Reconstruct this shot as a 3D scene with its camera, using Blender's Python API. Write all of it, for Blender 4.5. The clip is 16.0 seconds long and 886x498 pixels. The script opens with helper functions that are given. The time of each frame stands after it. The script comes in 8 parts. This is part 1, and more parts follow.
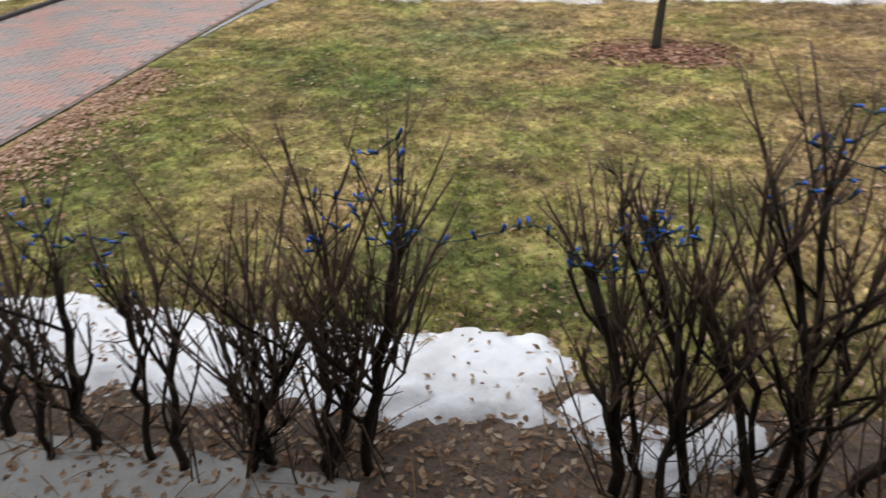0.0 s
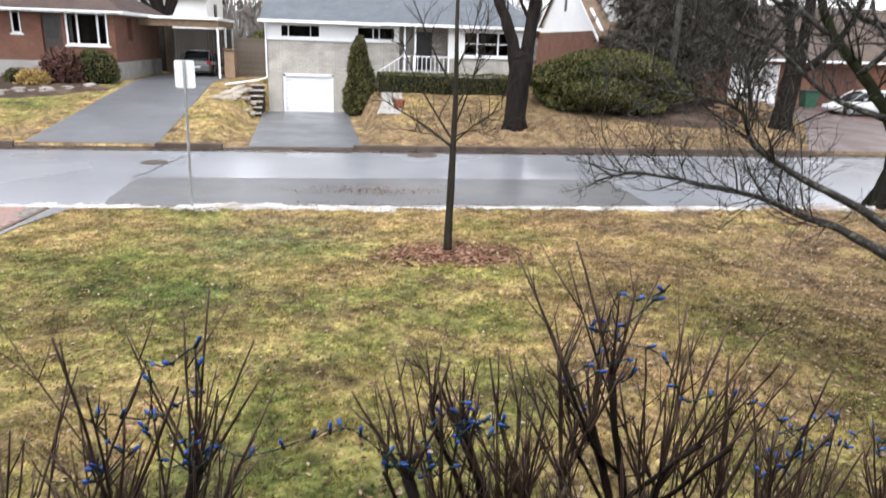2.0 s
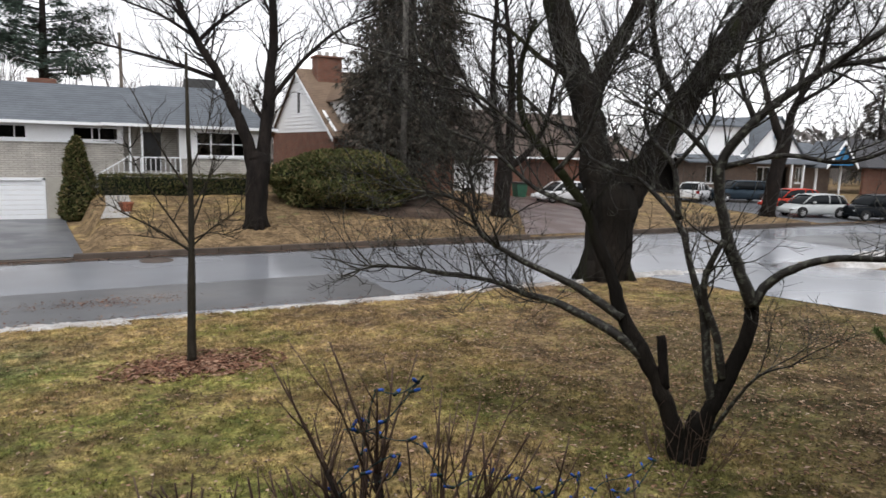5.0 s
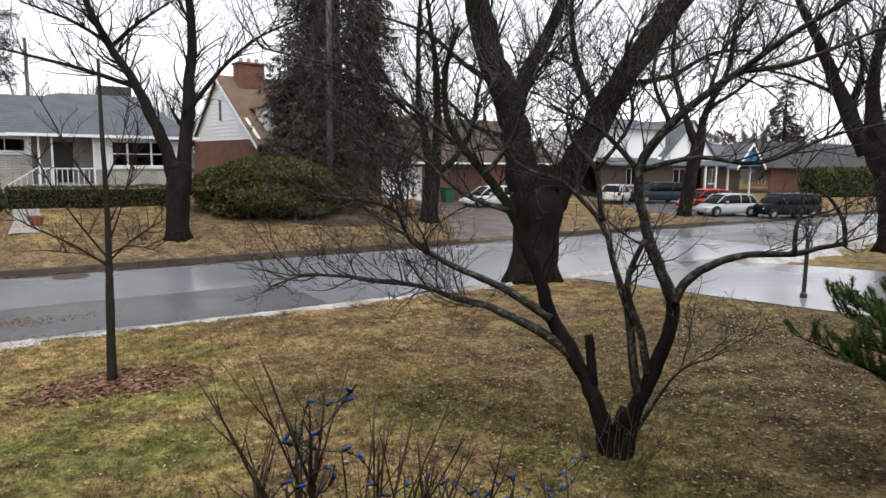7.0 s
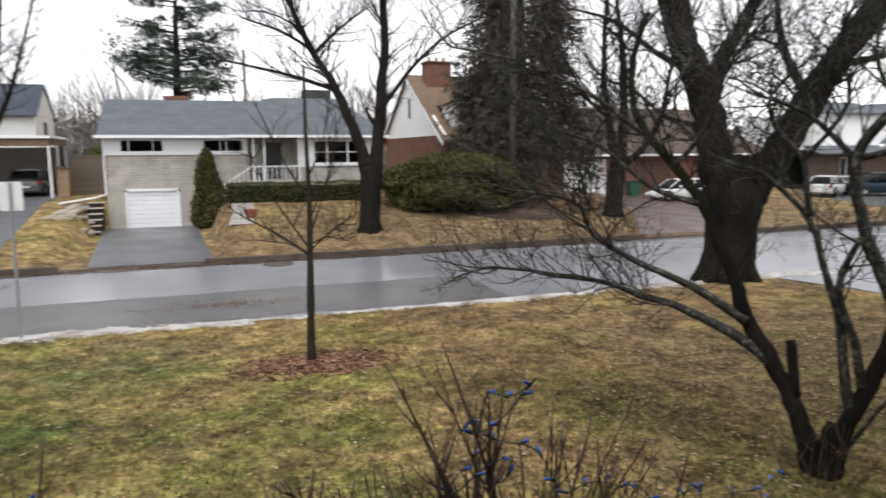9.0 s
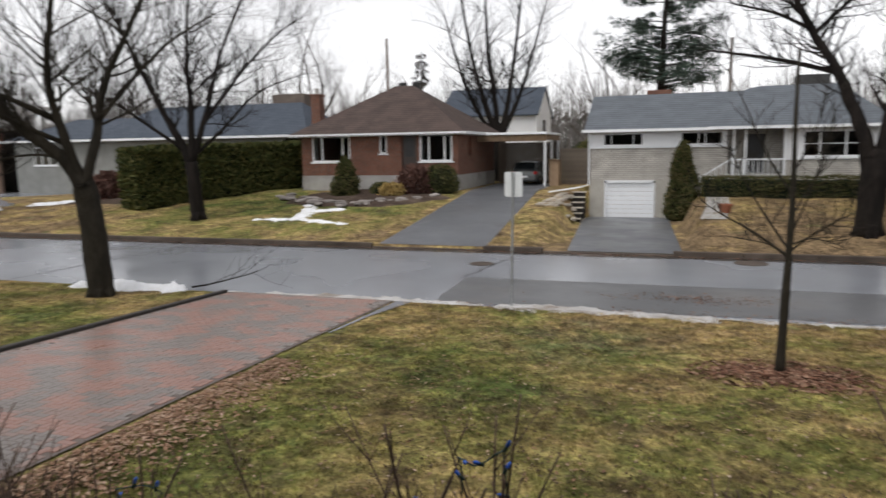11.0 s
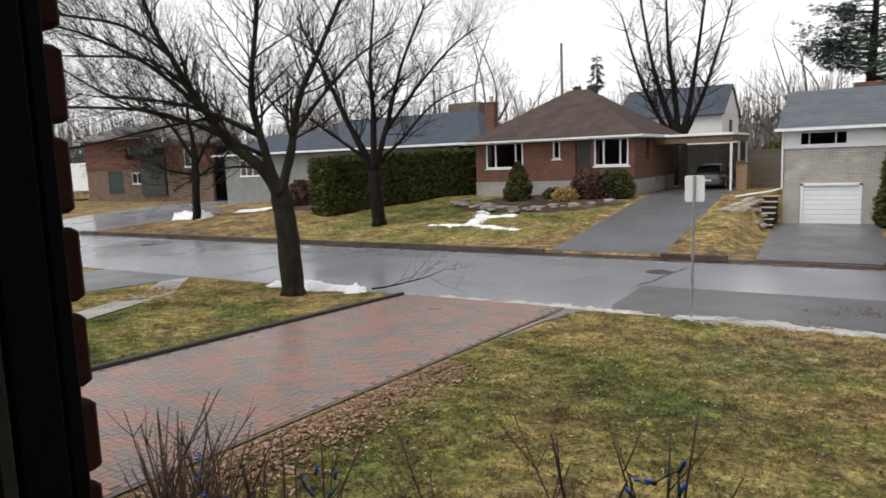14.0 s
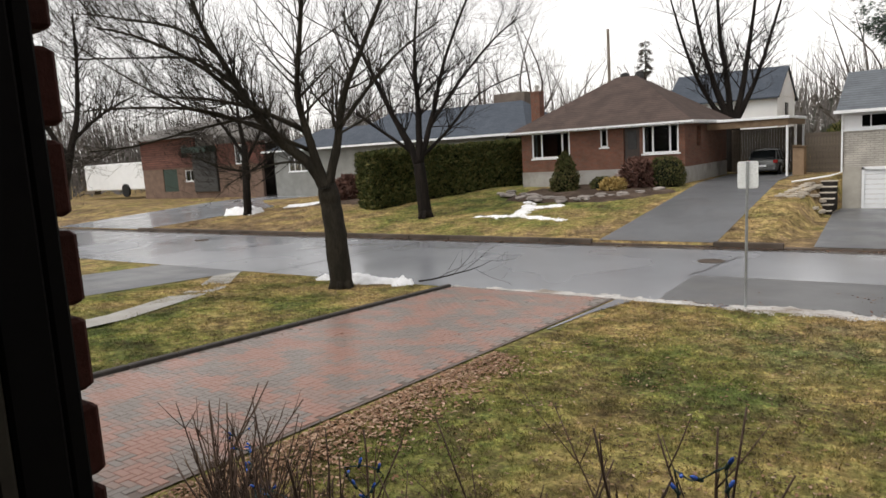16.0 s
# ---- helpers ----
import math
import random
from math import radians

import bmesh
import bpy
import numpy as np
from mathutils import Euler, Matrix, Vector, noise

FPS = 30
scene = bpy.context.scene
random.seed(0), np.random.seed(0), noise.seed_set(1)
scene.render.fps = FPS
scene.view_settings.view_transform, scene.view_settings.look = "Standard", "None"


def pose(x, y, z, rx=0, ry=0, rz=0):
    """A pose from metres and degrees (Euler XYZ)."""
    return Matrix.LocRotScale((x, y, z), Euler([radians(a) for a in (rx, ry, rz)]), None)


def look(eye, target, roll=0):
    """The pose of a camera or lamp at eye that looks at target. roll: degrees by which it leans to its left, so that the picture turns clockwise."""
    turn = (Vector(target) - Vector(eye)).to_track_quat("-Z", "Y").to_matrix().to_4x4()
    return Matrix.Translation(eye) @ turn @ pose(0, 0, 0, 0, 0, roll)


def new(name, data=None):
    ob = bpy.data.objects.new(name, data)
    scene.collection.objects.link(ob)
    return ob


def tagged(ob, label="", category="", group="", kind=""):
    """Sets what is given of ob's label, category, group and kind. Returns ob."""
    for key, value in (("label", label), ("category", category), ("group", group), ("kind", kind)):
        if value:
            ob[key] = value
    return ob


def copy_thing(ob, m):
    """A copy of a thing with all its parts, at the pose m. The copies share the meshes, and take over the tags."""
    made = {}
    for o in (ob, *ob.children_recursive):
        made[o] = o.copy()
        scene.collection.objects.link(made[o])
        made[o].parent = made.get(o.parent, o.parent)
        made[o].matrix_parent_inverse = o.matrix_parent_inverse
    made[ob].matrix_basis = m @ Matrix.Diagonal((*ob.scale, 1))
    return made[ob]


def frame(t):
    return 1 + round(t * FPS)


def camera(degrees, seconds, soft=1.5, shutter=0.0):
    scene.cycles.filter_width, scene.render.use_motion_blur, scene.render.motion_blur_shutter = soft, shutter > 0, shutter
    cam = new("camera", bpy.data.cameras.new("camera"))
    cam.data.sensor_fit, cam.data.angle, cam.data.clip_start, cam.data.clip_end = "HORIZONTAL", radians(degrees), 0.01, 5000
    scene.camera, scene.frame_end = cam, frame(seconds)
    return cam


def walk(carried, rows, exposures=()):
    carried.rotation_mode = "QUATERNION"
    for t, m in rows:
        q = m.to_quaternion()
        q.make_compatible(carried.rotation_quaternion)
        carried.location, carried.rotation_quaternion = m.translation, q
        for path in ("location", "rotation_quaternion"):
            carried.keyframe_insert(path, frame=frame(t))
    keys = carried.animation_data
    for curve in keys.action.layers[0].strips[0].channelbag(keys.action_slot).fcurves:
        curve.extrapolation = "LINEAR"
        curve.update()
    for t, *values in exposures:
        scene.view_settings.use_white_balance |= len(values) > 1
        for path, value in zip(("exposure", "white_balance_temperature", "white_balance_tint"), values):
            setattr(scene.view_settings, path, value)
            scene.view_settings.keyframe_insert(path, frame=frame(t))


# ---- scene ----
cam = camera(65.2, 16.0, soft=1.5, shutter=0.5)
PATH = [
    (0, (0.0, -0.02, 3.97), (-0.256, 1.639, 2.883), -1.86),
    (0.5, (0.0, -0.02, 3.97), (-0.07, 1.662, 2.89), -1.52),
    (1, (0.0, -0.02, 3.97), (0.064, 1.72, 2.986), 0.09),
    (1.5, (0.0, -0.02, 3.97), (0.219, 1.834, 3.253), 0.79),
    (2, (0.0, -0.02, 3.97), (0.284, 1.877, 3.403), 1.90),
    (2.5, (0.0, -0.01, 3.985), (0.289, 1.926, 3.576), 3.95),
    (3, (0.0, 0.0, 4.0), (0.424, 1.925, 3.663), 3.46),
    (3.5, (0.0, 0.0, 4.0), (0.605, 1.881, 3.693), 1.24),
    (4, (0.0, 0.0, 4.0), (0.808, 1.805, 3.7), 1.05),
    (4.5, (0.0, 0.0, 4.0), (0.9, 1.76, 3.695), 1.39),
    (4.7, (0.0, 0.0, 4.0), (0.927, 1.748, 3.707), 1.47),
    (7, (0.0, 0.0, 4.0), (1.14, 1.623, 3.741), 0.73),
    (7.5, (0.0, 0.0, 4.0), (1.146, 1.619, 3.745), 0.83),
    (8, (0.0, 0.0, 4.0), (1.071, 1.668, 3.734), 0.50),
    (8.5, (0.0, 0.0, 4.0), (0.893, 1.762, 3.691), 0.48),
    (9, (0.0, 0.0, 4.0), (0.679, 1.86, 3.722), -0.39),
    (9.5, (0.0, 0.0, 4.0), (0.435, 1.929, 3.702), -1.34),
    (10, (0.0, 0.0, 4.0), (0.08, 1.969, 3.658), -1.59),
    (10.2, (0.0, 0.0, 4.0), (-0.089, 1.972, 3.676), -1.38),
    (12.3, (0.0, 0.0, 4.0), (-0.938, 1.749, 3.752), -1.87),
    (12.5, (0.0, 0.0, 4.0), (-0.953, 1.741, 3.753), -2.12),
    (13, (0.002, 0.006, 4.0), (-0.971, 1.736, 3.758), -2.16),
    (13.5, (0.005, 0.012, 4.0), (-1.008, 1.719, 3.753), -2.42),
    (14, (0.008, 0.014, 4.0), (-1.043, 1.697, 3.746), -2.12),
    (14.5, (0.01, 0.017, 4.0), (-1.159, 1.618, 3.737), -2.52),
    (14.8, (0.012, 0.02, 4.0), (-1.208, 1.582, 3.734), -2.66),
    (15, (0.013, 0.022, 4.0), (-1.166, 1.615, 3.73), -2.76),
    (15.5, (0.02, 0.042, 4.0), (-1.131, 1.65, 3.701), -3.02),
    (16, (0.028, 0.058, 4.0), (-1.136, 1.662, 3.729), -3.42),
]
EXPOSURES = [(0, 1.22, 6250, 12), (0.5, 1.3, 6250, 12), (1, 1.35, 6250, 12), (1.5, 1.66, 6250, 12), (2, 1.7, 6250, 12), (2.5, 1.18, 6350, 12), (3, 0.95, 6380, 12), (3.5, 0.86, 6380, 12), (4.5, 0.82, 6380, 12), (7, 0.84, 6380, 12), (8.5, 0.9, 6480, 12), (9, 0.96, 6480, 12), (9.5, 0.8, 6480, 12), (10, 0.6, 6480, 12), (12.5, 0.48, 6500, 11), (13.5, 0.6, 6500, 11), (15.5, 0.7, 6800, 11), (16, 0.7, 6800, 11)]
walk(cam, [(t, look(eye, target, roll)) for t, eye, target, roll in PATH], EXPOSURES)

world = bpy.data.worlds.new("overcast")
scene.world = world
world.use_nodes = True
wn, wl = world.node_tree.nodes, world.node_tree.links
sky = wn.new("ShaderNodeTexSky")
sky.sky_type = "NISHITA"
sky.sun_disc = False
sky.sun_elevation = radians(61)
sky.sun_rotation = radians(200)
sky.air_density, sky.dust_density, sky.ozone_density = 1.0, 0.6, 1.0
grey_sky = wn.new("ShaderNodeHueSaturation")
grey_sky.inputs["Saturation"].default_value = 0.06
wl.new(sky.outputs[0], grey_sky.inputs["Color"])
wl.new(grey_sky.outputs[0], wn["Background"].inputs["Color"])
wn["Background"].inputs["Strength"].default_value = 0.135
sun_data = bpy.data.lights.new("sun", "SUN")
sun_data.energy, sun_data.angle, sun_data.color = 1.15, radians(40), (1.0, 0.97, 0.92)
sun = new("sun", sun_data)
sun.matrix_world = look((0, 0, 60), (14, 30, 0))

rng = random.Random(7)


# ---- building helpers ----
class Geo:
    """A growing mesh of plain vertices and faces."""

    def __init__(self):
        self.v, self.f = [], []

    def quad(self, a, b, c, d):
        n = len(self.v)
        self.v += [a, b, c, d]
        self.f.append((n, n + 1, n + 2, n + 3))

    def tri(self, a, b, c):
        n = len(self.v)
        self.v += [a, b, c]
        self.f.append((n, n + 1, n + 2))

    def box(self, x0, x1, y0, y1, z0, z1):
        n = len(self.v)
        self.v += [(x, y, z) for z in (z0, z1) for y in (y0, y1) for x in (x0, x1)]
        for q in ((0, 2, 3, 1), (4, 5, 7, 6), (0, 1, 5, 4), (2, 6, 7, 3), (1, 3, 7, 5), (0, 4, 6, 2)):
            self.f.append(tuple(n + i for i in q))

    def soft_box(self, x0, x1, y0, y1, z0, z1, c=0.01):
        """A box with chamfered edges."""
        n = len(self.v)
        for z, k in ((z0, c), (z0 + c, 0), (z1 - c, 0), (z1, c)):
            a, b, d, e = x0 + k, x1 - k, y0 + k, y1 - k
            self.v += [(a + c - k * .0, d, z), (b - c, d, z), (b, d + c, z), (b, e - c, z), (b - c, e, z), (a + c, e, z), (a, e - c, z), (a, d + c, z)]
        self.f.append(tuple(n + i for i in range(7, -1, -1)))
        for r in range(3):
            for i in range(8):
                p, q = n + 8 * r + i, n + 8 * r + (i + 1) % 8
                self.f.append((p, q, q + 8, p + 8))
        self.f.append(tuple(n + 24 + i for i in range(8)))

    def prism(self, pts, axis, lo, hi):
        """A polygon of (a, b) pairs drawn out along an axis: 'x' takes (y, z), 'y' takes (x, z), 'z' takes (x, y)."""
        def at(p, h):
            return {"x": (h, p[0], p[1]), "y": (p[0], h, p[1]), "z": (p[0], p[1], h)}[axis]
        n, k = len(self.v), len(pts)
        self.v += [at(p, lo) for p in pts] + [at(p, hi) for p in pts]
        self.f.append(tuple(n + i for i in range(k)))
        self.f.append(tuple(n + k + i for i in reversed(range(k))))
        for i in range(k):
            j = (i + 1) % k
            self.f.append((n + j, n + i, n + k + i, n + k + j))

    def tube(self, pts, radii, sides=6, cap=True):
        pts = [Vector(p) for p in pts]
        n, m = len(self.v), len(pts)
        side = None
        for i, p in enumerate(pts):
            d = (pts[min(i + 1, m - 1)] - pts[max(i - 1, 0)])
            d = d.normalized() if d.length > 1e-9 else Vector((0, 0, 1))
            if side is None:
                side = d.cross(Vector((0.31, 0.17, 1.0)) if abs(d.z) < .9 else Vector((1, 0.2, 0))).normalized()
            side = (side - d * side.dot(d)).normalized()
            up = d.cross(side)
            for s in range(sides):
                a = 2 * math.pi * s / sides
                self.v.append(tuple(p + (side * math.cos(a) + up * math.sin(a)) * radii[i]))
        for i in range(m - 1):
            for s in range(sides):
                a, b = n + i * sides + s, n + i * sides + (s + 1) % sides
                self.f.append((a, b, b + sides, a + sides))
        if cap:
            self.f.append(tuple(n + s for s in reversed(range(sides))))
            self.f.append(tuple(n + (m - 1) * sides + s for s in range(sides)))

    def lathe(self, profile, sides=16, centre=(0, 0, 0)):
        """Rings of (radius, height)."""
        n = len(self.v)
        for r, z in profile:
            self.v += [(centre[0] + r * math.cos(2 * math.pi * s / sides), centre[1] + r * math.sin(2 * math.pi * s / sides), centre[2] + z) for s in range(sides)]
        for i in range(len(profile) - 1):
            for s in range(sides):
                a, b = n + i * sides + s, n + i * sides + (s + 1) % sides
                self.f.append((a, b, b + sides, a + sides))
        self.f.append(tuple(n + s for s in reversed(range(sides))))
        self.f.append(tuple(n + (len(profile) - 1) * sides + s for s in range(sides)))

    def wall(self, along, lo, hi, z0, z1, face, thick, holes=()):
        """An upright wall along 'x' or 'y' with rectangular holes (a0, a1, z0, z1) right through it. face: its outer plane, thick: towards the inside (signed)."""
        aa = sorted({lo, hi, *[h for q in holes for h in q[:2]]})
        zz = sorted({z0, z1, *[h for q in holes for h in q[2:]]})
        def at(a, z, d):
            return (a, face + d, z) if along == "x" else (face + d, a, z)
        def solid(a, z):
            return lo < a < hi and z0 < z < z1 and not any(q[0] < a < q[1] and q[2] < z < q[3] for q in holes)
        for i in range(len(aa) - 1):
            for j in range(len(zz) - 1):
                a, b, c, d = aa[i], aa[i + 1], zz[j], zz[j + 1]
                if not solid((a + b) / 2, (c + d) / 2):
                    continue
                for k in (0, thick):
                    self.quad(at(a, c, k), at(b, c, k), at(b, d, k), at(a, d, k))
                e = 1e-4
                for na, nz, p, q in ((a - e, (c + d) / 2, (a, c), (a, d)), (b + e, (c + d) / 2, (b, c), (b, d)), ((a + b) / 2, c - e, (a, c), (b, c)), ((a + b) / 2, d + e, (a, d), (b, d))):
                    if not solid(na, nz):
                        self.quad(at(*p, 0), at(*q, 0), at(*q, thick), at(*p, thick))


def mesh_of(name, geo, material, smooth=False):
    me = bpy.data.meshes.new(name)
    me.from_pydata(geo.v, [], geo.f)
    if smooth:
        me.polygons.foreach_set("use_smooth", [True] * len(me.polygons))
    me.materials.append(material)
    me.update()
    return me


def part(name, geo, material, parent=None, label="", smooth=False):
    """Links a Geo as one mesh object, under a thing or a part."""
    ob = new(name, mesh_of(name, geo, material, smooth))
    if parent is not None:
        ob.parent = parent
        ob.matrix_parent_inverse = parent.matrix_world.inverted() if parent.type == "EMPTY" and parent.parent is None else Matrix()
    return tagged(ob, label)


def thing(name, label, category, at=(0, 0, 0), group="", kind=""):
    ob = new(name)
    ob.location = at
    ob.empty_display_size = 0.2
    ob.matrix_world = Matrix.Translation(at)
    return tagged(ob, label, category, group, kind)


# ---- materials ----
def mat(name, c1, c2, scale=2.0, rough=0.8, bump=0.3, fine=30.0, metal=0.0, rough2=None, c3=None, amount=0.35, dist=0.01, vary=0.0, space="Object", stretch=1.0):
    """Two colours mixed by a broad and a fine noise, with a third as stains, and a fine relief."""
    m = bpy.data.materials.new(name)
    m.use_nodes = True
    n, l = m.node_tree.nodes, m.node_tree.links
    b = n["Principled BSDF"]
    if space == "World":
        where = n.new("ShaderNodeNewGeometry").outputs["Position"]
    else:
        where = n.new("ShaderNodeTexCoord").outputs["Object"]
    if stretch != 1.0:
        longer = n.new("ShaderNodeVectorMath")
        longer.operation = "MULTIPLY"
        longer.inputs[1].default_value = (1, 1, stretch)
        l.new(where, longer.inputs[0])
        where = longer.outputs[0]
    def noise_at(s, d=4.0, r=0.55):
        t = n.new("ShaderNodeTexNoise")
        t.inputs["Scale"].default_value, t.inputs["Detail"].default_value, t.inputs["Roughness"].default_value = s, d, r
        l.new(where, t.inputs["Vector"])
        return t.outputs["Fac"]
    def ramp(src, lo, hi):
        r = n.new("ShaderNodeMapRange")
        r.inputs["From Min"].default_value, r.inputs["From Max"].default_value = lo, hi
        l.new(src, r.inputs["Value"])
        return r.outputs["Result"]
    def mix(f, a, c):
        x = n.new("ShaderNodeMix")
        x.data_type = "RGBA"
        for sock, val in ((x.inputs[0], f), (x.inputs[6], a), (x.inputs[7], c)):
            if isinstance(val, bpy.types.NodeSocket):
                l.new(val, sock)
            else:
                sock.default_value = val if isinstance(val, float) else (*val, 1)
        return x.outputs[2]
    broad, small = noise_at(scale), noise_at(fine, 6.0, 0.65)
    col = mix(ramp(broad, 0.35, 0.65), c1, c2)
    dark = tuple(v * (1 - amount) for v in c1)
    col = mix(ramp(small, 0.45, 0.75), col, dark)
    if c3:
        col = mix(ramp(noise_at(scale * 0.37, 5.0, 0.6), 0.52, 0.66), col, c3)
    if vary:
        info = n.new("ShaderNodeObjectInfo")
        hsv = n.new("ShaderNodeHueSaturation")
        l.new(ramp_out(n, l, info.outputs["Random"], 1 - vary, 1 + vary), hsv.inputs["Value"])
        l.new(col, hsv.inputs["Color"])
        col = hsv.outputs[0]
    l.new(col, b.inputs["Base Color"])
    if rough2 is None:
        b.inputs["Roughness"].default_value = rough
    else:
        r = n.new("ShaderNodeMapRange")
        r.inputs["From Min"].default_value, r.inputs["From Max"].default_value = 0.4, 0.62
        r.inputs["To Min"].default_value, r.inputs["To Max"].default_value = rough2, rough
        l.new(noise_at(scale * 0.8, 3.0), r.inputs["Value"])
        l.new(r.outputs["Result"], b.inputs["Roughness"])
    b.inputs["Metallic"].default_value = metal
    if rough >= 0.75 and rough2 is None:
        b.inputs["Specular IOR Level"].default_value = 0.12
    if bump:
        bp = n.new("ShaderNodeBump")
        bp.inputs["Strength"].default_value, bp.inputs["Distance"].default_value = bump, dist
        l.new(small, bp.inputs["Height"])
        l.new(bp.outputs[0], b.inputs["Normal"])
    return m


def ramp_out(n, l, src, lo, hi):
    r = n.new("ShaderNodeMapRange")
    r.inputs["To Min"].default_value, r.inputs["To Max"].default_value = lo, hi
    l.new(src, r.inputs["Value"])
    return r.outputs["Result"]


def island_mat(name, colours, rough=0.9):
    """Every loose piece of the mesh takes one of the colours."""
    m = bpy.data.materials.new(name)
    m.use_nodes = True
    n, l = m.node_tree.nodes, m.node_tree.links
    r = n.new("ShaderNodeValToRGB")
    r.color_ramp.interpolation = "LINEAR"
    while len(r.color_ramp.elements) < len(colours):
        r.color_ramp.elements.new(0.5)
    for i, c in enumerate(colours):
        r.color_ramp.elements[i].position = i / (len(colours) - 1)
        r.color_ramp.elements[i].color = (*c, 1)
    l.new(n.new("ShaderNodeNewGeometry").outputs["Random Per Island"], r.inputs["Fac"])
    l.new(r.outputs["Color"], n["Principled BSDF"].inputs["Base Color"])
    n["Principled BSDF"].inputs["Roughness"].default_value = rough
    n["Principled BSDF"].inputs["Specular IOR Level"].default_value = 0.12
    return m


def brick_mat(name, c1, c2, mortar, w=0.21, h=0.075, gap=0.010, rough=0.85):
    m = bpy.data.materials.new(name)
    m.use_nodes = True
    n, l = m.node_tree.nodes, m.node_tree.links
    pos = n.new("ShaderNodeSeparateXYZ")
    l.new(n.new("ShaderNodeNewGeometry").outputs["Position"], pos.inputs[0])
    add = n.new("ShaderNodeMath")
    l.new(pos.outputs[0], add.inputs[0]), l.new(pos.outputs[1], add.inputs[1])
    com = n.new("ShaderNodeCombineXYZ")
    l.new(add.outputs[0], com.inputs[0]), l.new(pos.outputs[2], com.inputs[1])
    t = n.new("ShaderNodeTexBrick")
    t.inputs["Scale"].default_value = 1.0
    t.inputs["Brick Width"].default_value, t.inputs["Row Height"].default_value, t.inputs["Mortar Size"].default_value = w, h, gap
    for k, c in (("Color1", c1), ("Color2", c2), ("Mortar", mortar)):
        t.inputs[k].default_value = (*c, 1)
    l.new(com.outputs[0], t.inputs["Vector"])
    no = n.new("ShaderNodeTexNoise")
    no.inputs["Scale"].default_value, no.inputs["Detail"].default_value = 1.3, 6
    l.new(com.outputs[0], no.inputs["Vector"])
    hsv = n.new("ShaderNodeHueSaturation")
    l.new(ramp_out(n, l, no.outputs["Fac"], 0.55, 1.45), hsv.inputs["Value"])
    l.new(t.outputs["Color"], hsv.inputs["Color"])
    b = n["Principled BSDF"]
    l.new(hsv.outputs[0], b.inputs["Base Color"])
    b.inputs["Roughness"].default_value = rough
    bp = n.new("ShaderNodeBump")
    bp.inputs["Strength"].default_value, bp.inputs["Distance"].default_value, bp.invert = 0.5, 0.008, True
    l.new(t.outputs["Fac"], bp.inputs["Height"]), l.new(bp.outputs[0], b.inputs["Normal"])
    return m


def rows_mat(name, c1, c2, pitch, rough=0.8, fine=25.0):
    """Shingles: rows up the slope, broken by noise."""
    m = mat(name, c1, c2, 1.2, rough, 0.5, fine, amount=0.45, space="World")
    n, l = m.node_tree.nodes, m.node_tree.links
    b = n["Principled BSDF"]
    col = b.inputs["Base Color"].links[0].from_socket
    w = n.new("ShaderNodeTexWave")
    w.wave_type, w.bands_direction, w.wave_profile = "BANDS", "Z", "SAW"
    w.inputs["Scale"].default_value = 0.314 / pitch
    w.inputs["Distortion"].default_value, w.inputs["Detail"].default_value, w.inputs["Detail Scale"].default_value = 1.2, 3.0, 3.0
    l.new(n.new("ShaderNodeNewGeometry").outputs["Position"], w.inputs["Vector"])
    hsv = n.new("ShaderNodeHueSaturation")
    l.new(ramp_out(n, l, w.outputs["Fac"], 0.75, 1.15), hsv.inputs["Value"])
    l.new(col, hsv.inputs["Color"]), l.new(hsv.outputs[0], b.inputs["Base Color"])
    return m


def glass_mat():
    m = bpy.data.materials.new("window glass")
    m.use_nodes = True
    b = m.node_tree.nodes["Principled BSDF"]
    b.inputs["Base Color"].default_value = (0.75, 0.8, 0.8, 1)
    b.inputs["Transmission Weight"].default_value = 1.0
    b.inputs["Roughness"].default_value = 0.02
    b.inputs["IOR"].default_value = 1.3
    return m


GLASS = glass_mat()
WHITE = mat("white paint", (0.81, 0.83, 0.85), (0.75, 0.77, 0.79), 1.5, 0.45, 0.06, 20, amount=0.12)
SIDING = mat("white siding", (0.84, 0.85, 0.86), (0.78, 0.79, 0.81), 0.8, 0.5, 0.05, 14, amount=0.1)
# Unlit rooms: their darkness is put into this near-black colour.
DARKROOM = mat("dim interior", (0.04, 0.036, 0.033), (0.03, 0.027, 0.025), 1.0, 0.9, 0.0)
CURTAIN = mat("curtain", (0.36, 0.36, 0.35), (0.28, 0.28, 0.27), 3.0, 0.9, 0.1)
CONCRETE = mat("concrete", (0.42, 0.41, 0.39), (0.33, 0.32, 0.3), 1.6, 0.85, 0.4, 40, c3=(0.25, 0.24, 0.22), amount=0.25)
KERB = mat("kerb concrete", (0.125, 0.10, 0.083), (0.075, 0.06, 0.05), 0.9, 0.75, 0.5, 30, c3=(0.045, 0.037, 0.031), space="World")
ASPHALT = mat("drive asphalt", (0.135, 0.141, 0.153), (0.108, 0.112, 0.122), 0.5, 0.5, 0.4, 60, c3=(0.12, 0.123, 0.13), amount=0.25, rough2=0.32, space="World", dist=0.004)
ROAD = mat("wet road asphalt", (0.265, 0.278, 0.305), (0.215, 0.226, 0.248), 0.14, 0.32, 0.16, 60, c3=(0.195, 0.204, 0.222), amount=0.18, rough2=0.15, space="World", dist=0.002)
PATCH = mat("patched asphalt", (0.125, 0.127, 0.133), (0.10, 0.102, 0.107), 0.4, 0.45, 0.25, 60, c3=(0.14, 0.132, 0.126), rough2=0.3, space="World", dist=0.003)
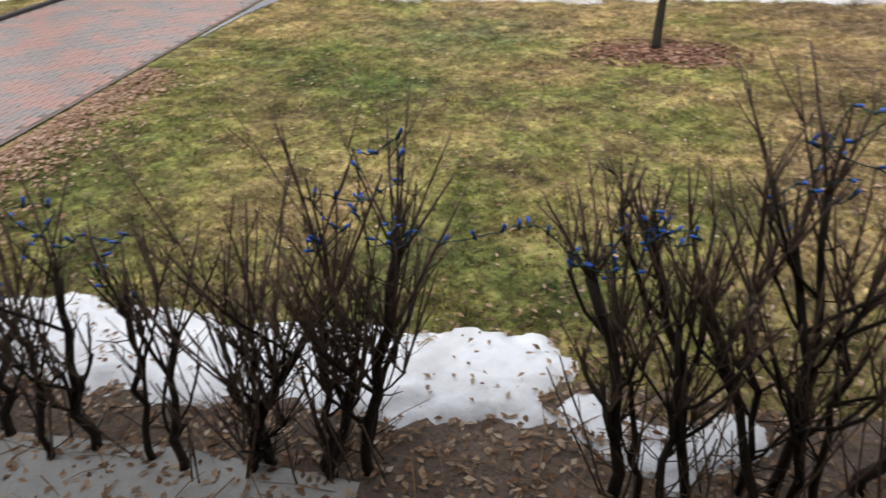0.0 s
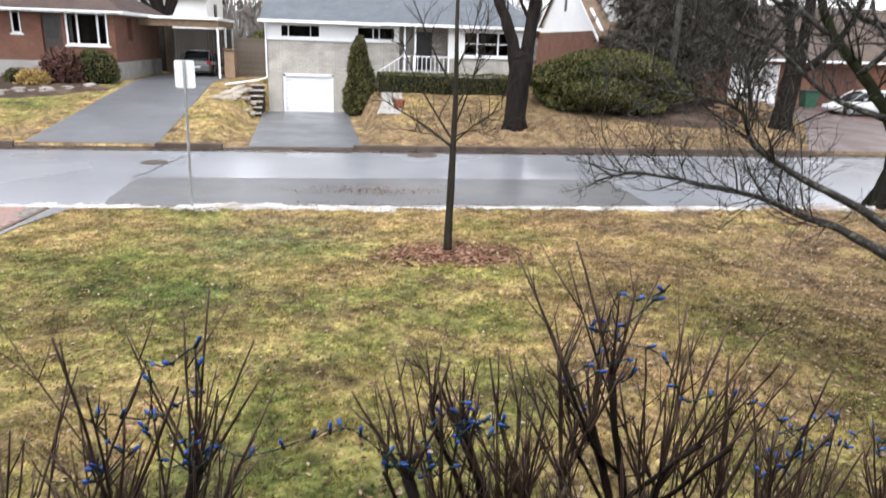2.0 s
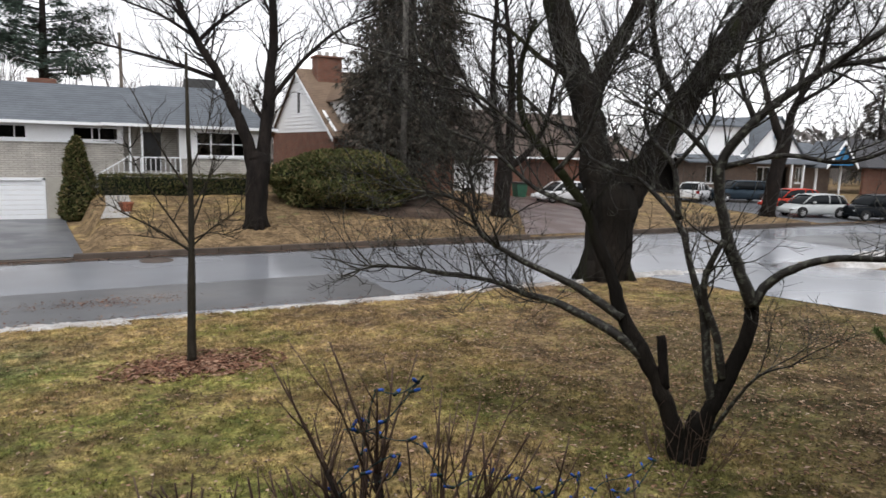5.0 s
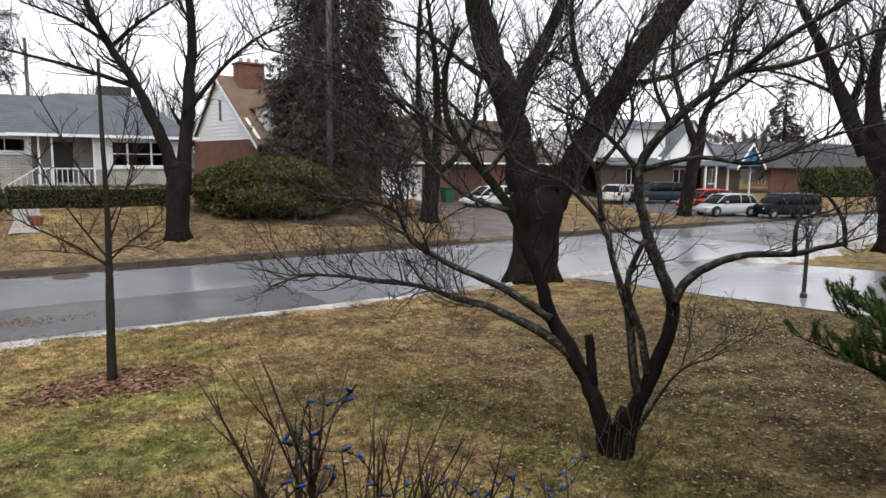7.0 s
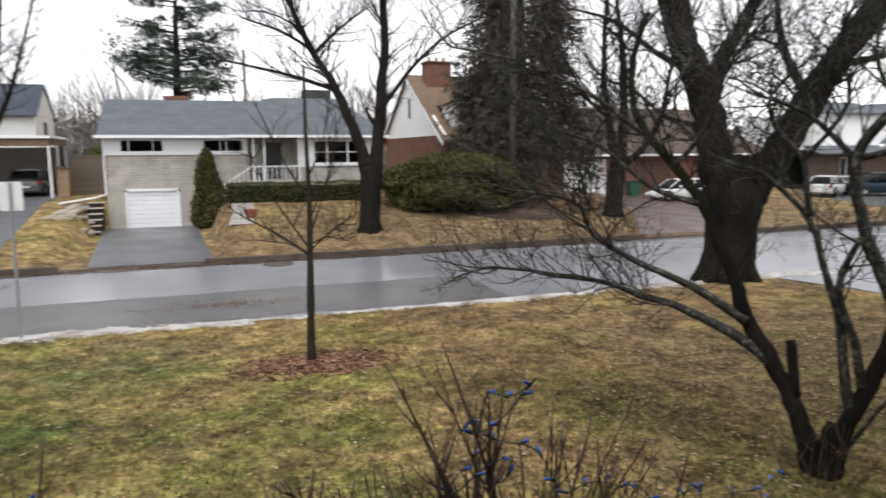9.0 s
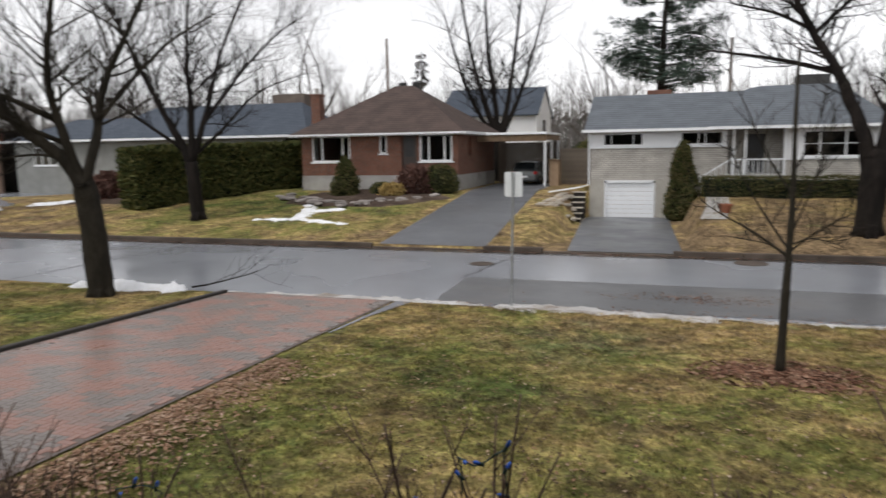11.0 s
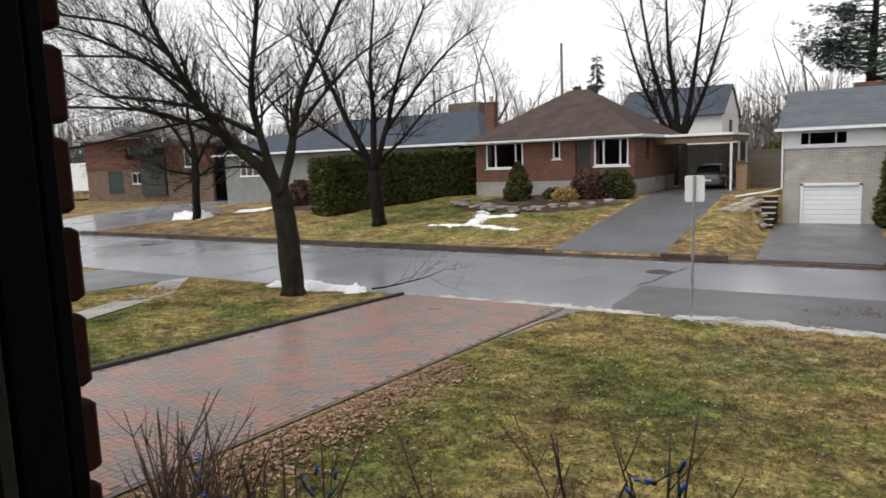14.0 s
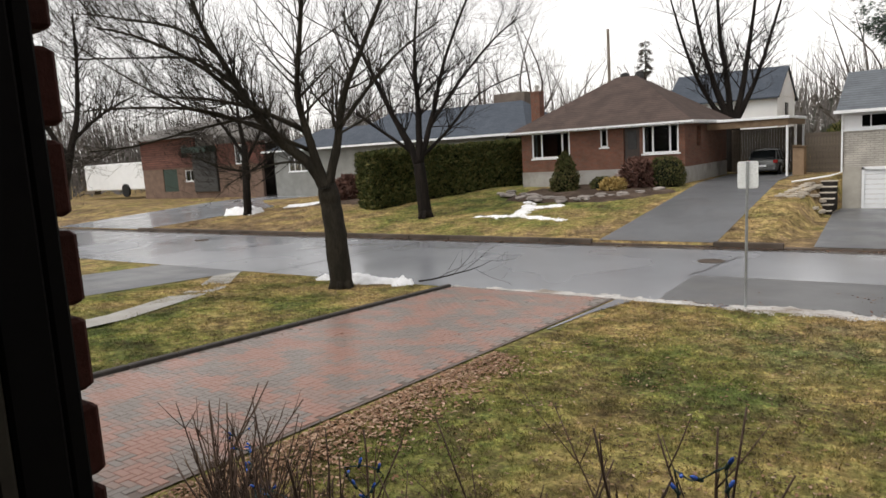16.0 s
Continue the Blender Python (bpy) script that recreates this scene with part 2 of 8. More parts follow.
SNOW = mat("old snow", (0.86, 0.87, 0.89), (0.80, 0.81, 0.84), 3.0, 0.6, 0.5, 22, c3=(0.66, 0.66, 0.66), amount=0.08, dist=0.03)
DIRTYSNOW = mat("gritty roadside ice", (0.66, 0.65, 0.64), (0.45, 0.43, 0.41), 1.6, 0.5, 0.9, 13, c3=(0.26, 0.22, 0.185), amount=0.6, dist=0.04, space="World")
SOIL = mat("bare soil", (0.165, 0.125, 0.1), (0.225, 0.172, 0.135), 2.5, 0.95, 1.0, 30, c3=(0.11, 0.085, 0.066), amount=0.5, dist=0.03, space="World")
BARK = mat("wet dark bark", (0.027, 0.0215, 0.0185), (0.011, 0.0095, 0.0085), 3.0, 0.85, 1.0, 17, amount=0.7, dist=0.09, stretch=0.2)
BARKGREY = mat("grey bark", (0.052, 0.045, 0.034), (0.026, 0.023, 0.018), 3.0, 0.85, 1.0, 20, amount=0.65, dist=0.06, stretch=0.25)
BARKMOSS = mat("mossy bark", (0.022, 0.018, 0.0145), (0.010, 0.009, 0.0075), 2.2, 0.9, 1.0, 13, c3=(0.028, 0.032, 0.013), amount=0.7, dist=0.1, stretch=0.2)
BARKLICHEN = mat("bark with pale lichen", (0.022, 0.0185, 0.014), (0.012, 0.0105, 0.0085), 38.0, 0.55, 0.8, 60, c3=(0.115, 0.118, 0.092), amount=0.45)
TWIG = mat("shrub stems", (0.14, 0.085, 0.058), (0.08, 0.052, 0.038), 6.0, 0.7, 0.5, 60, c3=(0.17, 0.12, 0.08))
STEEL = mat("galvanised steel", (0.42, 0.44, 0.45), (0.33, 0.35, 0.36), 5.0, 0.45, 0.1, 40, metal=0.6)
BLACK = mat("black paint", (0.02, 0.02, 0.021), (0.03, 0.03, 0.03), 4.0, 0.45, 0.1, 30)
RUBBER = mat("tyre rubber", (0.02, 0.02, 0.02), (0.03, 0.03, 0.03), 8.0, 0.8, 0.1)
BARKLICHEN.node_tree.nodes["Principled BSDF"].inputs["Specular IOR Level"].default_value = 0.3
SHRUBBARK = mat("shrub bark", (0.05, 0.038, 0.031), (0.028, 0.022, 0.018), 5.0, 0.75, 0.7, 40, amount=0.5)
REDBRICK = brick_mat("red brick", (0.19, 0.066, 0.036), (0.125, 0.044, 0.027), (0.15, 0.115, 0.09))
TANBRICK = brick_mat("buff brick", (0.47, 0.445, 0.40), (0.40, 0.38, 0.34), (0.28, 0.265, 0.245), w=0.36, h=0.11, gap=0.014)
ROOFBROWN = rows_mat("brown shingles", (0.105, 0.077, 0.068), (0.07, 0.053, 0.048), 0.13)
ROOFGREY = rows_mat("grey shingles", (0.15, 0.165, 0.185), (0.115, 0.128, 0.145), 0.13)
ROOFSLATE = rows_mat("slate blue shingles", (0.085, 0.10, 0.125), (0.065, 0.078, 0.1), 0.13)
ROOFTAN = rows_mat("tan shingles", (0.215, 0.155, 0.112), (0.165, 0.118, 0.086), 0.13)
# ---- ground, road, drives ----
KERB_NEAR, KERB_FAR = 16.5, 26.5


def smooth(a, b, v):
    t = min(1.0, max(0.0, (v - a) / (b - a)))
    return t * t * (3 - 2 * t)


def land(x, y):
    """Height of the ground."""
    if y < KERB_NEAR:
        return 0.10 + 0.042 * (KERB_NEAR - max(y, -6.0))
    if y < KERB_FAR + .08:
        return -0.10
    h = 0.12 + 1.38 * min(1.0, max(0.0, (y - 26.7) / 14.3))
    h *= 1 - 0.55 * smooth(20, 32, x)
    h *= 1 - 0.45 * (1 - smooth(-45, -30, x))
    k = smooth(-5.2, -4.4, x) * (1 - smooth(0.9, 1.7, x)) * (1 - smooth(46, 47, y))
    return h * (1 - k) + 0.0 * k


def level_spot(x, y):
    """Where a drive or path keeps the ground even."""
    if y > 26:
        return -12.2 < x < -6.0 or -5.6 < x < 2.2 or 18.5 < x < 38 or 41 < x < 55 or x < -42
    return -12.3 < x < -6.2 or -27.5 < x < -20.5 or 16 < x < 27 or (y < 3 and x < 0)


def surface(x, y):
    """The lawn with its small humps."""
    if abs(x) > 45 or not 0 < y < 50 or KERB_NEAR - .1 < y < KERB_FAR + .3 or level_spot(x, y):
        return land(x, y)
    b = 0.07 * noise.noise((x * 0.45, y * 0.45, 3)) + 0.035 * noise.noise((x * 1.5, y * 1.5, 9))
    return land(x, y) + b * min(1, abs(y - 16.4) / 3)


def lawn_material(name="winter lawn", piece=False):
    """Moss green, olive, straw and tan turf in patches, worn brown in places; single blades vary about it."""
    m = bpy.data.materials.new(name)
    m.use_nodes = True
    n, l = m.node_tree.nodes, m.node_tree.links
    b = n["Principled BSDF"]
    b.inputs["Roughness"].default_value = 0.95
    b.inputs["Specular IOR Level"].default_value = 0.1
    geo = n.new("ShaderNodeNewGeometry")
    pos = geo.outputs["Position"]
    sep = n.new("ShaderNodeSeparateXYZ")
    l.new(pos, sep.inputs[0])

    def noisy(scale, detail=5.0, rough=0.6):
        t = n.new("ShaderNodeTexNoise")
        t.inputs["Scale"].default_value, t.inputs["Detail"].default_value, t.inputs["Roughness"].default_value = scale, detail, rough
        l.new(pos, t.inputs["Vector"])
        return t.outputs["Fac"]

    def span(src, lo, hi, a=0.0, c=1.0):
        r = n.new("ShaderNodeMapRange")
        r.inputs["From Min"].default_value, r.inputs["From Max"].default_value = lo, hi
        r.inputs["To Min"].default_value, r.inputs["To Max"].default_value = a, c
        l.new(src, r.inputs["Value"])
        return r.outputs["Result"]

    def calc(op, x, y):
        q = n.new("ShaderNodeMath")
        q.operation = op
        for k, v in enumerate((x, y)):
            if isinstance(v, float):
                q.inputs[k].default_value = v
            else:
                l.new(v, q.inputs[k])
        return q.outputs[0]

    def blend(f, a, c):
        x = n.new("ShaderNodeMix")
        x.data_type = "RGBA"
        l.new(f, x.inputs[0]), l.new(a, x.inputs[6])
        x.inputs[7].default_value = (*c, 1)
        return x.outputs[2]

    dry = calc("ADD", calc("MULTIPLY", calc("ADD", noisy(0.45, 6, .62), -.12), 1.5), calc("ADD", span(sep.outputs[1], 9, 16.5, 0, .18), span(sep.outputs[0], -3.5, 6, 0, .19)))
    across = calc("MULTIPLY", span(sep.outputs[1], 26, 27), calc("ADD", span(sep.outputs[1], 28, 31.5, .14, 0), calc("ADD", span(sep.outputs[0], -14, -11, -.16, .1), span(sep.outputs[0], -31, -26, .3, 0))))
    dry = calc("ADD", dry, across)
    dry = calc("ADD", dry, span(noisy(4.5, 8, .75), .3, .7, -.13, .13))
    ramp = n.new("ShaderNodeValToRGB")
    stops = ((.40, (.092, .118, .036)), (.55, (.18, .182, .054)), (.70, (.275, .228, .086)), (.86, (.36, .26, .118)), (1.0, (.22, .155, .088)))
    while len(ramp.color_ramp.elements) < len(stops):
        ramp.color_ramp.elements.new(.5)
    for k, (p, c) in enumerate(stops):
        ramp.color_ramp.elements[k].position, ramp.color_ramp.elements[k].color = p, (*c, 1)
    l.new(dry, ramp.inputs["Fac"])
    col = ramp.outputs[0]
    # a mossy spot near the sign and a few smaller ones
    dist = n.new("ShaderNodeVectorMath")
    dist.operation = "DISTANCE"
    l.new(pos, dist.inputs[0])
    dist.inputs[1].default_value = (-1.6, 13.4, .2)
    moss = calc("MULTIPLY", span(dist.outputs["Value"], .5, 2.6, 1, 0), span(noisy(1.6), .35, .6))
    col = blend(calc("MULTIPLY", moss, .75), col, (.115, .175, .075))
    col = blend(span(noisy(.9, 4), .62, .72, 0, .6), col, (.135, .185, .055))
    # worn brown earth and dead leaves trodden in
    worn = calc("MULTIPLY", span(noisy(.7, 5, .6), .44, .60), span(noisy(3.2, 6, .65), .40, .58))
    col = blend(calc("MULTIPLY", worn, .72), col, (.105, .074, .046))
    litter = calc("MULTIPLY", calc("MULTIPLY", span(sep.outputs[0], 3, 10), span(sep.outputs[1], 15, 9)), span(noisy(1.1, 5, .6), .3, .55, .55, 1))
    col = blend(calc("MULTIPLY", litter, .88), col, (.098, .074, .045))
    for scale, lo, hi, dark in ((1.3, .36, .60, .62), (4.2, .38, .62, .55), (13.0, .36, .64, .55)):
        hs = n.new("ShaderNodeHueSaturation")
        l.new(span(noisy(scale, 6, .7), lo, hi, dark, 1.32), hs.inputs["Value"])
        l.new(col, hs.inputs["Color"])
        col = hs.outputs[0]
    if piece:
        hs = n.new("ShaderNodeHueSaturation")
        l.new(span(geo.outputs["Random Per Island"], 0, 1, .7, 1.45), hs.inputs["Value"])
        l.new(col, hs.inputs["Color"])
        col = hs.outputs[0]
    else:
        bp = n.new("ShaderNodeBump")
        bp.inputs["Strength"].default_value, bp.inputs["Distance"].default_value = 1.0, .05
        l.new(noisy(13, 6, .65), bp.inputs["Height"]), l.new(bp.outputs[0], b.inputs["Normal"])
    l.new(col, b.inputs["Base Color"])
    return m


LAWN = lawn_material()


def lines(lo, hi, step):
    n = max(1, round((hi - lo) / step))
    return [lo + (hi - lo) * i / n for i in range(n)]


xs = lines(-900, -150, 75) + lines(-150, -60, 6) + lines(-60, -30, 1.5) + lines(-30, 40, 0.5) + lines(40, 70, 1.5) + lines(70, 150, 8) + lines(150, 901, 75) + [900]
ys = lines(-300, -20, 40) + lines(-20, 0, 2) + lines(0, 16.48, 0.4) + [16.48, 16.5001, 21.5, 26.575, 26.585] + lines(26.7, 50, 0.6) + lines(50, 80, 3) + lines(80, 200, 20) + lines(200, 901, 100) + [900]
g = Geo()
for y in ys:
    for x in xs:
        g.v.append((x, y, surface(x, y)))
W = len(xs)
for j in range(len(ys) - 1):
    for i in range(W - 1):
        a = j * W + i
        g.f.append((a, a + 1, a + 1 + W, a + W))
ground = tagged(part("ground", g, LAWN, smooth=True), "patchy yellow-green winter lawn with brown bare spots", "ground", kind="structure")


def ribbon(name, left, right, lift, material, label, category, kind="structure", rows=24, cols=6, thick=0.0):
    """A strip laid on the land between two edge lines."""
    g = Geo()
    def on(line, t):
        t *= len(line) - 1
        i = min(int(t), len(line) - 2)
        return Vector(line[i]).lerp(Vector(line[i + 1]), t - i)
    for j in range(rows + 1):
        a, b = on(left, j / rows), on(right, j / rows)
        for i in range(cols + 1):
            p = a.lerp(b, i / cols)
            g.v.append((p.x, p.y, land(p.x, p.y) + lift))
    for j in range(rows):
        for i in range(cols):
            a = j * (cols + 1) + i
            g.f.append((a, a + 1, a + cols + 2, a + cols + 1))
    return tagged(part(name, g, material, smooth=True), label, category, kind=kind)


def patch(name, centre, radii, lift, height, material, label, category, seed, rough=0.25, kind="stuff", spin=0.0, base=None, rim=40):
    """An uneven flat heap on the land: an ellipse with a wandering rim."""
    g = Geo()
    cx, cy = centre
    rings = 9
    base = base or land
    c, s = math.cos(spin), math.sin(spin)
    g.v.append((cx, cy, base(cx, cy) + lift + height))
    for r in range(1, rings + 1):
        for k in range(rim):
            a = 2 * math.pi * k / rim
            w = 1 + rough * (noise.noise((math.cos(a) * 1.4 + seed, math.sin(a) * 1.4, seed * 1.7)) * 1.6 + 0.6 * noise.noise((math.cos(a) * 5 + seed, math.sin(a) * 5, 2)))
            f = r / rings * w
            ux, uy = radii[0] * f * math.cos(a), radii[1] * f * math.sin(a)
            x, y = cx + c * ux - s * uy, cy + s * ux + c * uy
            h = height * (1 - (r / rings) ** 2.5) * (0.75 + 0.5 * noise.noise((x * 2.3, y * 2.3, seed)))
            g.v.append((x, y, base(x, y) + (lift + h if r < rings else -0.03)))
    for k in range(rim):
        g.f.append((0, 1 + k, 1 + (k + 1) % rim))
    for r in range(rings - 1):
        for k in range(rim):
            a, b = 1 + r * rim + k, 1 + r * rim + (k + 1) % rim
            g.f.append((a, a + rim, b + rim, b))
    return tagged(part(name, g, material, smooth=True), label, category, kind=kind)


# the road with its crown and shallow gutters
g = Geo()
rx = lines(-400, -60, 20) + lines(-60, 70, 1.0) + lines(70, 401, 20) + [400]
ry = [16.5 + i * 0.5 for i in range(21)]
for y in ry:
    for x in rx:
        g.v.append((x, y, 0.05 * (1 - ((y - 21.5) / 5) ** 2) - 0.02 + 0.008 * noise.noise((x * .5, y * .5, 4))))
for j in range(len(ry) - 1):
    for i in range(len(rx) - 1):
        a = j * len(rx) + i
        g.f.append((a, a + 1, a + 1 + len(rx), a + len(rx)))
tagged(part("road", g, ROAD, smooth=True), "wet grey asphalt street with a shiny surface", "road", kind="structure")


def crown(x, y):
    return 0.05 * (1 - ((y - 21.5) / 5) ** 2) - 0.02 + 0.008 * noise.noise((x * .5, y * .5, 4))


def road_patch(name, x0, x1, y0, y1, material, label, seed):
    g = Geo()
    nx, ny = 40, 8
    for j in range(ny + 1):
        for i in range(nx + 1):
            u, v = i / nx, j / ny
            x = x0 + (x1 - x0) * u + 0.12 * noise.noise((v * 6, seed, 0)) * (1 if i in (0, nx) else 0)
            y = y0 + (y1 - y0) * v + 0.10 * noise.noise((u * 9, seed, 5)) * (1 if j in (0, ny) else 0)
            g.v.append((x, y, crown(x, y) + 0.006))
    for j in range(ny):
        for i in range(nx):
            a = j * (nx + 1) + i
            g.f.append((a, a + 1, a + nx + 2, a + nx + 1))
    return tagged(part(name, g, material, smooth=True), label, "road patch", kind="structure")


road_patch("road_patch", -5.8, 8.2, 17.2, 20.6, PATCH, "darker asphalt repair strip in the street", 1)
road_patch("road_patch", 32, 40, 18.5, 22.5, PATCH, "dark asphalt repair beside the far corner", 2)
for i, (x, y, r) in enumerate(((-6.0, 23.2, 0.42), (2.9, 25.3, 0.55), (-33.5, 23.4, 0.4), (27.5, 22.5, 0.5))):
    g = Geo()
    g.lathe([(r, 0), (r, 0.012), (r * .9, 0.014), (r * .88, 0.008), (r * 0.3, 0.010), (0.02, 0.012)], 24, (x, y, crown(x, y) + 0.006))
    tagged(part("manhole_cover", g, KERB), "rusty brown iron manhole cover in the asphalt", "manhole cover", "manhole covers in the street")

TAR = mat("crack sealing tar", (0.05, 0.05, 0.053), (0.035, 0.035, 0.038), 5, 0.35, 0.3, 40, space="World")
r = random.Random(44)
for x0, y0, x1, y1 in ((-5.9, 20.6, -5.4, 24.4), (-20.4, 17.0, -19.6, 25.8)):
    g = Geo()
    n = max(12, int(math.hypot(x1 - x0, y1 - y0) / .3))
    across = Vector((y0 - y1, x1 - x0)).normalized()
    for i in range(n + 1):
        t = i / n
        wob = .16 * noise.noise((x0 + t * n * .13, y0, 3)) + .05 * r.uniform(-1, 1)
        w = .022 + .012 * r.random()
        for k in (-1, 1):
            x, y = x0 + (x1 - x0) * t + across.x * (wob + k * w), y0 + (y1 - y0) * t + across.y * (wob + k * w)
            g.v.append((x, y, crown(x, y) + .010))
    g.f = [(2 * i, 2 * i + 1, 2 * i + 3, 2 * i + 2) for i in range(n)]
    tagged(part("road_crack", g, TAR), "tar-sealed crack wandering over the street", "road crack", kind="structure")

# kerbs: stretches of cast concrete with their joints
def kerb(name, y, side, gaps, x0, x1, label, tall=.185):
    top = thing(name, label, "kerb", (0, y, 0), kind="structure")
    g = Geo()
    x = x0
    i = 0
    while x < x1:
        low = any(a < x + 1.2 < b for a, b in gaps)
        h = 0.045 if low else tall + 0.012 * noise.noise((x * .3, 0, y))
        g.soft_box(x + .008, x + 2.39, min(y, y + side * .2), max(y, y + side * .2), -0.1, h, 0.02)
        x += 2.4
        i += 1
    part("kerb_stones", g, KERB, top)


kerb("kerb_far", KERB_FAR, 1, ((-11.8, -6.4), (-4.2, 1.2), (19.5, 24.8), (-56.5, -44), (42, 54)), -110, 110, "stained concrete kerb along the far lawns")
kerb("kerb_near", KERB_NEAR, -1, ((-12, -6), (-27, -20.5), (16.5, 25.5)), -110, 110, "low concrete kerb half hidden by ice", .085)

# drives and paths
ribbon("drive_asphalt", [(-11.35, 26.72), (-11.3, 40), (-11.6, 50)], [(-6.75, 26.72), (-7.1, 40), (-7.3, 50)], 0.015, ASPHALT, "dark wet asphalt drive up to a carport", "driveway")
ribbon("drive_asphalt", [(-3.5, 26.72), (-4.2, 38), (-4.1, 40.48)], [(0.75, 26.72), (0.35, 38), (0.35, 40.48)], 0.06, ASPHALT, "short dark asphalt drive to a white garage door", "driveway")
DRIVERED = mat("worn reddish paving", (0.11, 0.07, 0.06), (0.085, 0.055, 0.05), 0.8, 0.5, 0.5, 40, rough2=0.3, space="World")
ribbon("drive_paved", [(19.5, 26.72), (23.4, 33), (27.2, 43.9)], [(24.6, 26.72), (29.5, 33), (36.5, 43.9)], 0.015, DRIVERED, "reddish brown paved drive to the garages", "driveway")
ribbon("drive_asphalt", [(42.5, 26.72), (42, 33), (44.5, 42)], [(53.5, 26.72), (52, 33), (54, 42)], 0.015, ASPHALT, "wide wet asphalt drive with parked cars", "driveway")
ribbon("side_road", [(-57, 26.72), (-55.5, 45), (-56, 140)], [(-44.8, 26.72), (-43, 36), (-44, 140)], 0.02, ROAD, "side street leading off between lawns", "road")
ribbon("drive_asphalt", [(-26.8, 2), (-26.3, 16.4)], [(-21.1, 2), (-21.0, 16.4)], 0.02, ASPHALT, "neighbouring asphalt drive", "driveway")
ribbon("garden_path", [(-16.5, 4), (-17.2, 9), (-19.0, 12.9), (-21.0, 15.0)], [(-15.6, 4), (-16.2, 9), (-18.2, 13.4), (-21.0, 16.2)], 0.025, CONCRETE, "curved concrete garden path", "path")
ribbon("drive_asphalt", [(17.6, 0), (17.0, 9), (16.6, 16.46)], [(26.4, 0), (25.6, 12), (24.6, 16.46)], 0.02, ROAD, "wide wet drive beside the lamp post", "driveway")
ribbon("front_walk", [(-6.5, 1.35), (-2.0, 1.45), (-0.9, 1.5)], [(-6.5, 2.6), (-2.0, 2.58), (-0.9, 2.45)], 0.055, CONCRETE, "grey concrete walk along the house wall", "path")
ribbon("front_walk", [(2.2, 40.2), (2.0, 36), (1.6, 33)], [(3.3, 40.2), (3.1, 36), (2.7, 33)], 0.03, CONCRETE, "pale concrete walk to the porch", "path")

ribbon("drive_apron", [(-6.55, 12.6), (-6.55, 14.5), (-6.55, 16.45)], [(-6.5, 12.6), (-6.42, 14.5), (-6.1, 16.45)], 0.02, ROAD, "worn grey apron where the brick drive widens", "driveway")

# planting beds
MULCH = mat("dark garden mulch", (0.085, 0.06, 0.046), (0.055, 0.04, 0.032), 1.6, 0.95, 1.0, 14, c3=(0.12, 0.09, 0.07), amount=0.5, dist=0.05, space="World")
patch("planting_bed", (-0.6, 2.65), (6.2, 1.0), 0.012, 0.03, SOIL, "bare brown soil bed with dead leaves", "flower bed", 11, 0.12)
patch("planting_bed", (-16.9, 37.9), (4.8, 3.0), 0.10, 0.08, MULCH, "dark garden bed with stones and low shrubs", "flower bed", 12, 0.2)
patch("planting_bed", (17.5, 36.5), (5.5, 5.0), 0.06, 0.05, MULCH, "needle-strewn bare ground under the spruce", "flower bed", 13, 0.2)
patch("planting_bed", (-33, 38), (6, 3), 0.06, 0.05, MULCH, "dark bed beside a shrub", "flower bed", 14, 0.2)

# snow and ice
def snow_field(name, spines, height, material, label, seed, cell=0.05, ragged=0.16, base=None, category="snow"):
    """Melting snow: a raised sheet round one or more spines (x0, y0, x1, y1, half width), with a ragged rim and melted holes."""
    base = base or land
    x0 = min(min(q[0], q[2]) - q[4] for q in spines) - .3
    x1 = max(max(q[0], q[2]) + q[4] for q in spines) + .3
    y0 = min(min(q[1], q[3]) - q[4] for q in spines) - .3
    y1 = max(max(q[1], q[3]) + q[4] for q in spines) + .3
    nx, ny = int((x1 - x0) / cell) + 2, int((y1 - y0) / cell) + 2
    depth = {}
    for j in range(ny):
        for i in range(nx):
            x, y = x0 + i * cell, y0 + j * cell
            best = -9.0
            for ax, ay, bx, by, w in spines:
                dx, dy = bx - ax, by - ay
                t = max(0.0, min(1.0, ((x - ax) * dx + (y - ay) * dy) / (dx * dx + dy * dy + 1e-9)))
                best = max(best, w - math.hypot(x - ax - dx * t, y - ay - dy * t))
            if best > -ragged * 1.6:
                depth[i, j] = best + ragged * (1.5 * noise.noise((x * 1.6, y * 1.6, seed)) + .9 * noise.noise((x * 5, y * 5, seed + 3)) + .45 * noise.noise((x * 14, y * 14, seed)))
    g, index = Geo(), {}
    for (i, j), d in depth.items():
        if max(depth.get((i + a, j + b), -1) for a in (-1, 0, 1) for b in (-1, 0, 1)) <= 0:
            continue
        x, y = x0 + i * cell, y0 + j * cell
        lump = .75 + .5 * noise.noise((x * 2.1, y * 2.1, seed)) + .35 * noise.noise((x * 8, y * 8, seed))
        h = height * smooth(0, ragged * 1.5, d) * lump + .012 if d > 0 else -.03
        index[i, j] = len(g.v)
        g.v.append((x, y, base(x, y) + h))
    for (i, j) in index:
        ring = [(i, j), (i + 1, j), (i + 1, j + 1), (i, j + 1)]
        if all(q in index for q in ring) and max(depth[q] for q in ring) > 0:
            g.f.append(tuple(index[q] for q in ring))
    return tagged(part(name, g, material, smooth=True), label, category, kind="stuff")


def gutter_bed(x, y):
    return max(crown(x, y), 0.0) if y > 16.5 else max(surface(x, y), .105)


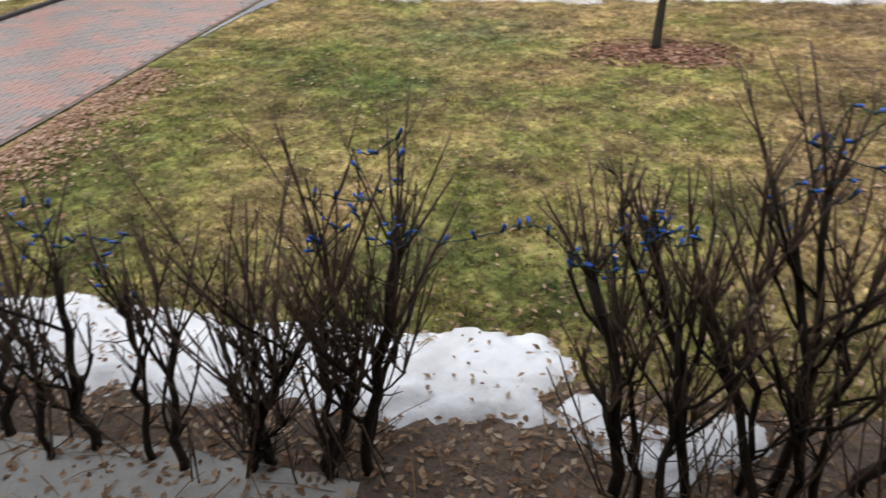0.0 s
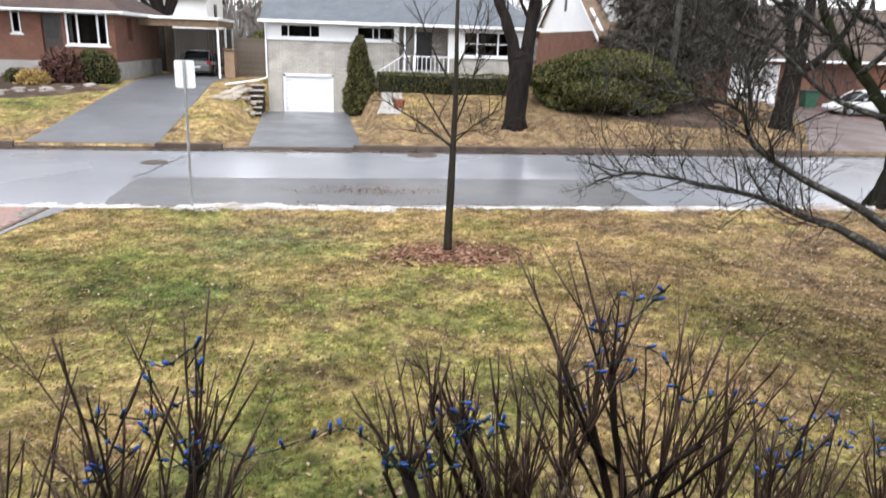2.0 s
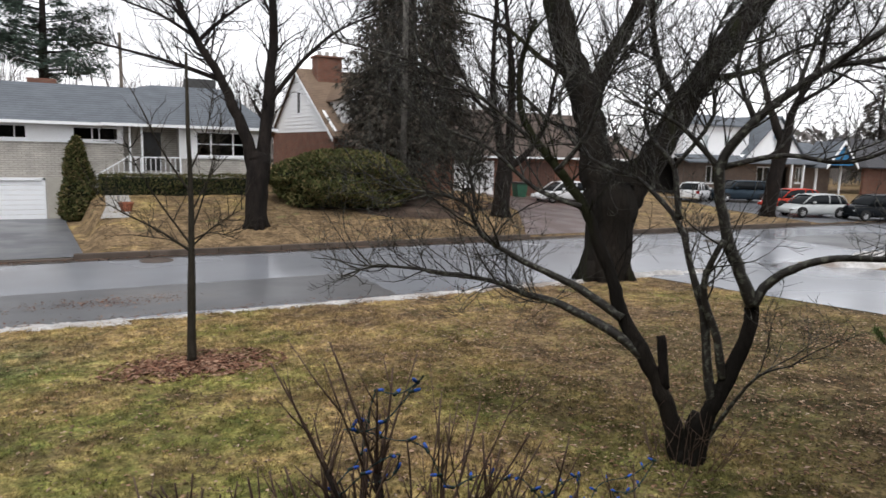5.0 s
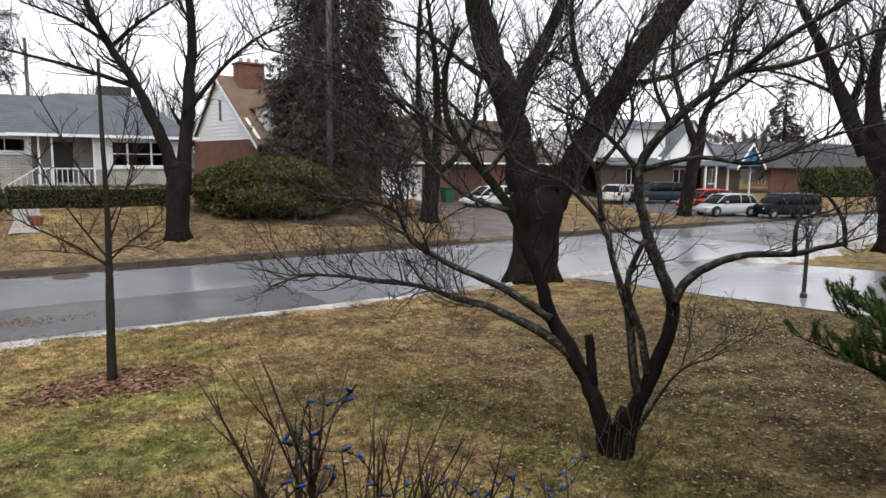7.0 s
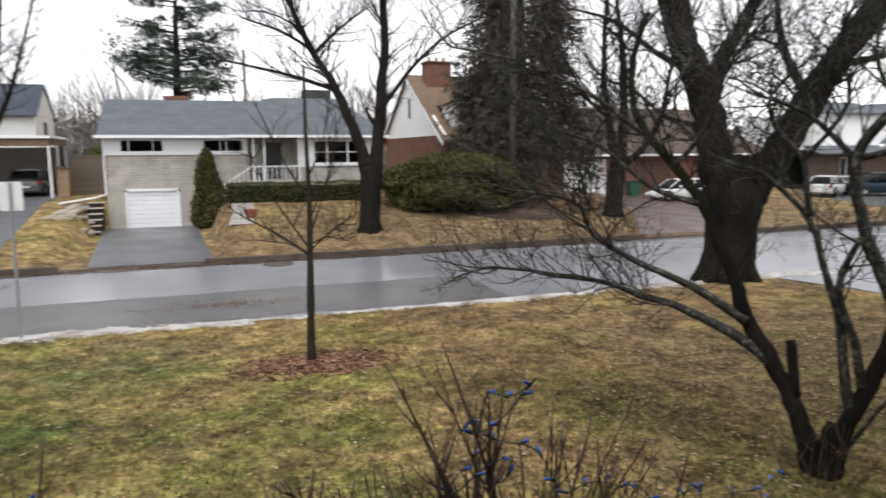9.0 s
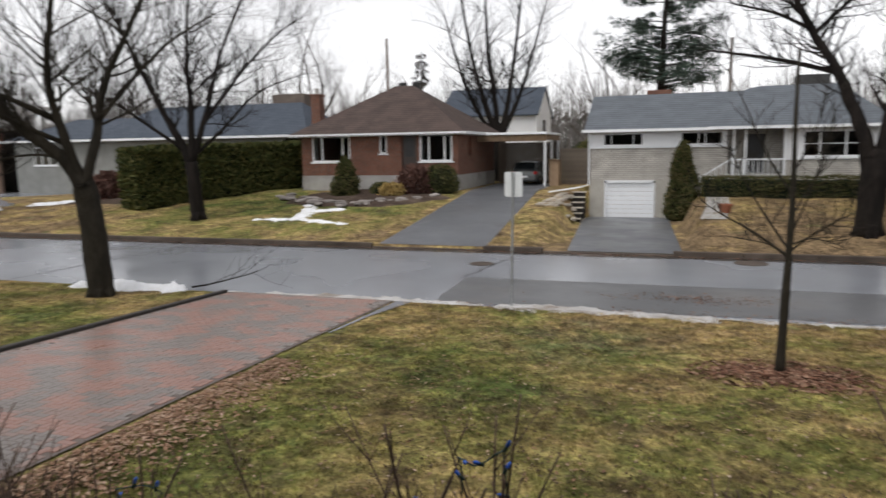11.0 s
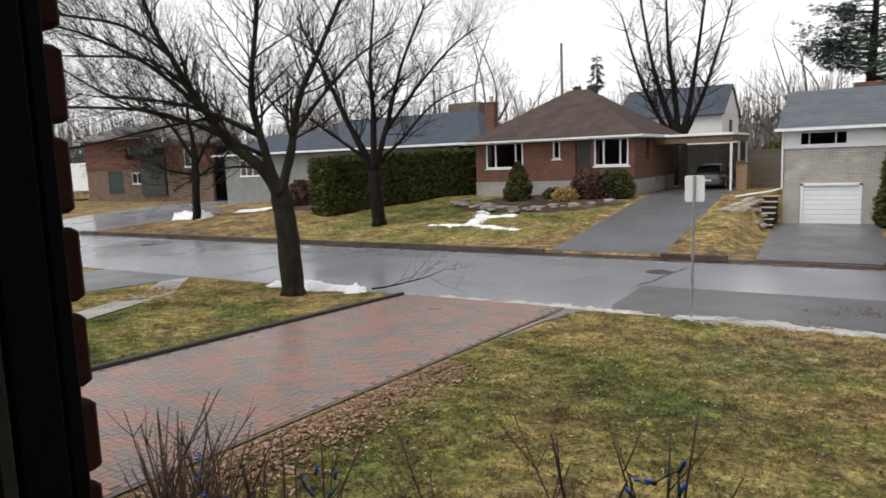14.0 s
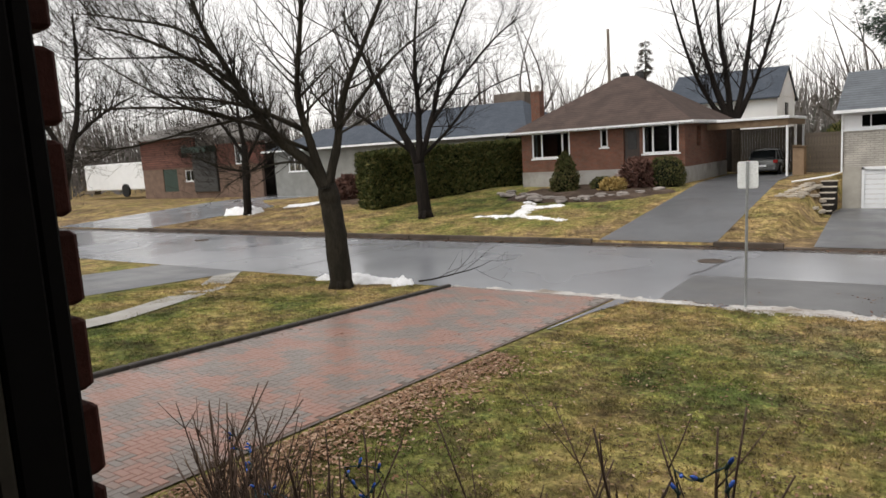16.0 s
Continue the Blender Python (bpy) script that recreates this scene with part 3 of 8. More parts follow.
snow_field("snow_patch", [(-4.9, 3.55, -3.6, 3.5, .45), (-3.6, 3.5, -1.6, 3.45, .5), (-1.6, 3.42, -.5, 3.42, .46), (-.5, 3.5, .1, 3.6, .32), (-.3, 3.3, .05, 3.1, .22)], .12, SNOW, "melting white snow behind the shrubs", 21, .04, .13)
snow_field("snow_patch", [(.45, 3.1, .8, 2.85, .2), (.8, 2.92, 1.35, 3.05, .18)], .06, SNOW, "thin remnant of snow among stems", 23, .03, .09, lambda x, y: land(x, y) + .035)
snow_field("snow_patch", [(-20.0, 31.2, -18.0, 31.5, .22), (-18.0, 31.5, -15.0, 30.6, .28), (-17.9, 31.6, -18.3, 33.6, .5), (-18.3, 33.6, -17.0, 34.4, .32), (-18.5, 33.8, -20.2, 37.2, .3)], .07, SNOW, "forked strip of melting snow on the lawn", 24, .08, .22)
snow_field("snow_bank", [(-16.5, 16.3, -13.4, 16.3, .36), (-15.6, 16.3, -14.6, 16.3, .5)], .24, SNOW, "heap of old snow at the roadside tree", 27, .06, .2)
snow_field("snow_bank", [(-43.3, 33.4, -41.4, 33.4, .8)], .5, SNOW, "round heap of old snow beside a small tree", 28, .1, .2)
snow_field("snow_patch", [(-40.5, 36.6, -37.8, 37.6, .55), (-37.5, 38.4, -34.2, 38.8, .5)], .14, SNOW, "long heap of snow by the grey house", 31, .1, .3)
snow_field("snow_bank", [(25.5, 15.0, 33.5, 15.9, 1.1)], .3, DIRTYSNOW, "dirty ploughed snow beside the corner", 32, .14, .5)
snow_field("snow_bank", [(35.0, 16.3, 37.4, 16.6, .9)], .8, DIRTYSNOW, "dirty ploughed snow heap by the big trunk", 33, .12, .3)
snow_field("snow_bank", [(15.8, 16.5, 19.2, 16.1, .45)], .14, DIRTYSNOW, "dirty ice at the foot of the big tree", 34, .07, .3)
snow_field("gutter_ice", [(-12.0, 16.9, -9.4, 16.95, .2), (-9.0, 16.95, -6.2, 17.0, .34), (-6.4, 17.0, -4.6, 17.0, .18)], .03, DIRTYSNOW, "gritty ice along the gutter", 35, .05, .24, gutter_bed, "ice")
snow_field("gutter_ice", [(-3.4, 16.75, -1.6, 16.8, .56), (-1.6, 16.75, .9, 16.6, .54), (.9, 16.5, 3.6, 16.45, .17), (3.6, 16.45, 6.0, 16.4, .2)], .035, DIRTYSNOW, "gritty ice along the lawn's edge", 41, .05, .26, gutter_bed, "ice")
snow_field("gutter_ice", [(6.2, 16.35, 9.2, 16.4, .38), (9.2, 16.4, 11.6, 16.35, .24), (11.6, 16.4, 14.4, 16.4, .4)], .035, DIRTYSNOW, "gritty ice along the lawn's edge", 44, .05, .24, gutter_bed, "ice")
# dark strip in the far gutter: wet leaves and kerb shadow in one colour
GUTTERDARK = mat("wet leaves and kerb shadow", (0.05, 0.038, 0.03), (0.03, 0.024, 0.02), 1.4, 0.5, 0.8, 24, c3=(0.085, 0.06, 0.045), rough2=0.25, space="World")
g = Geo()
for i in range(281):
    x = -70 + i * .5
    for y in (25.85 + .25 * noise.noise((x * .6, 1, 0)) + .1 * noise.noise((x * 2.2, 4, 0)), 26.26, 26.499):
        g.v.append((x, y, crown(x, y) + .007))
g.f = [(3 * i + k, 3 * i + 3 + k, 3 * i + 4 + k, 3 * i + 1 + k) for i in range(280) for k in (0, 1)]
tagged(part("gutter", g, GUTTERDARK, smooth=True), "dark gutter strip of wet leaves and painted kerb shadow", "gutter", kind="structure")
# ---- our own house: the window that the view is seen through ----
WALL_Y = 0.352
JAMB_X = -0.57
own = thing("wall_front", "dark red brick house wall with a wide window opening", "wall", (0, WALL_Y, 0), kind="structure")
DARKBRICK = mat("dark jamb brick", (0.06, 0.02, 0.015), (0.04, 0.015, 0.011), 8.0, 0.8, 0.5, 60, amount=0.4, vary=0.2)
MORTAR = mat("mortar", (0.10, 0.095, 0.09), (0.07, 0.066, 0.06), 9.0, 0.95, 0.6, 70)
g = Geo()
g.wall("x", -8.0, 9.0, 0.5, 6.4, WALL_Y - 0.012, -0.235, [(JAMB_X - .016, 2.7, 3.05, 5.35)])
part("wall_core", g, MORTAR, own)
g = Geo()
g.soft_box(-0.105, 0.105, -0.045, 0.045, 0, 0.064, 0.004)
shared = [mesh_of("brick", g, DARKBRICK)]
g = Geo()
g.soft_box(-0.05, 0.05, -0.045, 0.045, 0, 0.064, 0.004)
shared.append(mesh_of("brick", g, DARKBRICK))
r = random.Random(4)
for k in range(31):
    z = 3.052 + k * 0.0762
    full = k % 2 == 0
    x = JAMB_X
    for c in range(3):
        half = (not full) and c == 0
        w = 0.10 if half else 0.21
        ob = new("brick", shared[1 if half else 0])
        ob.parent = own
        ob.matrix_parent_inverse = own.matrix_world.inverted()
        ob.location = (x - w / 2 + r.uniform(-.004, .004), WALL_Y - 0.045 + 0.004 * r.random(), z)
        ob.rotation_euler = (0, r.uniform(-.008, .008), r.uniform(-.01, .01))
        x -= w + 0.012
g = Geo()
g.soft_box(-0.68, 2.75, 0.08, 0.40, 2.99, 3.045, 0.008)
part("window_sill", g, CONCRETE, own, "concrete window sill")
# Frame seen against the daylight: its silhouette shade is put into both colours.
FRAMEDARK = mat("backlit window frame", (0.006, 0.005, 0.005), (0.004, 0.004, 0.004), 5.0, 0.8, 0.1)
FRAMEPALE = mat("dimmed beige trim", (0.06, 0.053, 0.042), (0.045, 0.04, 0.032), 6.0, 0.8, 0.1)
win = thing("window_1", "open window frame with beige trim, backlit shade in its colours", "window", (JAMB_X, 0.2, 3.05), kind="structure")
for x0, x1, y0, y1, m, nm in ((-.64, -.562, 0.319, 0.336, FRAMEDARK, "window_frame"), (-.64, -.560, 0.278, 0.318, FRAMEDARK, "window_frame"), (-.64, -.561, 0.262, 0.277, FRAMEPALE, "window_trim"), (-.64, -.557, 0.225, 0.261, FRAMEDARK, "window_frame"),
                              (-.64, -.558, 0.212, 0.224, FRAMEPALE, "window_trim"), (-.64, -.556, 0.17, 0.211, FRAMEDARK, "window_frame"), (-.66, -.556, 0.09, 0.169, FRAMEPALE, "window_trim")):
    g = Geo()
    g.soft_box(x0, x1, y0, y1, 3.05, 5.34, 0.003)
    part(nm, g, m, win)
for z0, z1 in ((3.05, 3.09), (5.30, 5.345)):
    g = Geo()
    g.soft_box(JAMB_X + .02, 2.68, 0.13, 0.25, z0, z1, 0.004)
    part("window_frame", g, FRAMEDARK, win)
g = Geo()
g.soft_box(2.64, 2.70, 0.12, 0.26, 3.05, 5.345, 0.004)
part("window_frame", g, FRAMEDARK, win)
# Unseen shell that closes the room; its dimness is in the wall colour.
g = Geo()
g.wall("x", -4.0, 5.0, 2.2, 5.6, -4.0, -.12)
tagged(part("wall_back", g, DARKROOM), "dim plain back wall of the room", "wall", kind="structure")
for nm, x in (("wall_left", -4.0), ("wall_right", 5.0)):
    g = Geo()
    g.wall("y", -4.0, WALL_Y - .24, 2.2, 5.6, x, -.12 if x < 0 else .12)
    tagged(part(nm, g, DARKROOM), "dim plain side wall of the room", "wall", kind="structure")
g = Geo()
g.box(-4.0, 5.0, -4.0, WALL_Y - .24, 2.1, 2.2)
tagged(part("floor", g, DARKROOM), "dim floor of the room", "floor", kind="structure")
g = Geo()
g.box(-4.0, 5.0, -4.0, WALL_Y - .24, 5.6, 5.7)
tagged(part("ceiling", g, DARKROOM), "dim ceiling of the room", "ceiling", kind="structure")
g = Geo()
g.prism([(-9, 6.38), (0.95, 6.4), (-4, 8.6)], "x", -8.4, 9.4)
tagged(part("roof", g, ROOFBROWN), "brown shingle roof over the room", "roof", kind="structure")
for x in (-8.0, 8.85):
    g = Geo()
    g.box(x, x + .15, -8.5, WALL_Y - .25, .4, 6.38)
    tagged(part("wall_side", g, MORTAR), "side wall of the house", "wall", kind="structure")


# ---- unseen houses on our own side, added to darken the windows' reflections ----
for x0, x1, y1 in ((-46, -30, .5), (-24, -13, -1.5), (12, 16, -5), (36, 52, 2)):
    nb = thing("neighbour_house", "unseen plain brick house added to darken window reflections", "house", (x0, y1, .5), "houses beside ours")
    g = Geo()
    g.box(x0, x1, y1 - 9, y1, .3, 5.4)
    part("wall", g, REDBRICK, nb)
    g = Geo()
    g.prism([(y1 - 9.5, 5.4), (y1 + .5, 5.4), (y1 - 4.5, 8.2)], "x", x0 - .4, x1 + .4)
    part("roof", g, ROOFBROWN, nb)


# ---- houses ----
def window(parent, x0, x1, z0, z1, y, bars=(), sill=True, frame_w=0.07, curtain=0.0, material=None, bars_z=()):
    """A framed window in a wall that faces the street at y; bars: shares of the width."""
    m = material or WHITE
    f = frame_w
    g = Geo()
    g.box(x0, x1, y - .03, y + .06, z1 - f, z1)
    g.box(x0, x1, y - .03, y + .06, z0, z0 + f)
    g.box(x0, x0 + f, y - .03, y + .06, z0 + f, z1 - f)
    g.box(x1 - f, x1, y - .03, y + .06, z0 + f, z1 - f)
    w = part("window", g, m, parent)
    for b in bars:
        g = Geo()
        xb = x0 + (x1 - x0) * b
        g.box(xb - f / 2, xb + f / 2, y - .025, y + .055, z0 + f, z1 - f)
        part("mullion", g, m, w)
    for b in bars_z:
        g = Geo()
        zb = z0 + (z1 - z0) * b
        g.box(x0 + f, x1 - f, y - .02, y + .05, zb - .025, zb + .025)
        part("glazing_bar", g, m, w)
    edges = [0, *bars, 1]
    for a, b in zip(edges, edges[1:]):
        g = Geo()
        g.box(x0 + (x1 - x0) * a + f * .5, x0 + (x1 - x0) * b - f * .5, y + .018, y + .026, z0 + f * .5, z1 - f * .5)
        part("pane", g, GLASS, w)
    if sill:
        g = Geo()
        g.soft_box(x0 - .1, x1 + .1, y - .10, y + .02, z0 - .09, z0 - .002, 0.01)
        part("sill", g, m, w)
    if curtain:
        for a, b in ((x0 + f, x0 + f + curtain), (x1 - f - curtain, x1 - f)):
            g = Geo()
            n = 10
            for i in range(n):
                p, q = a + (b - a) * i / n, a + (b - a) * (i + 1) / n
                d0, d1 = (.22 + .04 * (i % 2)), (.22 + .04 * ((i + 1) % 2))
                g.quad((p, y + d0, z0 + .02), (q, y + d1, z0 + .02), (q, y + d1, z1 - .05), (p, y + d0, z1 - .05))
            part("curtain", g, CURTAIN, w, "pale curtain")
    return w


def slab_roof(parent, planes, material, name="roof", thick=0.12):
    """Roof planes (each a ring of points) with thickness."""
    obs = []
    for ring in planes:
        g = Geo()
        n = len(ring)
        g.v += [tuple(p) for p in ring] + [(p[0], p[1], p[2] - thick) for p in ring]
        g.f.append(tuple(range(n)))
        g.f.append(tuple(range(2 * n - 1, n - 1, -1)))
        for i in range(n):
            j = (i + 1) % n
            g.f.append((i, i + n, j + n, j))
        obs.append(part(name, g, material, parent))
    return obs


# Back wall and floor behind the panes, with the room's darkness painted on.
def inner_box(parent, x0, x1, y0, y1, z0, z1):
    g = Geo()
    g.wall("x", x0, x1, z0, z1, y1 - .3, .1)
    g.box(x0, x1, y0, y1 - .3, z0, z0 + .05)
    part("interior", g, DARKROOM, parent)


# the brick bungalow with a hipped roof and a carport
X0, X1, Y0, Y1 = -22.72, -12.05, 41.0, 50.5
h = thing("brick_bungalow", "red brick bungalow with a brown hipped roof and carport", "house", (X0, Y0, 1.5))
g = Geo()
hw = [(-21.95, -19.25, 3.32, 5.0), (-17.19, -16.72, 3.82, 5.02), (-14.52, -12.4, 3.3, 5.0), (-15.72, -14.72, 2.45, 4.95)]
g.wall("x", X0, X1, 2.45, 5.05, Y0, .25, hw)
part("wall_front", g, REDBRICK, h)
g = Geo()
g.wall("y", Y0 + .25, Y1 - .25, 2.45, 5.05, X1, -.25, [(43.4, 44.3, 3.6, 4.8)])
g.wall("y", Y0 + .25, Y1 - .25, 2.45, 5.05, X0, .25)
g.wall("x", X0, X1, 2.6, 5.05, Y1, -.25)
part("wall_side", g, REDBRICK, h)
g = Geo()
g.box(X0 - .02, X1 + .02, Y0 - .02, Y1 + .02, 1.0, 2.45)
part("foundation", g, CONCRETE, h, "pale concrete foundation")
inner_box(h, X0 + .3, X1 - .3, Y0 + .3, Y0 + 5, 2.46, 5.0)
window(h, -21.95, -19.25, 3.32, 5.0, Y0 + .04, (.26, .8), curtain=.16, frame_w=.1)
window(h, -17.19, -16.72, 3.82, 5.02, Y0 + .04, frame_w=.08)
window(h, -14.52, -12.4, 3.3, 5.0, Y0 + .04, (.28, .76), curtain=.15, frame_w=.1)
g = Geo()
g.box(-15.68, -14.76, Y0 + .12, Y0 + .17, 2.46, 4.9)
d = part("door", g, mat("dark door", (.05, .035, .03), (.035, .025, .02), 3, .5), h)
g = Geo()
g.soft_box(-15.5, -14.94, Y0 + .1, Y0 + .119, 3.6, 4.7, .005)
part("door_glass", g, BLACK, d)
for i in range(4):
    g = Geo()
    g.soft_box(-16.0 - .05 * i, -14.4 + .05 * i, Y0 - .35 * (i + 1), Y0 - .35 * i, 1.2, 2.40 - .19 * i, .02)
    part("step", g, mat("stone step", (.32, .25, .23), (.25, .2, .19), 2, .8), h)
ov, ez = .6, 5.08
ex0, ex1, ey0, ey1 = X0 - ov, X1 + ov, Y0 - ov, Y1 + ov
ra, rb = Vector((-17.9, 45.8, 8.4)), Vector((-16.6, 45.8, 8.4))
slab_roof(h, [[(ex0, ey0, ez), (ex1, ey0, ez), rb, ra], [(ex1, ey0, ez), (ex1, ey1, ez), rb], [(ex1, ey1, ez), (ex0, ey1, ez), ra, rb], [(ex0, ey1, ez), (ex0, ey0, ez), ra]], ROOFBROWN)
g = Geo()
g.box(ex0 - .1, ex1 + .1, ey0 - .1, ey0, ez - .10, ez + .01)
part("gutter", g, WHITE, h, "white eaves gutter")
g = Geo()
g.box(ex1, ex1 + .1, ey0, ey1, ez - .14, ez + .02)
part("gutter", g, WHITE, h)
g = Geo()
g.box(ex0, ex1, ey0, ey1, ez - .16, ez - .125)
part("soffit", g, WHITE, h)
g = Geo()
g.soft_box(-23.75, -23.05, 44.4, 45.1, 1.0, 7.85, .02)
g.soft_box(-23.8, -23.0, 44.35, 45.15, 7.85, 7.98, .02)
c = part("chimney", g, REDBRICK, h)
g = Geo()
g.lathe([(.14, 0), (.13, .35), (.16, .36), (.16, .42)], 12, (-23.4, 44.75, 7.97))
part("chimney_pot", g, CONCRETE, c)
for x in (-17.6, -16.6):
    g = Geo()
    g.soft_box(x - .22, x + .22, 46.2, 46.7, 8.0, 8.55, .03)
    g.lathe([(.3, 0), (.3, .1), (.1, .16)], 10, (x, 46.45, 8.55))
    part("roof_vent", g, BLACK, h)
# carport
cp = thing("carport", "open timber carport with a white fascia and posts", "carport", (-9.5, 46, 1.6))
WOOD = mat("weathered timber", (.24, .17, .11), (.17, .12, .08), 3, .8, .4, 30)
GREYWOOD = mat("grey weathered boards", (.19, .16, .13), (.12, .10, .085), 3, .85, .4, 30)
g = Geo()
g.soft_box(-12.0, -7.28, 45.2, 51.5, 4.9, 5.06, .02)
part("roof", g, WHITE, cp)
g = Geo()
g.soft_box(-12.0, -7.36, 45.35, 45.5, 4.48, 4.9, .02)
part("beam", g, WOOD, cp, "bare timber beam")
g = Geo()
g.soft_box(-7.5, -7.36, 45.5, 51.4, 4.55, 4.9, .02)
part("beam", g, WOOD, cp, "bare timber beam")
for y in (45.37, 48.2, 51.2):
    g = Geo()
    g.soft_box(-7.5, -7.37, y, y + .13, 1.4, 4.55, .015)
    part("post", g, WHITE, cp)
g = Geo()
g.soft_box(-.08, .08, -.012, .012, 0, 3.0, .004)
shared_board = mesh_of("fence_board", g, GREYWOOD)
fence = thing("board_fence", "tall grey board fence closing the carport", "fence", (-9.5, 51.7, 1.5))
for k in range(27):
    ob = new("fence_board", shared_board)
    ob.parent, ob.matrix_parent_inverse = fence, fence.matrix_world.inverted()
    ob.location = (-11.9 + k * .17, 51.7, 1.45)
fence = thing("board_fence", "tall dark board fence between two houses", "fence", (-5.7, 46, 1.5))
for k in range(16):
    ob = new("fence_board", shared_board)
    ob.parent, ob.matrix_parent_inverse = fence, fence.matrix_world.inverted()
    ob.location, ob.scale = (-6.95 + k * .17, 49, 1.4), (1, 1, .85)
g = Geo()
g.soft_box(-7.33, -6.7, 46.6, 47.5, 1.4, 3.15, .02)
bin_ = thing("bin_shelter", "pale timber bin shelter beside the carport", "shed", (-6.7, 46.7, 1.4))
part("body", g, mat("new timber", (.42, .30, .2), (.34, .24, .16), 3, .8), bin_)
g = Geo()
g.prism([(-7.36, 3.15), (-6.62, 3.15), (-6.62, 3.2), (-7.36, 3.3)], "y", 46.52, 47.58)
part("lid", g, WOOD, bin_)

# the split-level house with the white garage door
H3Y = 40.5
h = thing("split_level_house", "split-level house of buff brick and white siding with a grey roof", "house", (3, H3Y, 0))
g = Geo()
g.wall("x", -4.03, 3.2, -.1, 3.98, H3Y, .25, [(-3.22, -.48, 0.02, 2.12)])
part("wall_brick", g, TANBRICK, h)
g = Geo()
g.wall("x", -4.08, 3.2, 3.98, 5.0, H3Y - .04, .28, [(-3.31, -1.18, 4.08, 4.74), (.85, 2.95, 4.08, 4.74)])
part("wall_siding", g, SIDING, h)
g = Geo()
g.box(-4.1, 3.2, H3Y - .09, H3Y - .005, 3.93, 4.03)
part("trim_band", g, WHITE, h)
for i, y in enumerate((H3Y + 9.0,)):
    g = Geo()
    g.wall("y", H3Y + .25, y - .2, -.1, 4.9, -4.03, .2)
    g.wall("y", H3Y, y - .2, 1.0, 4.9, 10.55, -.2)
    g.wall("x", -4.03, 10.55, -.1, 4.9, y, -.2)
    part("wall_side", g, TANBRICK, h)
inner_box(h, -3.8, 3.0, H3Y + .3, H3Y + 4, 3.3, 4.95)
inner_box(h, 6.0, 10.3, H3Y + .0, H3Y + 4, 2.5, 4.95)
PLASTER = mat("cream stucco", (.46, .44, .39), (.38, .36, .32), 1.5, .9, .3, 40)
g = Geo()
g.box(-4.06, -3.30, H3Y - .03, H3Y - .004, -.1, 2.15)
part("stucco_base", g, PLASTER, h, "pale stuccoed wall beside the garage")
g = Geo()
g.box(-.40, .9, H3Y - .03, H3Y - .004, -.1, 2.15)
part("stucco_base", g, PLASTER, h)
door = Geo()
door.box(-3.22, -3.10, H3Y - .05, H3Y + .2, .0, 2.12)
door.box(-.60, -.48, H3Y - .05, H3Y + .2, .0, 2.12)
door.box(-3.22, -.48, H3Y - .05, H3Y + .2, 2.0, 2.14)
gd = part("garage_door", door, WHITE, h, "white sectional garage door")
for k in range(8):
    g = Geo()
    g.soft_box(-3.1, -.6, H3Y + .05, H3Y + .10, .03 + k * .247, .03 + k * .247 + .235, .012)
    part("panel", g, WHITE, gd)
window(h, -3.31, -1.18, 4.08, 4.74, H3Y - .02, (.2, .76), sill=False, frame_w=.05)
window(h, .85, 2.95, 4.08, 4.74, H3Y - .02, (.42, .58), sill=False, frame_w=.05)
# recessed porch and the wing to its right
g = Geo()
g.wall("x", 3.2, 6.0, 1.0, 4.95, H3Y + 1.2, .2, [(4.3, 5.2, 2.5, 4.6)])
g.wall("y", H3Y + .26, H3Y + 1.2, 1.0, 4.95, 3.2, -.2)
g.wall("y", H3Y - .04, H3Y + 1.2, 1.0, 4.95, 6.0, .2)
part("porch_wall", g, TANBRICK, h)
g = Geo()
g.wall("x", 6.0, 10.6, 1.0, 3.2, H3Y - .3, .25)
part("wing_brick", g, TANBRICK, h)
g = Geo()
g.wall("x", 5.96, 10.6, 3.2, 4.95, H3Y - .34, .28, [(6.78, 9.5, 3.34, 4.72)])
part("wing_siding", g, SIDING, h)
window(h, 6.78, 9.5, 3.34, 4.72, H3Y - .32, (.3, .74), frame_w=.09, bars_z=(.5,))
g = Geo()
g.box(4.3, 5.2, H3Y + 1.22, H3Y + 1.28, 2.5, 4.6)
d = part("front_door", g, mat("black door", (.03, .03, .032), (.02, .02, .022), 3, .4), h)
g = Geo()
g.soft_box(3.1, 6.1, H3Y - .6, H3Y + 1.2, 1.0, 2.45, .02)
part("porch_floor", g, CONCRETE, h)
rail = part("porch_railing", (lambda q: (q.box(3.4, 5.95, H3Y - .55, H3Y - .49, 3.22, 3.29), q)[1])(Geo()), WHITE, h, "white porch railing")
for k in range(11):
    g = Geo()
    g.box(3.45 + k * .245, 3.49 + k * .245, H3Y - .54, H3Y - .5, 2.45, 3.22)
    part("baluster", g, WHITE, rail)
for x in (3.42, 4.0, 5.9):
    g = Geo()
    g.box(x, x + .09, H3Y - .57, H3Y - .48, 2.45, 4.9)
    part("porch_post", g, WHITE, h)
for i in range(6):
    g = Geo()
    g.soft_box(3.1 - .26 * (i + 1), 3.1 - .26 * i, H3Y - .6, H3Y - .06, 1.0, 2.45 - .19 * (i + 1), .012)
    part("porch_step", g, CONCRETE, h)
g = Geo()
g.tube([(3.4, H3Y - .58, 3.3), (1.6, H3Y - .58, 2.15)], [.035, .035], 6)
sr = part("stair_rail", g, WHITE, h)
for i in range(8):
    g = Geo()
    t = i / 7
    g.tube([(3.4 - 1.8 * t, H3Y - .58, 3.28 - 1.15 * t), (3.4 - 1.8 * t, H3Y - .58, 2.4 - 1.15 * t)], [.018, .018], 5)
    part("stair_baluster", g, WHITE, sr)
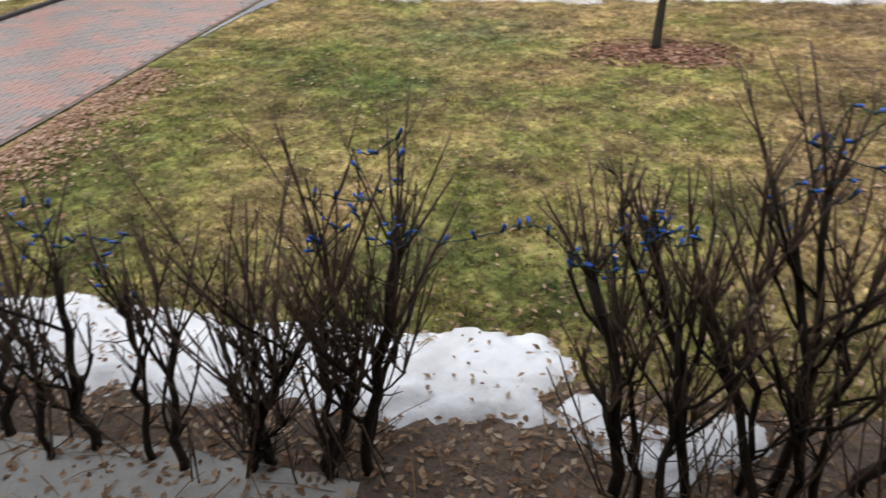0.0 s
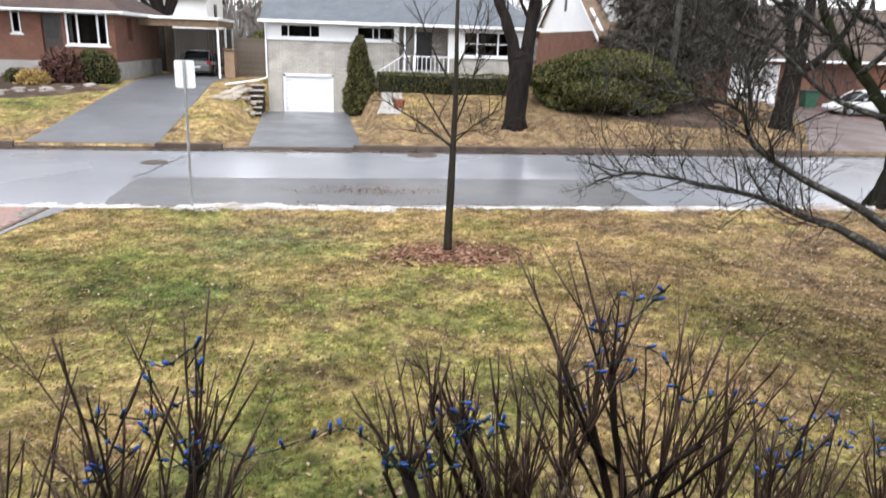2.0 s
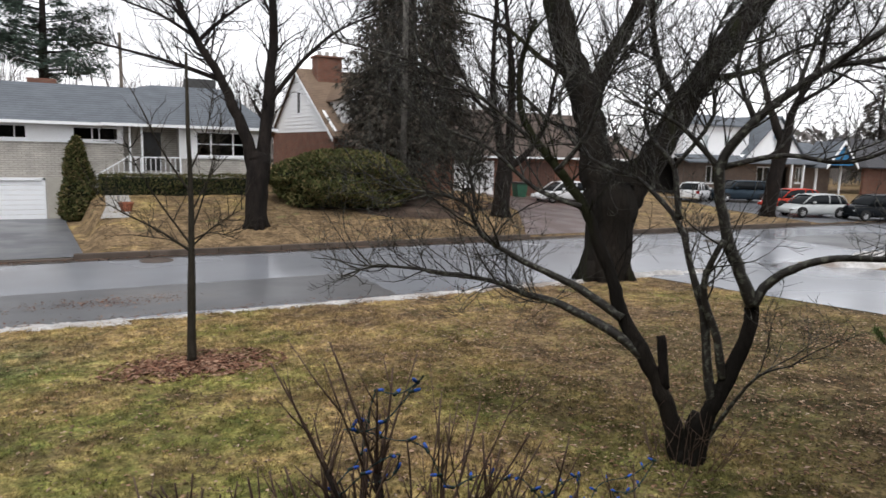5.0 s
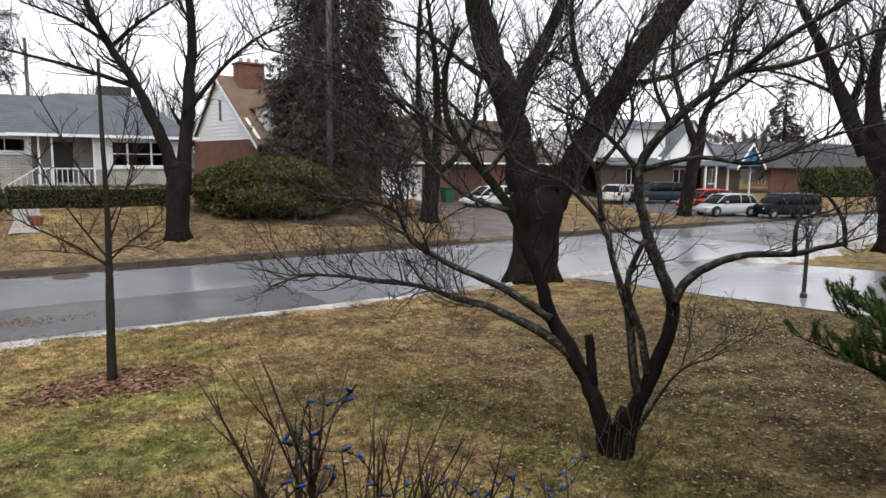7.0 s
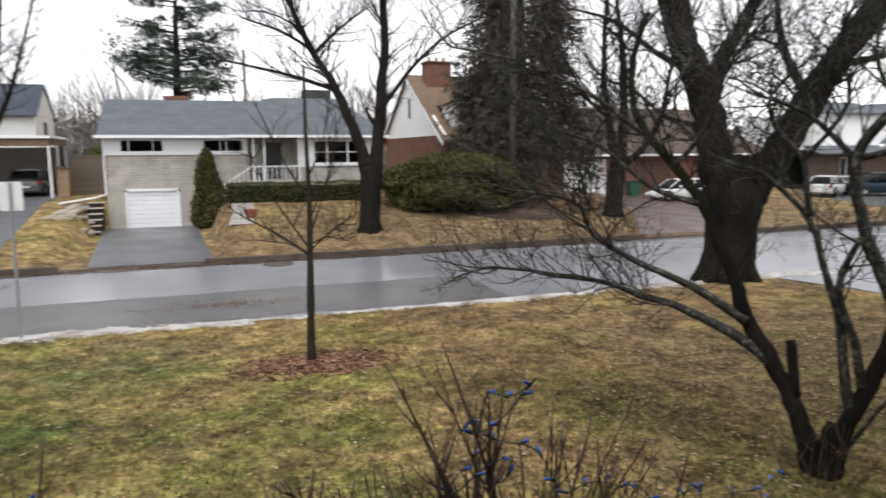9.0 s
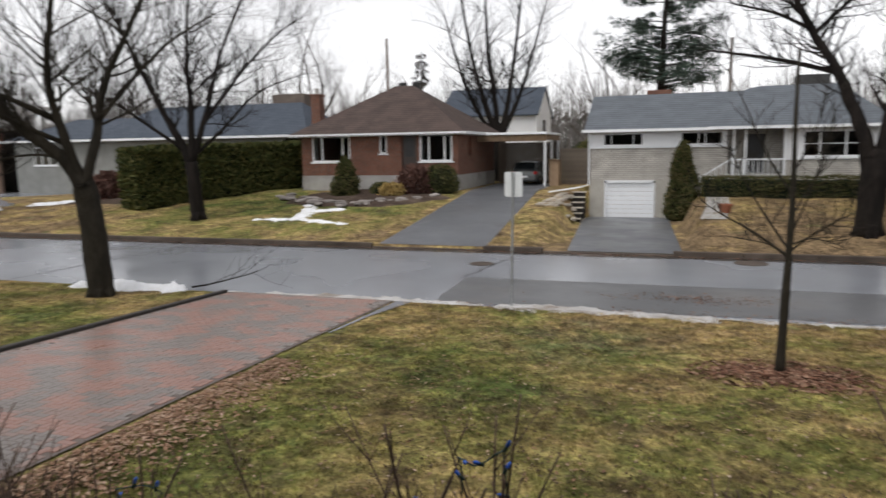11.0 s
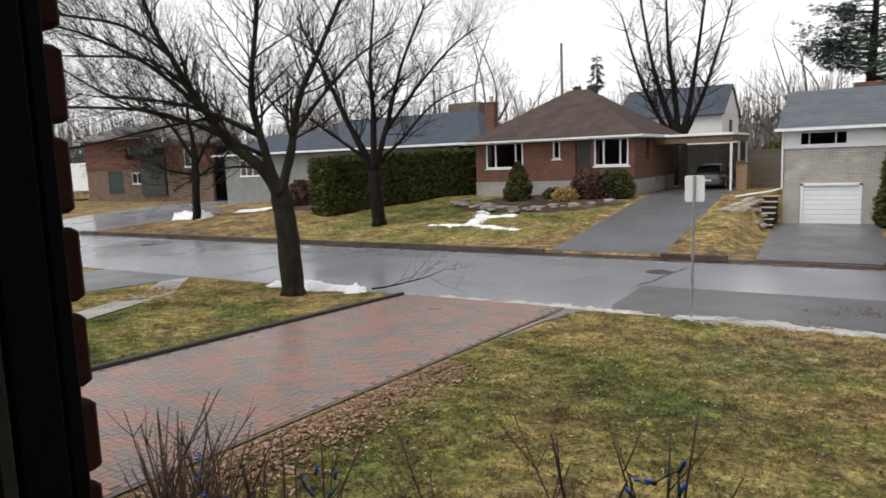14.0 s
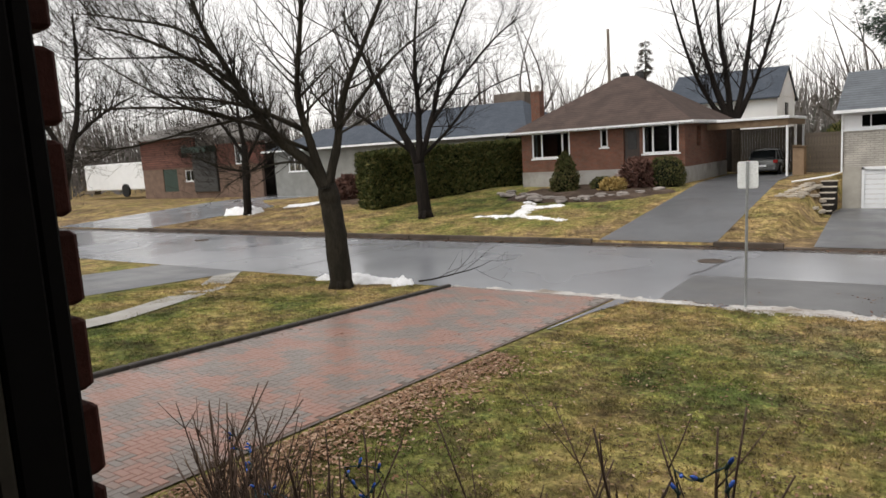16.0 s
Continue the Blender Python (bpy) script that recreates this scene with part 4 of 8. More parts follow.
slab_roof(h, [[(-4.35, H3Y - .55, 4.95), (6, H3Y - .55, 4.95), (6, 45.2, 7.15), (-4.35, 45.2, 7.15)], [(-4.35, 50, 4.95), (11, 50, 4.95), (9.0, 45.2, 7.2), (-4.35, 45.2, 7.15)]], ROOFGREY)
slab_roof(h, [[(2.2, H3Y - .85, 4.97), (11.1, H3Y - .85, 4.97), (9.3, 45.0, 7.4), (5.2, 45.0, 7.4)], [(2.2, H3Y - .85, 4.97), (5.2, 45.0, 7.4), (4.5, 45.6, 7.3), (2.2, 42, 5.6)], [(11.1, H3Y - .85, 4.97), (11.1, 50, 4.97), (9.3, 45, 7.4)]], ROOFGREY)
g = Geo()
g.box(-4.45, 2.2, H3Y - .66, H3Y - .55, 4.82, 4.97)
g.box(2.1, 11.2, H3Y - .96, H3Y - .85, 4.84, 4.99)
part("gutter", g, WHITE, h)
g = Geo()
g.prism([(H3Y - .3, 4.9), (50, 4.9), (45.2, 7.05)], "x", -4.1, -3.9)
part("gable_wall", g, SIDING, h)
g = Geo()
g.tube([(-4.1, H3Y - .1, 4.85), (-4.1, H3Y - .1, 1.9), (-4.6, H3Y - .25, 1.75), (-6.3, H3Y - .6, 1.5)], [.05, .05, .05, .05], 6)
part("downspout", g, WHITE, h, "white downspout with a long outlet")
g = Geo()
g.soft_box(7.2, 9.0, 45.6, 46.5, 6.8, 8.0, .03)
part("chimney", g, mat("dark grey brick", (.09, .09, .09), (.07, .07, .07), 4, .8), h)
g = Geo()
g.soft_box(-1.2, .3, 47.0, 47.8, 6.2, 7.55, .03)
part("chimney", g, REDBRICK, h)

# the white gabled house behind the spruce
h = thing("gabled_house", "white clapboard and red brick house with a steep tan roof", "house", (18, 41.6, 1.2))
gx, ya, yb, yr = 15.3, 41.6, 55.5, 49.0
g = Geo()
g.prism([(ya, 5.05), (yb, 5.05), (yr, 9.4)], "x", gx, gx + .2)
part("gable_wall", g, SIDING, h)
for k in range(16):
    z = 5.05 + k * .26
    f = (z + .25 - 5.05) / 4.35
    g = Geo()
    a, b = ya + (yr - ya) * f, yb + (yr - yb) * f
    g.prism([(gx, z), (gx - .035, z + .0), (gx - .006, z + .25), (gx, z + .25)], "y", a, b)
    part("clapboard", g, SIDING, h)
g = Geo()
g.wall("y", ya + .25, yb, .6, 5.05, gx, .25)
g.wall("x", gx, 24, .6, 5.05, ya, .25, [(19.5, 21.0, 2.4, 4.2)])
part("wall_brick", g, REDBRICK, h)
g = Geo()
g.box(gx - .05, gx - .0, 48.3, 49.0, 6.3, 7.9)
w = part("attic_window", g, WHITE, h)
g = Geo()
g.box(gx - .07, gx - .05, 48.4, 48.9, 6.4, 7.8)
part("pane", g, BLACK, w)
slab_roof(h, [[(gx - .25, ya - .45, 4.72), (24.3, ya - .45, 4.72), (24.3, yr, 9.52), (gx - .25, yr, 9.52)], [(gx - .25, yb + .4, 4.8), (24.3, yb + .4, 4.8), (24.3, yr, 9.52), (gx - .25, yr, 9.52)]], ROOFTAN)
for y0_, z0_ in ((ya - .45, 4.72), (yb + .4, 4.8)):
    g = Geo()
    g.prism([(y0_, z0_ - .32), (yr, 9.2), (yr, 9.42), (y0_, z0_ - .1)], "x", gx - .29, gx - .24)
    part("bargeboard", g, WHITE, h, "white bargeboard")
window(h, 19.5, 21.0, 2.4, 4.2, ya + .04, (.5,))
inner_box(h, 15.6, 23.5, ya + .3, ya + 4, 1.5, 5.0)
g = Geo()
g.soft_box(16.2, 18.0, 47.4, 48.6, 8.2, 10.2, .03)
g.soft_box(16.1, 18.1, 47.3, 48.7, 10.2, 10.35, .03)
c = part("chimney", g, REDBRICK, h)
for k in range(3):
    g = Geo()
    g.lathe([(.16, 0), (.14, .3), (.17, .32)], 10, (16.55 + k * .55, 48, 10.35))
    part("chimney_pot", g, CONCRETE, c)
g = Geo()
g.prism([(16.2, 5.6), (18.2, 5.6), (18.2, 7.2), (17.2, 8.2), (16.2, 7.2)], "y", 42.6, 46.5)
dm = part("dormer", g, SIDING, h, "white dormer")
slab_roof(dm, [[(15.95, 42.4, 7.1), (15.95, 46.9, 7.1), (17.2, 46.9, 8.35), (17.2, 42.4, 8.35)], [(18.45, 42.4, 7.1), (18.45, 46.9, 7.1), (17.2, 46.9, 8.35), (17.2, 42.4, 8.35)]], ROOFTAN, "dormer_roof", .1)
g = Geo()
g.box(16.7, 17.7, 42.57, 42.6, 6.0, 7.1)
part("dormer_window", g, BLACK, dm)

# the house with two garage doors
h = thing("garage_house", "brown brick house with white and brown garage doors", "house", (30, 45, .6))
g = Geo()
g.wall("x", 23.5, 44.0, .2, 3.75, 44.5, .25, [(24.8, 29.2, .75, 3.35), (31.6, 35.0, .7, 3.3), (38.5, 40.5, 1.9, 3.2)])
g.wall("y", 44.75, 53, .2, 3.75, 23.5, .25)
part("wall_front", g, REDBRICK, h)
gd = part("garage_door", (lambda q: (q.box(24.7, 29.3, 44.56, 44.6, .6, 3.45), q)[1])(Geo()), WHITE, h, "white sectional garage door")
for k in range(5):
    g = Geo()
    g.soft_box(24.8, 29.2, 44.5, 44.56, .76 + k * .52, 1.27 + k * .52, .02)
    part("panel", g, WHITE, gd)
BROWNWOOD = mat("brown stained boards", (.10, .045, .03), (.07, .032, .022), 4, .7, .3)
gd = part("garage_door", (lambda q: (q.box(31.5, 35.1, 44.6, 44.64, .6, 3.35), q)[1])(Geo()), BROWNWOOD, h, "brown boarded garage door")
for k in range(12):
    g = Geo()
    g.soft_box(31.6 + k * .283, 31.87 + k * .283, 44.53, 44.6, .72, 3.28, .01)
    part("board", g, BROWNWOOD, gd)
window(h, 38.5, 40.5, 1.9, 3.2, 44.54, (.5,))
inner_box(h, 36, 43.5, 44.9, 49, 1, 3.7)
slab_roof(h, [[(23.2, 43.9, 3.7), (44.4, 43.9, 3.7), (40.5, 49, 7.4), (26.5, 49, 7.4)], [(23.2, 43.9, 3.7), (26.5, 49, 7.4), (23.2, 54, 3.7)], [(44.4, 43.9, 3.7), (44.4, 54, 3.7), (40.5, 49, 7.4)]], rows_mat("dull brown shingles", (.13, .10, .085), (.10, .08, .07), .13))
g = Geo()
g.box(23.2, 44.4, 43.8, 43.9, 3.58, 3.73)
part("gutter", g, WHITE, h)

# the white house beyond the parked cars
h = thing("white_gable_house", "white siding house with a grey porch roof and blue awnings", "house", (58, 44, .5))
g = Geo()
g.box(48.8, 57.5, 44.0, 52, 3.9, 6.9)
part("wall_upper", g, SIDING, h)
g = Geo()
g.wall("x", 48.0, 70.0, .3, 3.95, 43.6, .25, [(51.5, 53, 1.8, 3.3), (58.5, 60.5, 1.6, 3.3), (62.2, 63.3, 1.0, 3.3), (64.4, 65.6, 1.6, 3.3)])
part("wall_lower", g, brick_mat("tan brick far", (.13, .085, .06), (.1, .066, .05), (.12, .1, .085)), h)
inner_box(h, 48.4, 69.6, 44, 48, .8, 3.9)
for x0, x1 in ((51.5, 53), (58.5, 60.5), (64.4, 65.6)):
    window(h, x0, x1, 1.75, 3.3, 43.64, (.5,))
g = Geo()
g.prism([(55.8, 3.95), (65.5, 3.95), (60.9, 8.0)], "y", 43.4, 52)
part("gable", g, SIDING, h, "white clapboard gable")
for x0, x1, z0, z1, y in ((51.2, 51.9, 4.9, 6.1, 43.95), (54.1, 54.8, 4.9, 6.1, 43.95), (60.4, 61.4, 5.2, 6.6, 43.35)):
    window(h, x0, x1, z0, z1, y, sill=False)
AWNING = mat("blue canvas", (.05, .19, .36), (.035, .14, .28), 4, .8)
g = Geo()
g.prism([(43.3, 6.9), (42.6, 6.2), (42.6, 6.05), (43.3, 6.05)], "x", 60.2, 61.7)
part("awning", g, AWNING, h, "blue window awning")
slab_roof(h, [[(48.4, 43.5, 7.0), (57.8, 43.5, 7.0), (57.8, 48, 8.2), (48.4, 48, 8.2)], [(47.6, 42.2, 3.7), (72, 42.2, 3.7), (72, 47.5, 5.9), (65, 47.5, 5.9), (56, 43.9, 4.3), (47.6, 43.9, 4.3)]], ROOFGREY)
slab_roof(h, [[(55.4, 43.1, 3.6), (60.9, 43.1, 8.15), (60.9, 52, 8.15), (55.4, 52, 3.6)], [(65.9, 43.1, 3.6), (60.9, 43.1, 8.15), (60.9, 52, 8.15), (65.9, 52, 3.6)]], ROOFGREY)
g = Geo()
g.soft_box(65.0, 67.0, 47, 48.2, 4, 8.0, .03)
part("chimney", g, mat("orange brick", (.32, .15, .07), (.26, .12, .06), 3, .85), h)
g = Geo()
g.prism([(65.7, 3.6), (70.1, 3.6), (67.9, 5.8)], "y", 41.2, 43)
pg = part("porch_gable", g, AWNING, h, "blue painted porch gable")
slab_roof(pg, [[(65.3, 41.0, 3.4), (67.9, 41.0, 5.95), (67.9, 44, 5.95), (65.3, 44, 3.4)], [(70.5, 41.0, 3.4), (67.9, 41.0, 5.95), (67.9, 44, 5.95), (70.5, 44, 3.4)]], ROOFGREY, "porch_roof", .12)
for q in ((65.3, 3.2), (70.5, 3.2)):
    g = Geo()
    g.prism([q, (67.9, 5.72), (67.9, 6.0), (q[0], 3.5)] if q[0] < 67 else [q, (q[0], 3.5), (67.9, 6.0), (67.9, 5.72)], "y", 40.9, 40.99)
    part("bargeboard", g, WHITE, pg, "white bargeboard")
for x in (62.0, 63.8, 65.9, 69.9):
    g = Geo()
    g.soft_box(x - .09, x + .09, 42.3, 42.48, .4, 3.6, .015)
    part("porch_post", g, WHITE, h)

# long low house at the far right
h = thing("low_brick_house", "long low brick house with a dark roof beyond a hedge", "house", (88, 42, .3))
g = Geo()
g.wall("x", 72.5, 112, .2, 3.6, 41.5, .25)
part("wall_front", g, REDBRICK, h)
slab_roof(h, [[(72, 40.8, 3.5), (113, 40.8, 3.5), (108, 47, 6.6), (76, 47, 6.6)], [(72, 40.8, 3.5), (76, 47, 6.6), (72, 53, 3.5)]], rows_mat("charcoal shingles", (.08, .08, .085), (.06, .06, .065), .13))

# the white house with a slate roof seen over the bungalow
h = thing("white_house_behind", "white sided house with a slate blue roof behind", "house", (-15, 62, 1.5))
g = Geo()
g.box(-19.5, -10.9, 62, 70, 1.5, 7.1)
part("wall", g, SIDING, h)
g = Geo()
g.prism([(61.9, 7.1), (70.1, 7.1), (66, 9.6)], "x", -11.1, -10.85)
part("gable_wall", g, SIDING, h)
slab_roof(h, [[(-19.9, 61.6, 7.0), (-10.7, 61.6, 7.0), (-10.7, 66, 9.7), (-19.9, 66, 9.7)], [(-19.9, 70.4, 7.0), (-10.7, 70.4, 7.0), (-10.7, 66, 9.7), (-19.9, 66, 9.7)]], ROOFSLATE)
g = Geo()
g.box(-10.88, -10.8, 65.3, 66.3, 4.9, 6.6)
part("window", g, BLACK, h)

# the grey bungalow behind the tall hedge
h = thing("grey_bungalow", "grey stuccoed bungalow with a slate roof behind a hedge", "house", (-40, 46, 1.0))
g = Geo()
g.wall("x", -53, -27, .5, 5.2, 46.0, .25, [(-43.8, -42.2, 1.7, 2.6), (-51, -48.5, 3.2, 4.7)])
part("wall_front", g, mat("grey stucco", (.27, .275, .265), (.215, .22, .21), 1.2, .9, .3, 40), h)
window(h, -43.8, -42.2, 1.7, 2.6, 46.04, (.5,))
window(h, -51, -48.5, 3.2, 4.7, 46.04, (.33, .66))
inner_box(h, -52.6, -27.4, 46.4, 50, 1.2, 5.1)
slab_roof(h, [[(-44.5, 45.3, 5.3), (-24.6, 45.3, 5.25), (-27.5, 50, 7.9), (-41.5, 50, 7.9)], [(-24.6, 45.3, 5.25), (-24.6, 55, 5.25), (-27.5, 50, 7.9)], [(-44.5, 45.3, 5.3), (-41.5, 50, 7.9), (-44.5, 55, 5.3)], [(-54, 45.4, 5.2), (-44, 45.4, 5.2), (-44, 51, 7.2), (-51, 51, 7.2)]], ROOFSLATE)
g = Geo()
g.box(-54, -24.6, 45.2, 45.3, 5.1, 5.27)
part("gutter", g, WHITE, h)
g = Geo()
g.soft_box(-30.3, -27.4, 50.2, 51.4, 6.8, 8.6, .03)
part("chimney", g, mat("brown stone chimney", (.17, .14, .12), (.12, .10, .09), 2, .9, .6), h)

# the red house across the side street
h = thing("red_house", "red brick and timber house with a dark green door", "house", (-68, 46, .8))
ROSE = brick_mat("rose brown siding", (.155, .062, .045), (.125, .05, .038), (.045, .022, .018), w=4.0, h=.24, gap=.028)
g = Geo()
g.wall("x", -76.0, -65.8, 4.2, 7.6, 46, .3, [(-68.5, -67.0, 5.3, 6.6)])
part("wall_upper", g, ROSE, h)
g = Geo()
g.wall("x", -76.0, -55, .6, 4.2, 46.05, .3, [(-72.0, -69.3, 1.6, 4.1), (-67.8, -66.0, 2.7, 3.9), (-58.5, -56.8, 2.6, 5.0 - 1.0)])
part("wall_lower", g, mat("buff stone", (.2, .14, .11), (.15, .105, .085), 1.5, .9, .4), h)
g = Geo()
g.wall("x", -62.0, -54.5, 4.2, 6.4, 46.0, .3, [(-58.9, -57.2, 4.3, 6.2)])
part("wall_right", g, ROSE, h)
window(h, -58.9, -57.2, 4.3, 6.2, 46.04, (.5,))
window(h, -67.8, -66.0, 2.7, 3.9, 46.1, (.5,))
inner_box(h, -75.5, -55, 46.5, 50, .8, 6.2)
g = Geo()
g.box(-72.0, -69.3, 46.1, 46.2, 1.5, 4.1)
part("garage_door", g, mat("dark green door", (.015, .04, .03), (.01, .03, .022), 2, .6), h)
DKGREEN = mat("dark green trim", (.02, .045, .035), (.015, .035, .028), 2, .6)
g = Geo()
g.soft_box(-66.0, -61.9, 44.6, 46, 5.7, 6.3, .03)
part("balcony_front", g, DKGREEN, h)
g = Geo()
g.soft_box(-66.0, -61.9, 45.8, 46.6, 1.5, 5.7, .03)
part("entry", g, BLACK, h)
slab_roof(h, [[(-77, 45, 7.5), (-64, 45, 7.5), (-64, 51, 9.2), (-77, 51, 9.2)], [(-67, 44.8, 8.4), (-53.5, 44.8, 6.4), (-53.5, 51, 8.4), (-67, 51, 9.6)]], rows_mat("weathered shingles", (.2, .19, .18), (.16, .15, .145), .13))
# ---- trees ----
def grow(g, start, way, length, radius, level, r, bend=0.35, sides=None, gravity=0.0, tips=None, forks=(3, 5)):
    """One branch that curls and bends up, with its twigs to either side, growing smaller."""
    n = 6 if level > 1 else 5 if level == 1 else 3
    pts, d = [Vector(start)], Vector(way).normalized()
    curl = Vector((r.uniform(-1, 1), r.uniform(-1, 1), r.uniform(-.5, .8)))
    for i in range(n):
        curl = curl * .6 + Vector((r.uniform(-1, 1), r.uniform(-1, 1), r.uniform(-.7, .9))) * .75
        d = (d + curl * bend * 0.42 + Vector((0, 0, .05 + gravity))).normalized()
        pts.append(pts[-1] + d * (length / n))
    radii = [max(.0022, radius * (1 - 0.78 * i / n)) for i in range(n + 1)]
    g.tube(pts, radii, sides or (3 if level < 2 else 5), cap=False)
    if tips is not None:
        tips.append(tuple(pts[-1]))
    if level <= 0:
        return
    count = r.randint(*forks)
    for k in range(count):
        f = .18 + .8 * (k + r.random()) / count
        i = min(int(f * n), n - 1)
        p = pts[i].lerp(pts[i + 1], f * n - i)
        axis = (pts[i + 1] - pts[i]).normalized()
        out = Vector((r.uniform(-1, 1), r.uniform(-1, 1), r.uniform(-.4, .9)))
        out = (out - axis * out.dot(axis)).normalized()
        turn = r.uniform(0.5, 1.05)
        grow(g, p, axis * math.cos(turn) + out * math.sin(turn), length * r.uniform(0.4, 0.8) * (1.1 - .5 * f), max(radii[i] * r.uniform(0.45, 0.7), 0.004), level - 1, r, bend, None, gravity, tips, forks)


def limb(g, base, az, pts, r0, r1, r, sides=9, depth=0.0, twigs=0, twig_len=1.2, level=2, gravity=0.0, twig_r=None, forks=(3, 5), tips=None, jitter=0.03, start=0.25, bend=0.5):
    """A main limb through points (across, up) in the upright plane square to the bearing az, wandering in depth; it carries twigs."""
    across = Vector((math.cos(az), -math.sin(az), 0))
    away = Vector((math.sin(az), math.cos(az), 0))
    fine = []
    m = len(pts) - 1
    drift = 0.0
    for i in range(m):
        p0, p1, p2, p3 = (Vector(pts[max(0, min(m, i + k))]).to_3d() for k in (-1, 0, 1, 2))
        for s in range(4):
            t = s / 4
            q = 0.5 * (2 * p1 + (p2 - p0) * t + (2 * p0 - 5 * p1 + 4 * p2 - p3) * t * t + (3 * p1 - p0 - 3 * p2 + p3) * t * t * t)
            fine.append(q)
    fine.append(Vector(pts[-1]).to_3d())
    out = []
    for i, q in enumerate(fine):
        f = i / (len(fine) - 1)
        w = depth * f * f
        rad = r0 + (r1 - r0) * f
        out.append(Vector(base) + across * (q.x + r.uniform(-1, 1) * rad * jitter * 4) + Vector((0, 0, q.y)) + away * (w + r.uniform(-1, 1) * rad * .2))
    radii = [(r0 + (r1 - r0) * (i / (len(out) - 1)) ** 0.8) * r.uniform(0.94, 1.07) for i in range(len(out))]
    g.tube(out, radii, sides)
    for k in range(twigs):
        f = r.uniform(start, 1.0)
        i = min(int(f * (len(out) - 1)), len(out) - 2)
        p = out[i].lerp(out[i + 1], r.random())
        axis = (out[i + 1] - out[i]).normalized()
        o = Vector((r.uniform(-1, 1), r.uniform(-1, 1), r.uniform(-.4, 1.0)))
        o = (o - axis * o.dot(axis)).normalized()
        turn = r.uniform(0.5, 1.15)
        size = r.uniform(.45, 1.0) ** 1.3
        grow(g, p, axis * math.cos(turn) + o * math.sin(turn), twig_len * (.3 + size), (twig_r or max(0.011, min(radii[i] * .36, .05))) * (.35 + .75 * size), level, r, bend, None, gravity, tips, forks)
    return out


def flare(g, base, radius, r):
    """Root flare: a low ring of buttresses."""
    for k in range(6):
        a = k * math.pi / 3 + r.uniform(-.3, .3)
        d = Vector((math.cos(a), math.sin(a), 0))
        b = Vector(base)
        g.tube([b + d * radius * .5 + Vector((0, 0, radius * 1.1)), b + d * radius * 0.78 + Vector((0, 0, radius * .38)), b + d * radius * 1.28 + Vector((0, 0, -.12))], [radius * .44, radius * .36, radius * .14], 6)


def tree(name, at, az, label, category, bark, trunk, limbs, r0, r1, seed, twigs=14, twig_len=1.6, level=2, gravity=0.0, depths=None, forks=(3, 5), limb_tip=0.03, group="", bend=0.5):
    """A bare tree: trunk and crown of limbs as two meshes."""
    r = random.Random(seed)
    base = (at[0], at[1], land(*at) - 0.03)
    top = thing(name, label, category, base, group)
    g = Geo()
    limb(g, base, az, trunk, r0, r1, r, 12, jitter=0.01)
    part("trunk", g, bark, top, smooth=True)
    g = Geo()
    flare(g, (base[0] + trunk[0][0] * math.cos(az), base[1] - trunk[0][0] * math.sin(az), base[2]), r0, r)
    part("root_flare", g, bark, top, smooth=True)
    g = Geo()
    for k, (a, b, pts) in enumerate(limbs):
        dep = depths[k] if depths else r.uniform(-1.6, 1.6)
        limb(g, base, az, pts, a, max(b, limb_tip * .5), r, 8, dep, twigs, twig_len, level, gravity, forks=forks, bend=bend)
    part("crown", g, bark, top, smooth=True)
    return top


tree("roadside_maple", (-14.64, 14.95), radians(-44.4), "bare grey-barked maple forking low beside the street", "tree", BARKGREY,
     [(0, 0), (-.05, 1.36), (-.13, 2.54), (-.22, 3.2)],
     [(.20, .05, [(-.22, 3.0), (-.73, 3.88), (-1.46, 4.52), (-2.14, 5.52), (-2.66, 6.46), (-3.28, 7.67), (-3.67, 8.86)]),
      (.17, .05, [(-.22, 3.05), (-.49, 4.03), (-.66, 4.85), (-.82, 5.81), (-.65, 7.06), (-.36, 8.92)]),
      (.16, .05, [(-.16, 3.05), (.23, 4.49), (.51, 5.78), (1.26, 7.37), (2.01, 8.96)]),
      (.09, .02, [(-.67, 4.77), (-2.0, 5.44), (-3.31, 5.78), (-4.73, 5.88)]),
      (.08, .02, [(-2.07, 5.44), (-3.51, 6.77), (-4.98, 7.52), (-5.79, 7.67)]),
      (.05, .015, [(-.4, 3.7), (-1.2, 3.9), (-2.2, 3.75), (-3.2, 3.3)]),
      (.07, .02, [(.3, 4.8), (1.3, 6.0), (2.2, 6.9), (3.3, 7.6)]),
      (.075, .015, [(-.9, 4.1), (-1.67, 4.85), (-3.9, 5.6), (-5.2, 6.3), (-6.9, 7.5)]),
      (.07, .015, [(-.6, 4.2), (-3.0, 5.35), (-4.9, 5.6), (-6.8, 5.5)]),
      (.06, .015, [(-2.4, 6.0), (-3.5, 6.9), (-5.2, 7.05), (-7.0, 7.1)]),
      (.06, .015, [(-2.9, 7.0), (-4.0, 7.8), (-5.6, 8.2), (-7.0, 8.5)]),
      (.05, .012, [(-2.0, 5.3), (-3.6, 5.0), (-5.4, 4.6), (-6.6, 4.5)])],
     .34, .29, 3, 33, 2.0, forks=(4, 6), depths=[.6, -1.2, .9, -.6, -1.0, .5, -.8, .8, -1.4, .5, 1.2, -.3])
